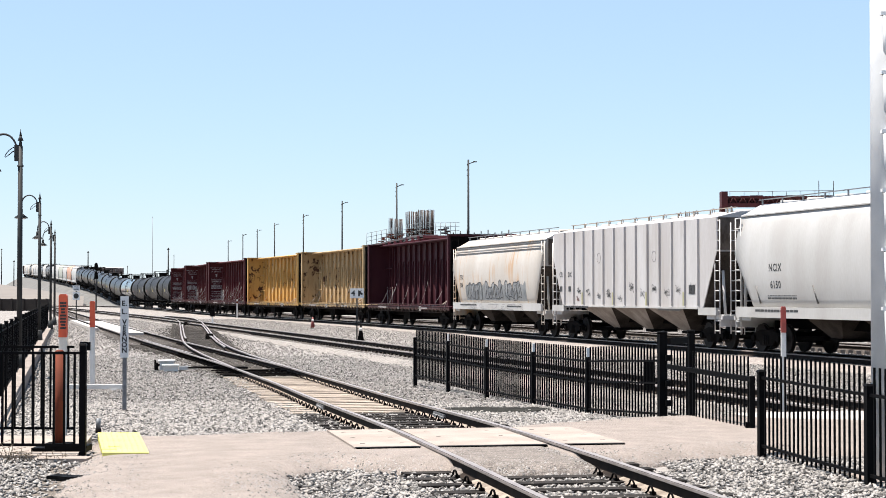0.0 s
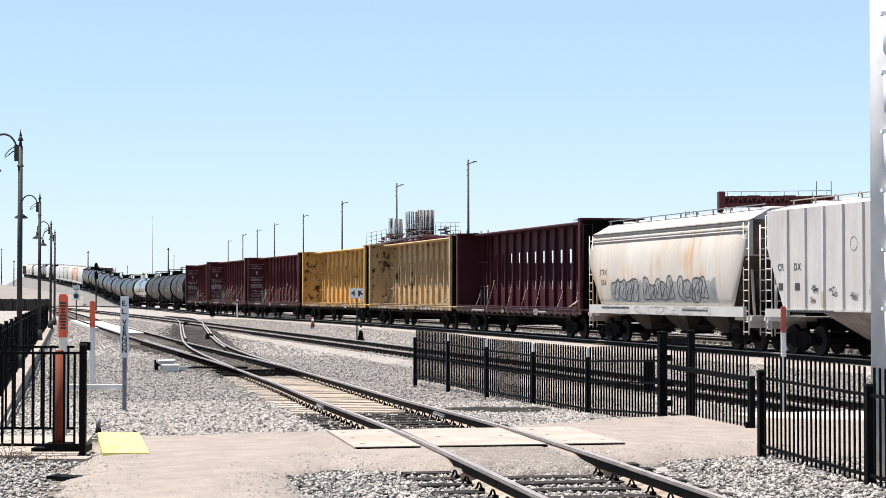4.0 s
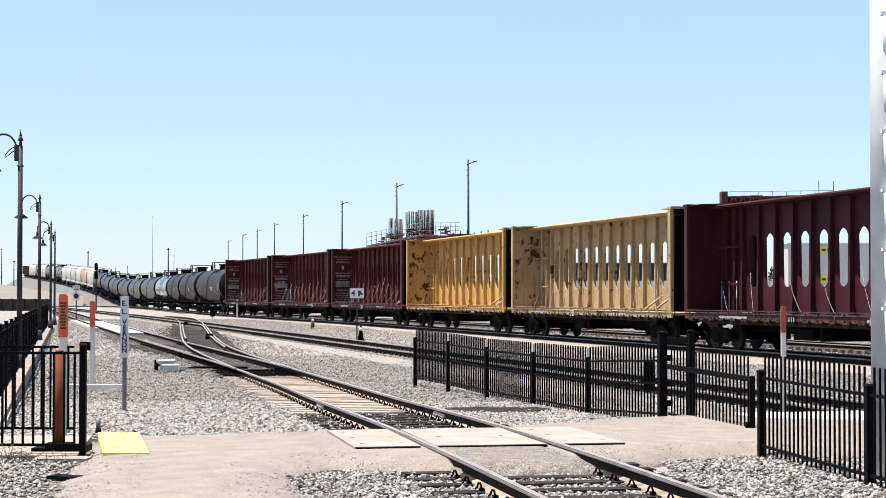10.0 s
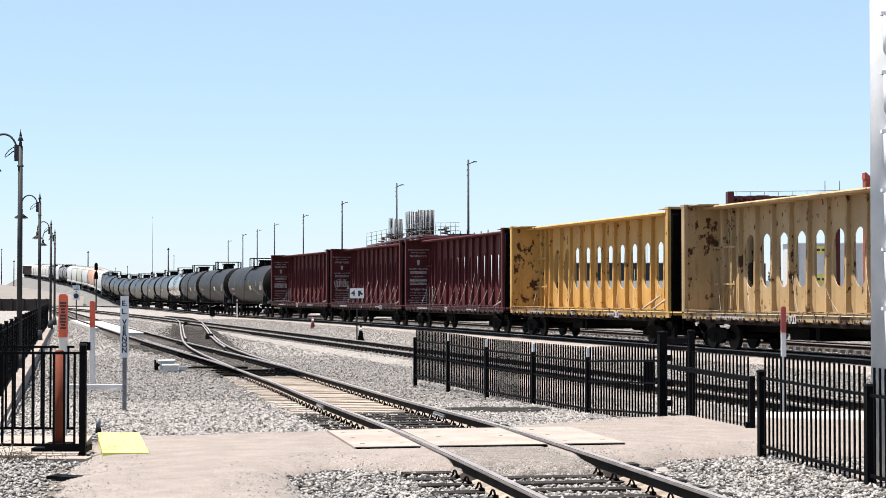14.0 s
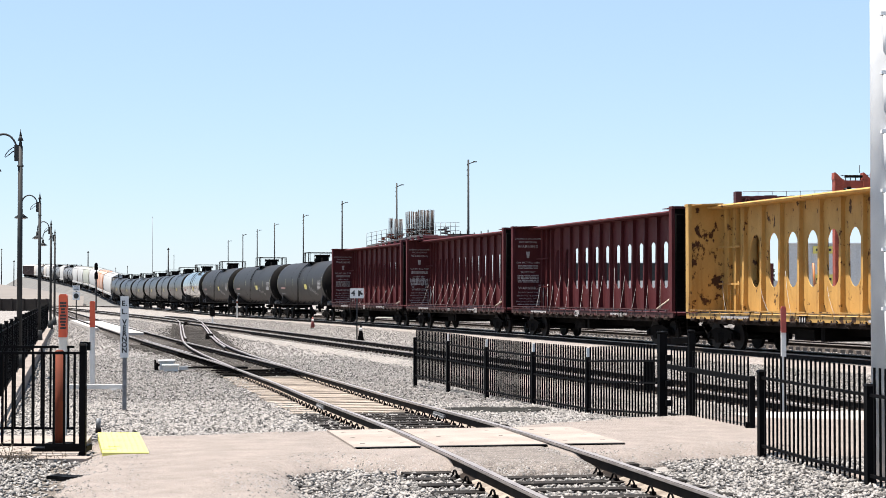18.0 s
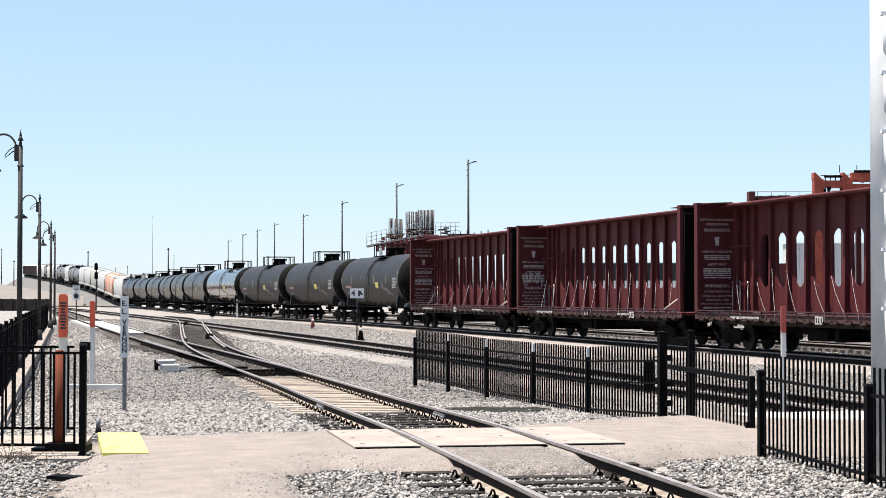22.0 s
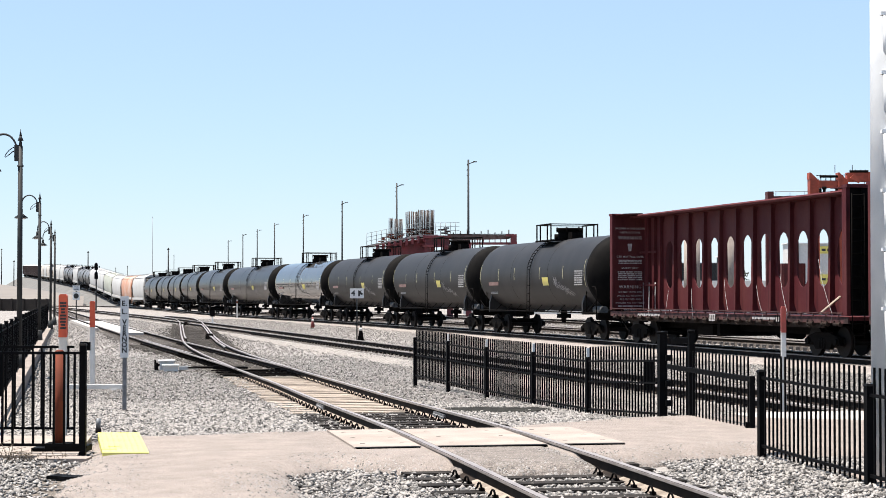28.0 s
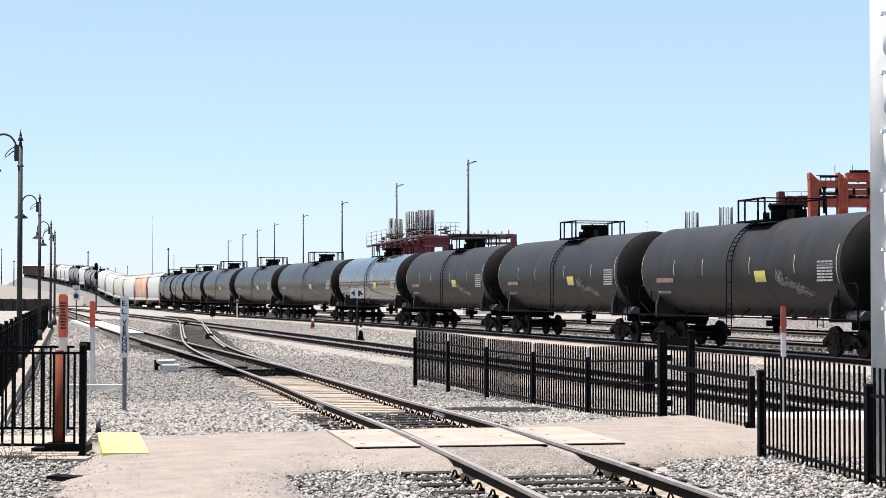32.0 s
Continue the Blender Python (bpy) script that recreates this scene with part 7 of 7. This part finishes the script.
# ---- embankment and far things ----
bm = B()
rings = []
for s in list(range(236, 760, 12)):
    p, q = on_rail(s), on_rail(s + 1)
    d = q - p
    d.z = 0
    d.normalize()
    nr = Vector((d.y, -d.x, 0))
    h = max(0.0, p.z)
    base = Vector((p.x, p.y, -0.5))
    rings.append([base - nr * (3.0 + 1.7 * h), base + nr * (3.0 + 1.7 * h), Vector((p.x, p.y, h - 0.36)) + nr * 2.6, Vector((p.x, p.y, h - 0.36)) - nr * 2.6])
loft(bm, rings, smooth=False)
tagged(part("embankment", bm, M_WALLGREY), "grey earth embankment that lifts the far track", "embankment", kind="structure")
bm = B()
box(bm, (-66, 232, 0.5), (27, 1.0, 1.6))
for k in range(18):
    box(bm, (-79 + k * 1.55, 231.4, 0.52), (0.25, 0.3, 1.7))
tagged(part("boundary_wall", bm, M_DARKWALL), "dark block wall beyond the platform end", "wall", kind="structure")
bm = B()
loft(bm, [[(-150, 300, -0.4), (-62, 300, -0.4), (-66, 320, 1.6), (-150, 320, 1.8)], [(-190, 420, -0.4), (-100, 420, -0.4), (-104, 400, 4.6), (-190, 400, 4.9)]], smooth=False)
tagged(part("earth_bank", bm, M_HILL), "tan earth bank beyond the platform", "bank", kind="structure")
bm = B()
rings = []
rnd = random.Random(4)
for k in range(61):
    x = -1400 + k * 46
    h = 14 + 12 * noise.noise(Vector((k * 0.23, 1.7, 0))) + 5 * noise.noise(Vector((k * 0.9, 5.1, 0)))
    if x > -700:
        h *= max(0.25, 1 - (x + 700) / 900)
    rings.append([(x, 2700, -3), (x, 2600, -3), (x, 2900, max(2, h)), (x, 3100, -3)])
loft(bm, rings, smooth=False)
tagged(part("far_hills", bm, M_HILL), "low tan hills on the horizon", "hills", kind="structure")
SPUR = smooth_line([(-47, 272, 0.02), (-56, 290, 0.02), (-68, 300, 0.02), (-92, 306, 0.02)])
lay_track("railway_track", SPUR, "track that turns off below the embankment", ties=False)
lay_track("railway_track", smooth_line([(-24, 95, 0.0), (-29, 112, 0), (-36, 128, 0), (-48, 140, 0), (-70, 146, 0)]), "track that curves away behind the platform", ties=False)


# ---- behind the train ----
def place_box(name, px0, px1, py0, py1, d, depth, mat, label, category, parts=True):
    x0, z1 = at(px0, py0, d)
    x1, z0 = at(px1, py1, d)
    t = thing(name, pose((x0 + x1) / 2, d, -0.22), label, category)
    w, h = x1 - x0, z1 + 0.22
    bm = B()
    box(bm, (0, depth / 2, h / 2), (w, depth, h))
    body = part("body", bm, mat, t)
    if parts:
        bm = B()
        box(bm, (0, depth / 2, h + 0.06), (w + 0.3, depth + 0.3, 0.12))
        part("roof", bm, M_GREY, t)
        n = max(2, int(w / 1.2))
        for k in range(n + 1):
            bm = B()
            box(bm, (-w / 2 + w * k / n, -0.04, h / 2), (0.08, 0.08, h))
            part("seam", bm, mat, body)
    return t


trailer = place_box("site_trailer", 1395, 1560, 432, 530, 185.0, 3.0, M_WHITE, "white site trailer behind the tracks", "trailer")
place_box("grey_container", 1276, 1300, 455, 530, 190.0, 3.0, M_POLE, "dark grey container behind the tracks", "container")
place_box("long_shed", 900, 1300, 466, 505, 330.0, 14.0, M_POLE, "long low dark shed far behind the train", "shed")
place_box("low_white_wall", 820, 1400, 497, 530, 190.0, 0.4, M_WHITE, "long low white wall behind the yard", "wall", parts=False)
for py0, py1 in ((436, 449), (486, 503)):
    bm = B()
    z = (at(0, py0, 185.0)[1] + at(0, py1, 185.0)[1]) / 2 + 0.22
    box(bm, (at(1457, 0, 185.0)[0] - trailer.location.x, -0.07, z), (2.2, 0.14, (py1 - py0) / 3080 * 185.0))
    bn = part("banner", bm, M_REFLECT, trailer, "yellow warning banner")
    bm = B()
    for k in range(3):
        box(bm, (at(1457, 0, 185.0)[0] - trailer.location.x - 0.6 + 0.6 * k, -0.144, z), (0.42, 0.01, 0.26))
    tagged(part("stencil_bar_block", bm, M_INK, bn), kind="stuff")


# orange telescopic handler in front of the trailer
ml = thing("telehandler", pose(at(1461, 0, 181.0)[0], 181.0, -0.22), "orange telescopic handler parked behind the tracks", "machine")
bm = B()
loft(bm, [[(-1.15, -0.7, 0.75), (1.0, -0.7, 0.75), (1.0, 0.7, 0.75), (-1.15, 0.7, 0.75)], [(-1.15, -0.7, 1.55), (1.0, -0.7, 1.45), (1.0, 0.7, 1.45), (-1.15, 0.7, 1.55)], [(-0.9, -0.6, 2.0), (0.1, -0.6, 2.1), (0.1, 0.6, 2.1), (-0.9, 0.6, 2.0)]], smooth=False)
part("body", bm, M_ORANGEPAINT, ml)
bm = B()
box(bm, (-0.35, -0.1, 2.45), (0.8, 0.9, 0.9), taper=0.85)
part("cab", bm, M_POLE, ml, "dark glazed cab")
bm = B()
rod(bm, (-1.0, 0.4, 1.9), (-1.2, 0.4, 5.4), 0.16, 8, r2=0.11)
part("boom", bm, M_ORANGEPAINT, ml)
for x in (-0.8, 0.7):
    for y in (-0.8, 0.8):
        bm = B()
        rod(bm, (x, y - 0.18, 0.5), (x, y + 0.18, 0.5), 0.5, 14)
        part("wheel", bm, M_UNDER, ml)


def far_tree(px, d, h, w, seed):
    """A small dusty tree: a forked trunk and a crown of many leaf clumps."""
    rng = random.Random(seed)
    t = thing("tree", pose(at(px, 0, d)[0], d, -0.22), "small dusty green tree far beyond the yard", "tree", "far trees")
    bm = B()
    rod(bm, (0, 0, 0), (0, 0, h * 0.5), 0.16, 7, r2=0.10)
    for k in range(5):
        a = k * 1.3
        rod(bm, (0, 0, h * (0.38 + 0.03 * k)), (w * 0.3 * math.cos(a), w * 0.3 * math.sin(a), h * (0.62 + 0.05 * k)), 0.07, 5, r2=0.03)
    part("trunk", bm, M_WEED, t)
    bm = B()
    for k in range(260):
        a, u, v = rng.uniform(0, math.tau), rng.random() ** 0.5, rng.uniform(-1, 1)
        r = w * 0.5 * u * math.sqrt(max(0.05, 1 - v * v)) * rng.uniform(0.7, 1.15)
        c = Vector((r * math.cos(a), r * math.sin(a), h * (0.70 + 0.28 * v)))
        q = rng.uniform(0.12, 0.3)
        vs = [bm.verts.new(c + Vector((rng.uniform(-q, q), rng.uniform(-q, q), rng.uniform(-q, q)))) for _ in range(4)]
        for i in ((0, 1, 2), (0, 2, 3), (0, 3, 1)):
            bm.faces.new([vs[j] for j in i])
    part("crown", bm, M_LEAF, t)


for k, (px, d, h, w) in enumerate(((1313, 300.0, 6.6, 2.6), (1366, 300.0, 6.9, 1.3), (1401, 290.0, 6.6, 2.4), (1428, 310.0, 6.0, 2.0))):
    far_tree(px, d, h, w, 70 + k)


# ---- ballast stones ----
_ties = along(NEAR, 0.6)
NEAR_Y, NEAR_S = [p.y for p, d in _ties], [0.6 * i for i in range(len(_ties))]


def stones(name, boxes, count, size, mat, label, seed, oily=False):
    """Many angular stones, joined: boxes are (x0, x1, y0, y1) fans in plan."""
    rng = np.random.default_rng(seed)
    base = np.array([(1, 0, 0), (-1, 0, 0), (0, 1, 0), (0, -1, 0), (0, 0, 1), (0, 0, -1)], float)
    tri = np.array([(0, 2, 4), (2, 1, 4), (1, 3, 4), (3, 0, 4), (2, 0, 5), (1, 2, 5), (3, 1, 5), (0, 3, 5)])
    xs, yy = [], []
    total = 0
    while total < count:
        y = rng.uniform(boxes[2], boxes[3], count * 2)
        keep = rng.uniform(0, boxes[3], count * 2) < y
        y = y[keep]
        x = rng.uniform(-0.27, 0.27, len(y)) * y
        ok = np.ones(len(y), bool)
        tx, ty = x + rng.normal(0, 0.13, len(y)), y + rng.normal(0, 0.2, len(y))
        for poly in (PAVE_L, PAVE_R):
            inside = np.zeros(len(y), bool)
            n = len(poly)
            j = n - 1
            for i in range(n):
                xi, yi = poly[i]
                xj, yj = poly[j]
                c = ((yi > ty) != (yj > ty)) & (tx < (xj - xi) * (ty - yi) / (yj - yi + 1e-12) + xi)
                inside ^= c
                j = i
            ok &= ~inside | (rng.uniform(0, 1, len(y)) < 0.02)
        nx = np.interp(y, [p.y for p in NEAR], [p.x for p in NEAR])
        cx = np.where(y > 47.5, np.interp(y, [p.y for p in CROSS], [p.x for p in CROSS]), nx)
        run = np.interp(y, NEAR_Y, NEAR_S) - 0.1877 * (x - nx)
        on_tie = (np.abs((run + 0.3) % 0.6 - 0.3) < 0.115) & (np.abs(x - nx) < 1.36) & (y < 46)
        ok &= ~(on_tie & (rng.uniform(0, 1, len(y)) < 0.93))
        ok &= ~((np.abs(x - nx) < 1.7) & (ty > 18.5) & (y < 23.0))
        ok &= ~((np.abs(x - nx) < 0.72) & (y > 29.5) & (y < 46))
        lo, hi = np.where(y > 88, cx - 1.2, nx - 1.15), np.maximum(nx, cx) + 0.9
        fade = rng.normal(0, 0.55, len(y))
        zone = (x > lo + fade) & (x < hi - fade) & (y > 45.8 + fade) & (y < 118 + 6 * fade)
        ok &= zone if oily else ~(zone & (rng.uniform(0, 1, len(y)) < 0.90))
        ok &= ~((np.hypot((x - 1.0) / 1.0, (y - 31.5) / 0.95) < 1) & (rng.uniform(0, 1, len(y)) < 0.985))
        ok &= ~((np.abs(np.abs(x - nx) - 0.755) < 0.12) & (y < 45))
        mx = np.interp(y, [p.y for p in MID], [p.x for p in MID])
        ok &= ~(np.abs(np.abs(x - mx) - 0.755) < 0.13)
        ok &= x > -5.92 - (y - 22.5) * 0.2149 + 0.12
        ok &= ~((x < -3.2) & (y < 19.8) & (rng.uniform(0, 1, len(y)) < 0.35))
        ok &= ~((x < -4.25) & (y < 23.1) & (y > 20.0))
        xs.append(x[ok])
        yy.append(y[ok])
        total += int(ok.sum())
    x, y = np.concatenate(xs)[:count], np.concatenate(yy)[:count]
    z = np.where(y < 22, -0.03, np.where(y < 30, -0.03 - 0.17 * (y - 22) / 8, np.where(y < 40, -0.20 - 0.10 * (y - 30) / 10, -0.30 + 0.08 * np.clip((y - 60) / 40, 0, 1))))
    nx = np.interp(y, [p.y for p in NEAR], [p.x for p in NEAR])
    nz = np.interp(y, [p.y for p in NEAR], [p.z for p in NEAR])
    z = np.where((np.abs(x - nx) < 1.5) & (y > 23) & (y < 110), np.maximum(z, nz - 0.195), z)
    mx = np.interp(y, [p.y for p in MID], [p.x for p in MID])
    z = np.maximum(z, -0.18 - 0.32 * np.maximum(0, np.abs(x - mx) - 1.5))
    r = size * rng.uniform(0.55, 1.35, (count, 1)) * (0.75 + 0.25 * (y[:, None] / boxes[3]))
    v = base[None] * rng.uniform(0.6, 1.2, (count, 6, 1)) * r[:, None]
    v *= np.array([1.2, 0.95, 0.58])
    v += rng.normal(0, 0.30, v.shape) * r[:, None]
    a = rng.uniform(0, math.tau, count)
    c, s = np.cos(a)[:, None], np.sin(a)[:, None]
    vx, vy = v[..., 0] * c - v[..., 1] * s, v[..., 0] * s + v[..., 1] * c
    tilt = rng.uniform(-0.7, 0.7, (count, 1))
    vz = v[..., 2] * np.cos(tilt) + vy * np.sin(tilt)
    vy = vy * np.cos(tilt) - v[..., 2] * np.sin(tilt)
    co = np.stack([vx + x[:, None], vy + y[:, None], vz + z[:, None] + r * rng.uniform(-0.15, 0.45, (count, 1))], -1).reshape(-1, 3)
    f = (tri[None] + (np.arange(count) * 6)[:, None, None]).reshape(-1)
    me = bpy.data.meshes.new(name)
    me.vertices.add(len(co))
    me.vertices.foreach_set("co", co.ravel())
    me.loops.add(len(f))
    me.loops.foreach_set("vertex_index", f)
    me.polygons.add(len(f) // 3)
    me.polygons.foreach_set("loop_start", np.arange(0, len(f), 3))
    me.update(calc_edges=True)
    me.materials.append(mat)
    tagged(new(name, me), label, "ballast", kind="stuff")


stones("ballast_stones", (0, 0, 13.5, 34.0), 95000, 0.030, M_ISLE, "loose grey crushed stones of the ballast", 1)
stones("ballast_stones", (0, 0, 30.0, 62.0), 105000, 0.027, M_ISLE, "loose grey crushed stones farther along the track", 2)
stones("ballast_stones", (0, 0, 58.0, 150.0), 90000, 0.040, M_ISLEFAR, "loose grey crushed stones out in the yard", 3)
stones("oily_ballast_stones", (0, 0, 45.0, 120.0), 34000, 0.030, M_ISLEDARK, "dark oily crushed stones about the switch", 7, oily=True)


SLABS = ((PAVE_L, lambda x, y: 0.10 + 0.018 * (np.minimum(x, -0.9) + 0.9), -0.10, 0.62), (PAVE_R, lambda x, y: 0.10 - 0.015 * (np.maximum(x, 2.1) - 2.1), -0.16, 0.62), (PAVE_M, lambda x, y: 0.10 + 0 * x, -0.10, 0.4))


def slab_height(x, y, slab):
    """Height of a pavement slab, its distance to the rim, and what lies inside it."""
    poly, top, rim, edge_w = slab
    o = np.array(poly)
    near, inside = np.full(x.shape, 99.0), np.zeros(x.shape, bool)
    for p, q in zip(o, np.roll(o, -1, 0)):
        e = q - p
        u = np.clip(((x - p[0]) * e[0] + (y - p[1]) * e[1]) / (e @ e + 1e-12), 0, 1)
        near = np.minimum(near, np.hypot(x - p[0] - u * e[0], y - p[1] - u * e[1]))
        inside ^= ((p[1] > y) != (q[1] > y)) & (x < (q[0] - p[0]) * (y - p[1]) / (q[1] - p[1] + 1e-12) + p[0])
    f = 1 - (1 - np.clip(near / edge_w, 0, 1)) ** 2.2
    return rim + (top(x, y) - rim) * f, near, inside


def grit(name, count, size, seed, mat, label, band=None):
    """Loose gravel on the pavement: thin everywhere, or thick in a band along its crumbling rim."""
    rng = np.random.default_rng(seed)
    got = []
    for slab in SLABS:
        o = np.array(slab[0])
        n = count * 6
        x, y = rng.uniform(o[:, 0].min(), o[:, 0].max(), n), rng.uniform(max(13.5, o[:, 1].min()), o[:, 1].max(), n)
        z, near, inside = slab_height(x, y, slab)
        keep = inside & (near > 0.06)
        if band:
            patchy = 0.5 + 0.5 * np.sin(x * 2.7 + 1.3 * np.sin(y * 1.9)) * np.sin(y * 2.1 + x)
            keep &= (near < 2.2 * band) & (rng.uniform(0, 1, n) < np.exp(-near / band) * (0.2 + 0.8 * patchy) * (1.0 if slab[3] > 0.5 else 0.15))
        keep &= ~((np.abs(x - near_x(y)) < 1.7) & (y > 20.2) & (y < 23.1))
        keep &= ~((x < -3.3) & (y > 19.9) & (y < 22.9))
        keep &= np.abs(np.abs(x - near_x(y)) - 0.755) > 0.10
        got.append(np.stack([x, y, z], -1)[keep])
    p = np.concatenate(got)
    p = p[rng.permutation(len(p))[:count]]
    n = len(p)
    r = size * rng.uniform(0.4, 1.4, (n, 1))
    a = rng.uniform(0, math.tau, (n, 1)) + np.arange(4) * 1.571 + rng.uniform(-0.4, 0.4, (n, 4))
    v = np.zeros((n, 5, 3))
    v[:, :4, 0], v[:, :4, 1], v[:, :4, 2] = p[:, :1] + r * np.cos(a), p[:, 1:2] + r * np.sin(a), p[:, 2:] - 0.012
    v[:, 4] = p
    v[:, 4, 2] += (r * rng.uniform(0.15, 0.55, (n, 1)))[:, 0]
    f = np.array([(q, (q + 1) % 4, 4) for q in range(4)])[None] + (np.arange(n) * 5)[:, None, None]
    me = bpy.data.meshes.new(name)
    me.from_pydata(v.reshape(-1, 3).tolist(), [], f.reshape(-1, 3).tolist())
    me.materials.append(mat)
    tagged(new(name, me), label, "gravel", kind="stuff")


grit("pavement_grit", 7000, 0.010, 6, M_ISLEFAR, "fine loose gravel lying on the worn asphalt")
grit("edge_gravel", 17000, 0.019, 8, M_ISLE, "crumbled gravel along the asphalt's broken rim", band=0.42)
grit("edge_crumbs", 1500, 0.016, 9, M_ISLEDARK, "dark asphalt crumbs along the broken rim", band=0.22)


def dry_weeds(n, x0, x1, y0, y1, z, seed, h=0.22):
    """Thin dry stems that lean every way."""
    rng = random.Random(seed)
    bm = B()
    for k in range(n):
        x, y = rng.uniform(x0, x1), rng.uniform(y0, y1)
        a, lean, hh = rng.uniform(0, math.tau), rng.uniform(0.3, 2.2), h * rng.uniform(0.4, 1.2)
        dx, dy = math.cos(a) * hh * lean, math.sin(a) * hh * lean
        tube(bm, [(x, y, z - 0.02), (x + dx * 0.35, y + dy * 0.35, z + hh * 0.7), (x + dx, y + dy, z + hh * rng.uniform(0.5, 1.0))], 0.0035, 3)
    tagged(part("dry_weeds", bm, M_WEED), "dry brown weed stems at the railing's foot", "weeds", kind="stuff")


dry_weeds(90, -5.9, -4.9, 19.2, 20.1, -0.02, 4)
dry_weeds(40, -4.9, -4.3, 19.6, 20.0, -0.02, 5, 0.12)


motions()
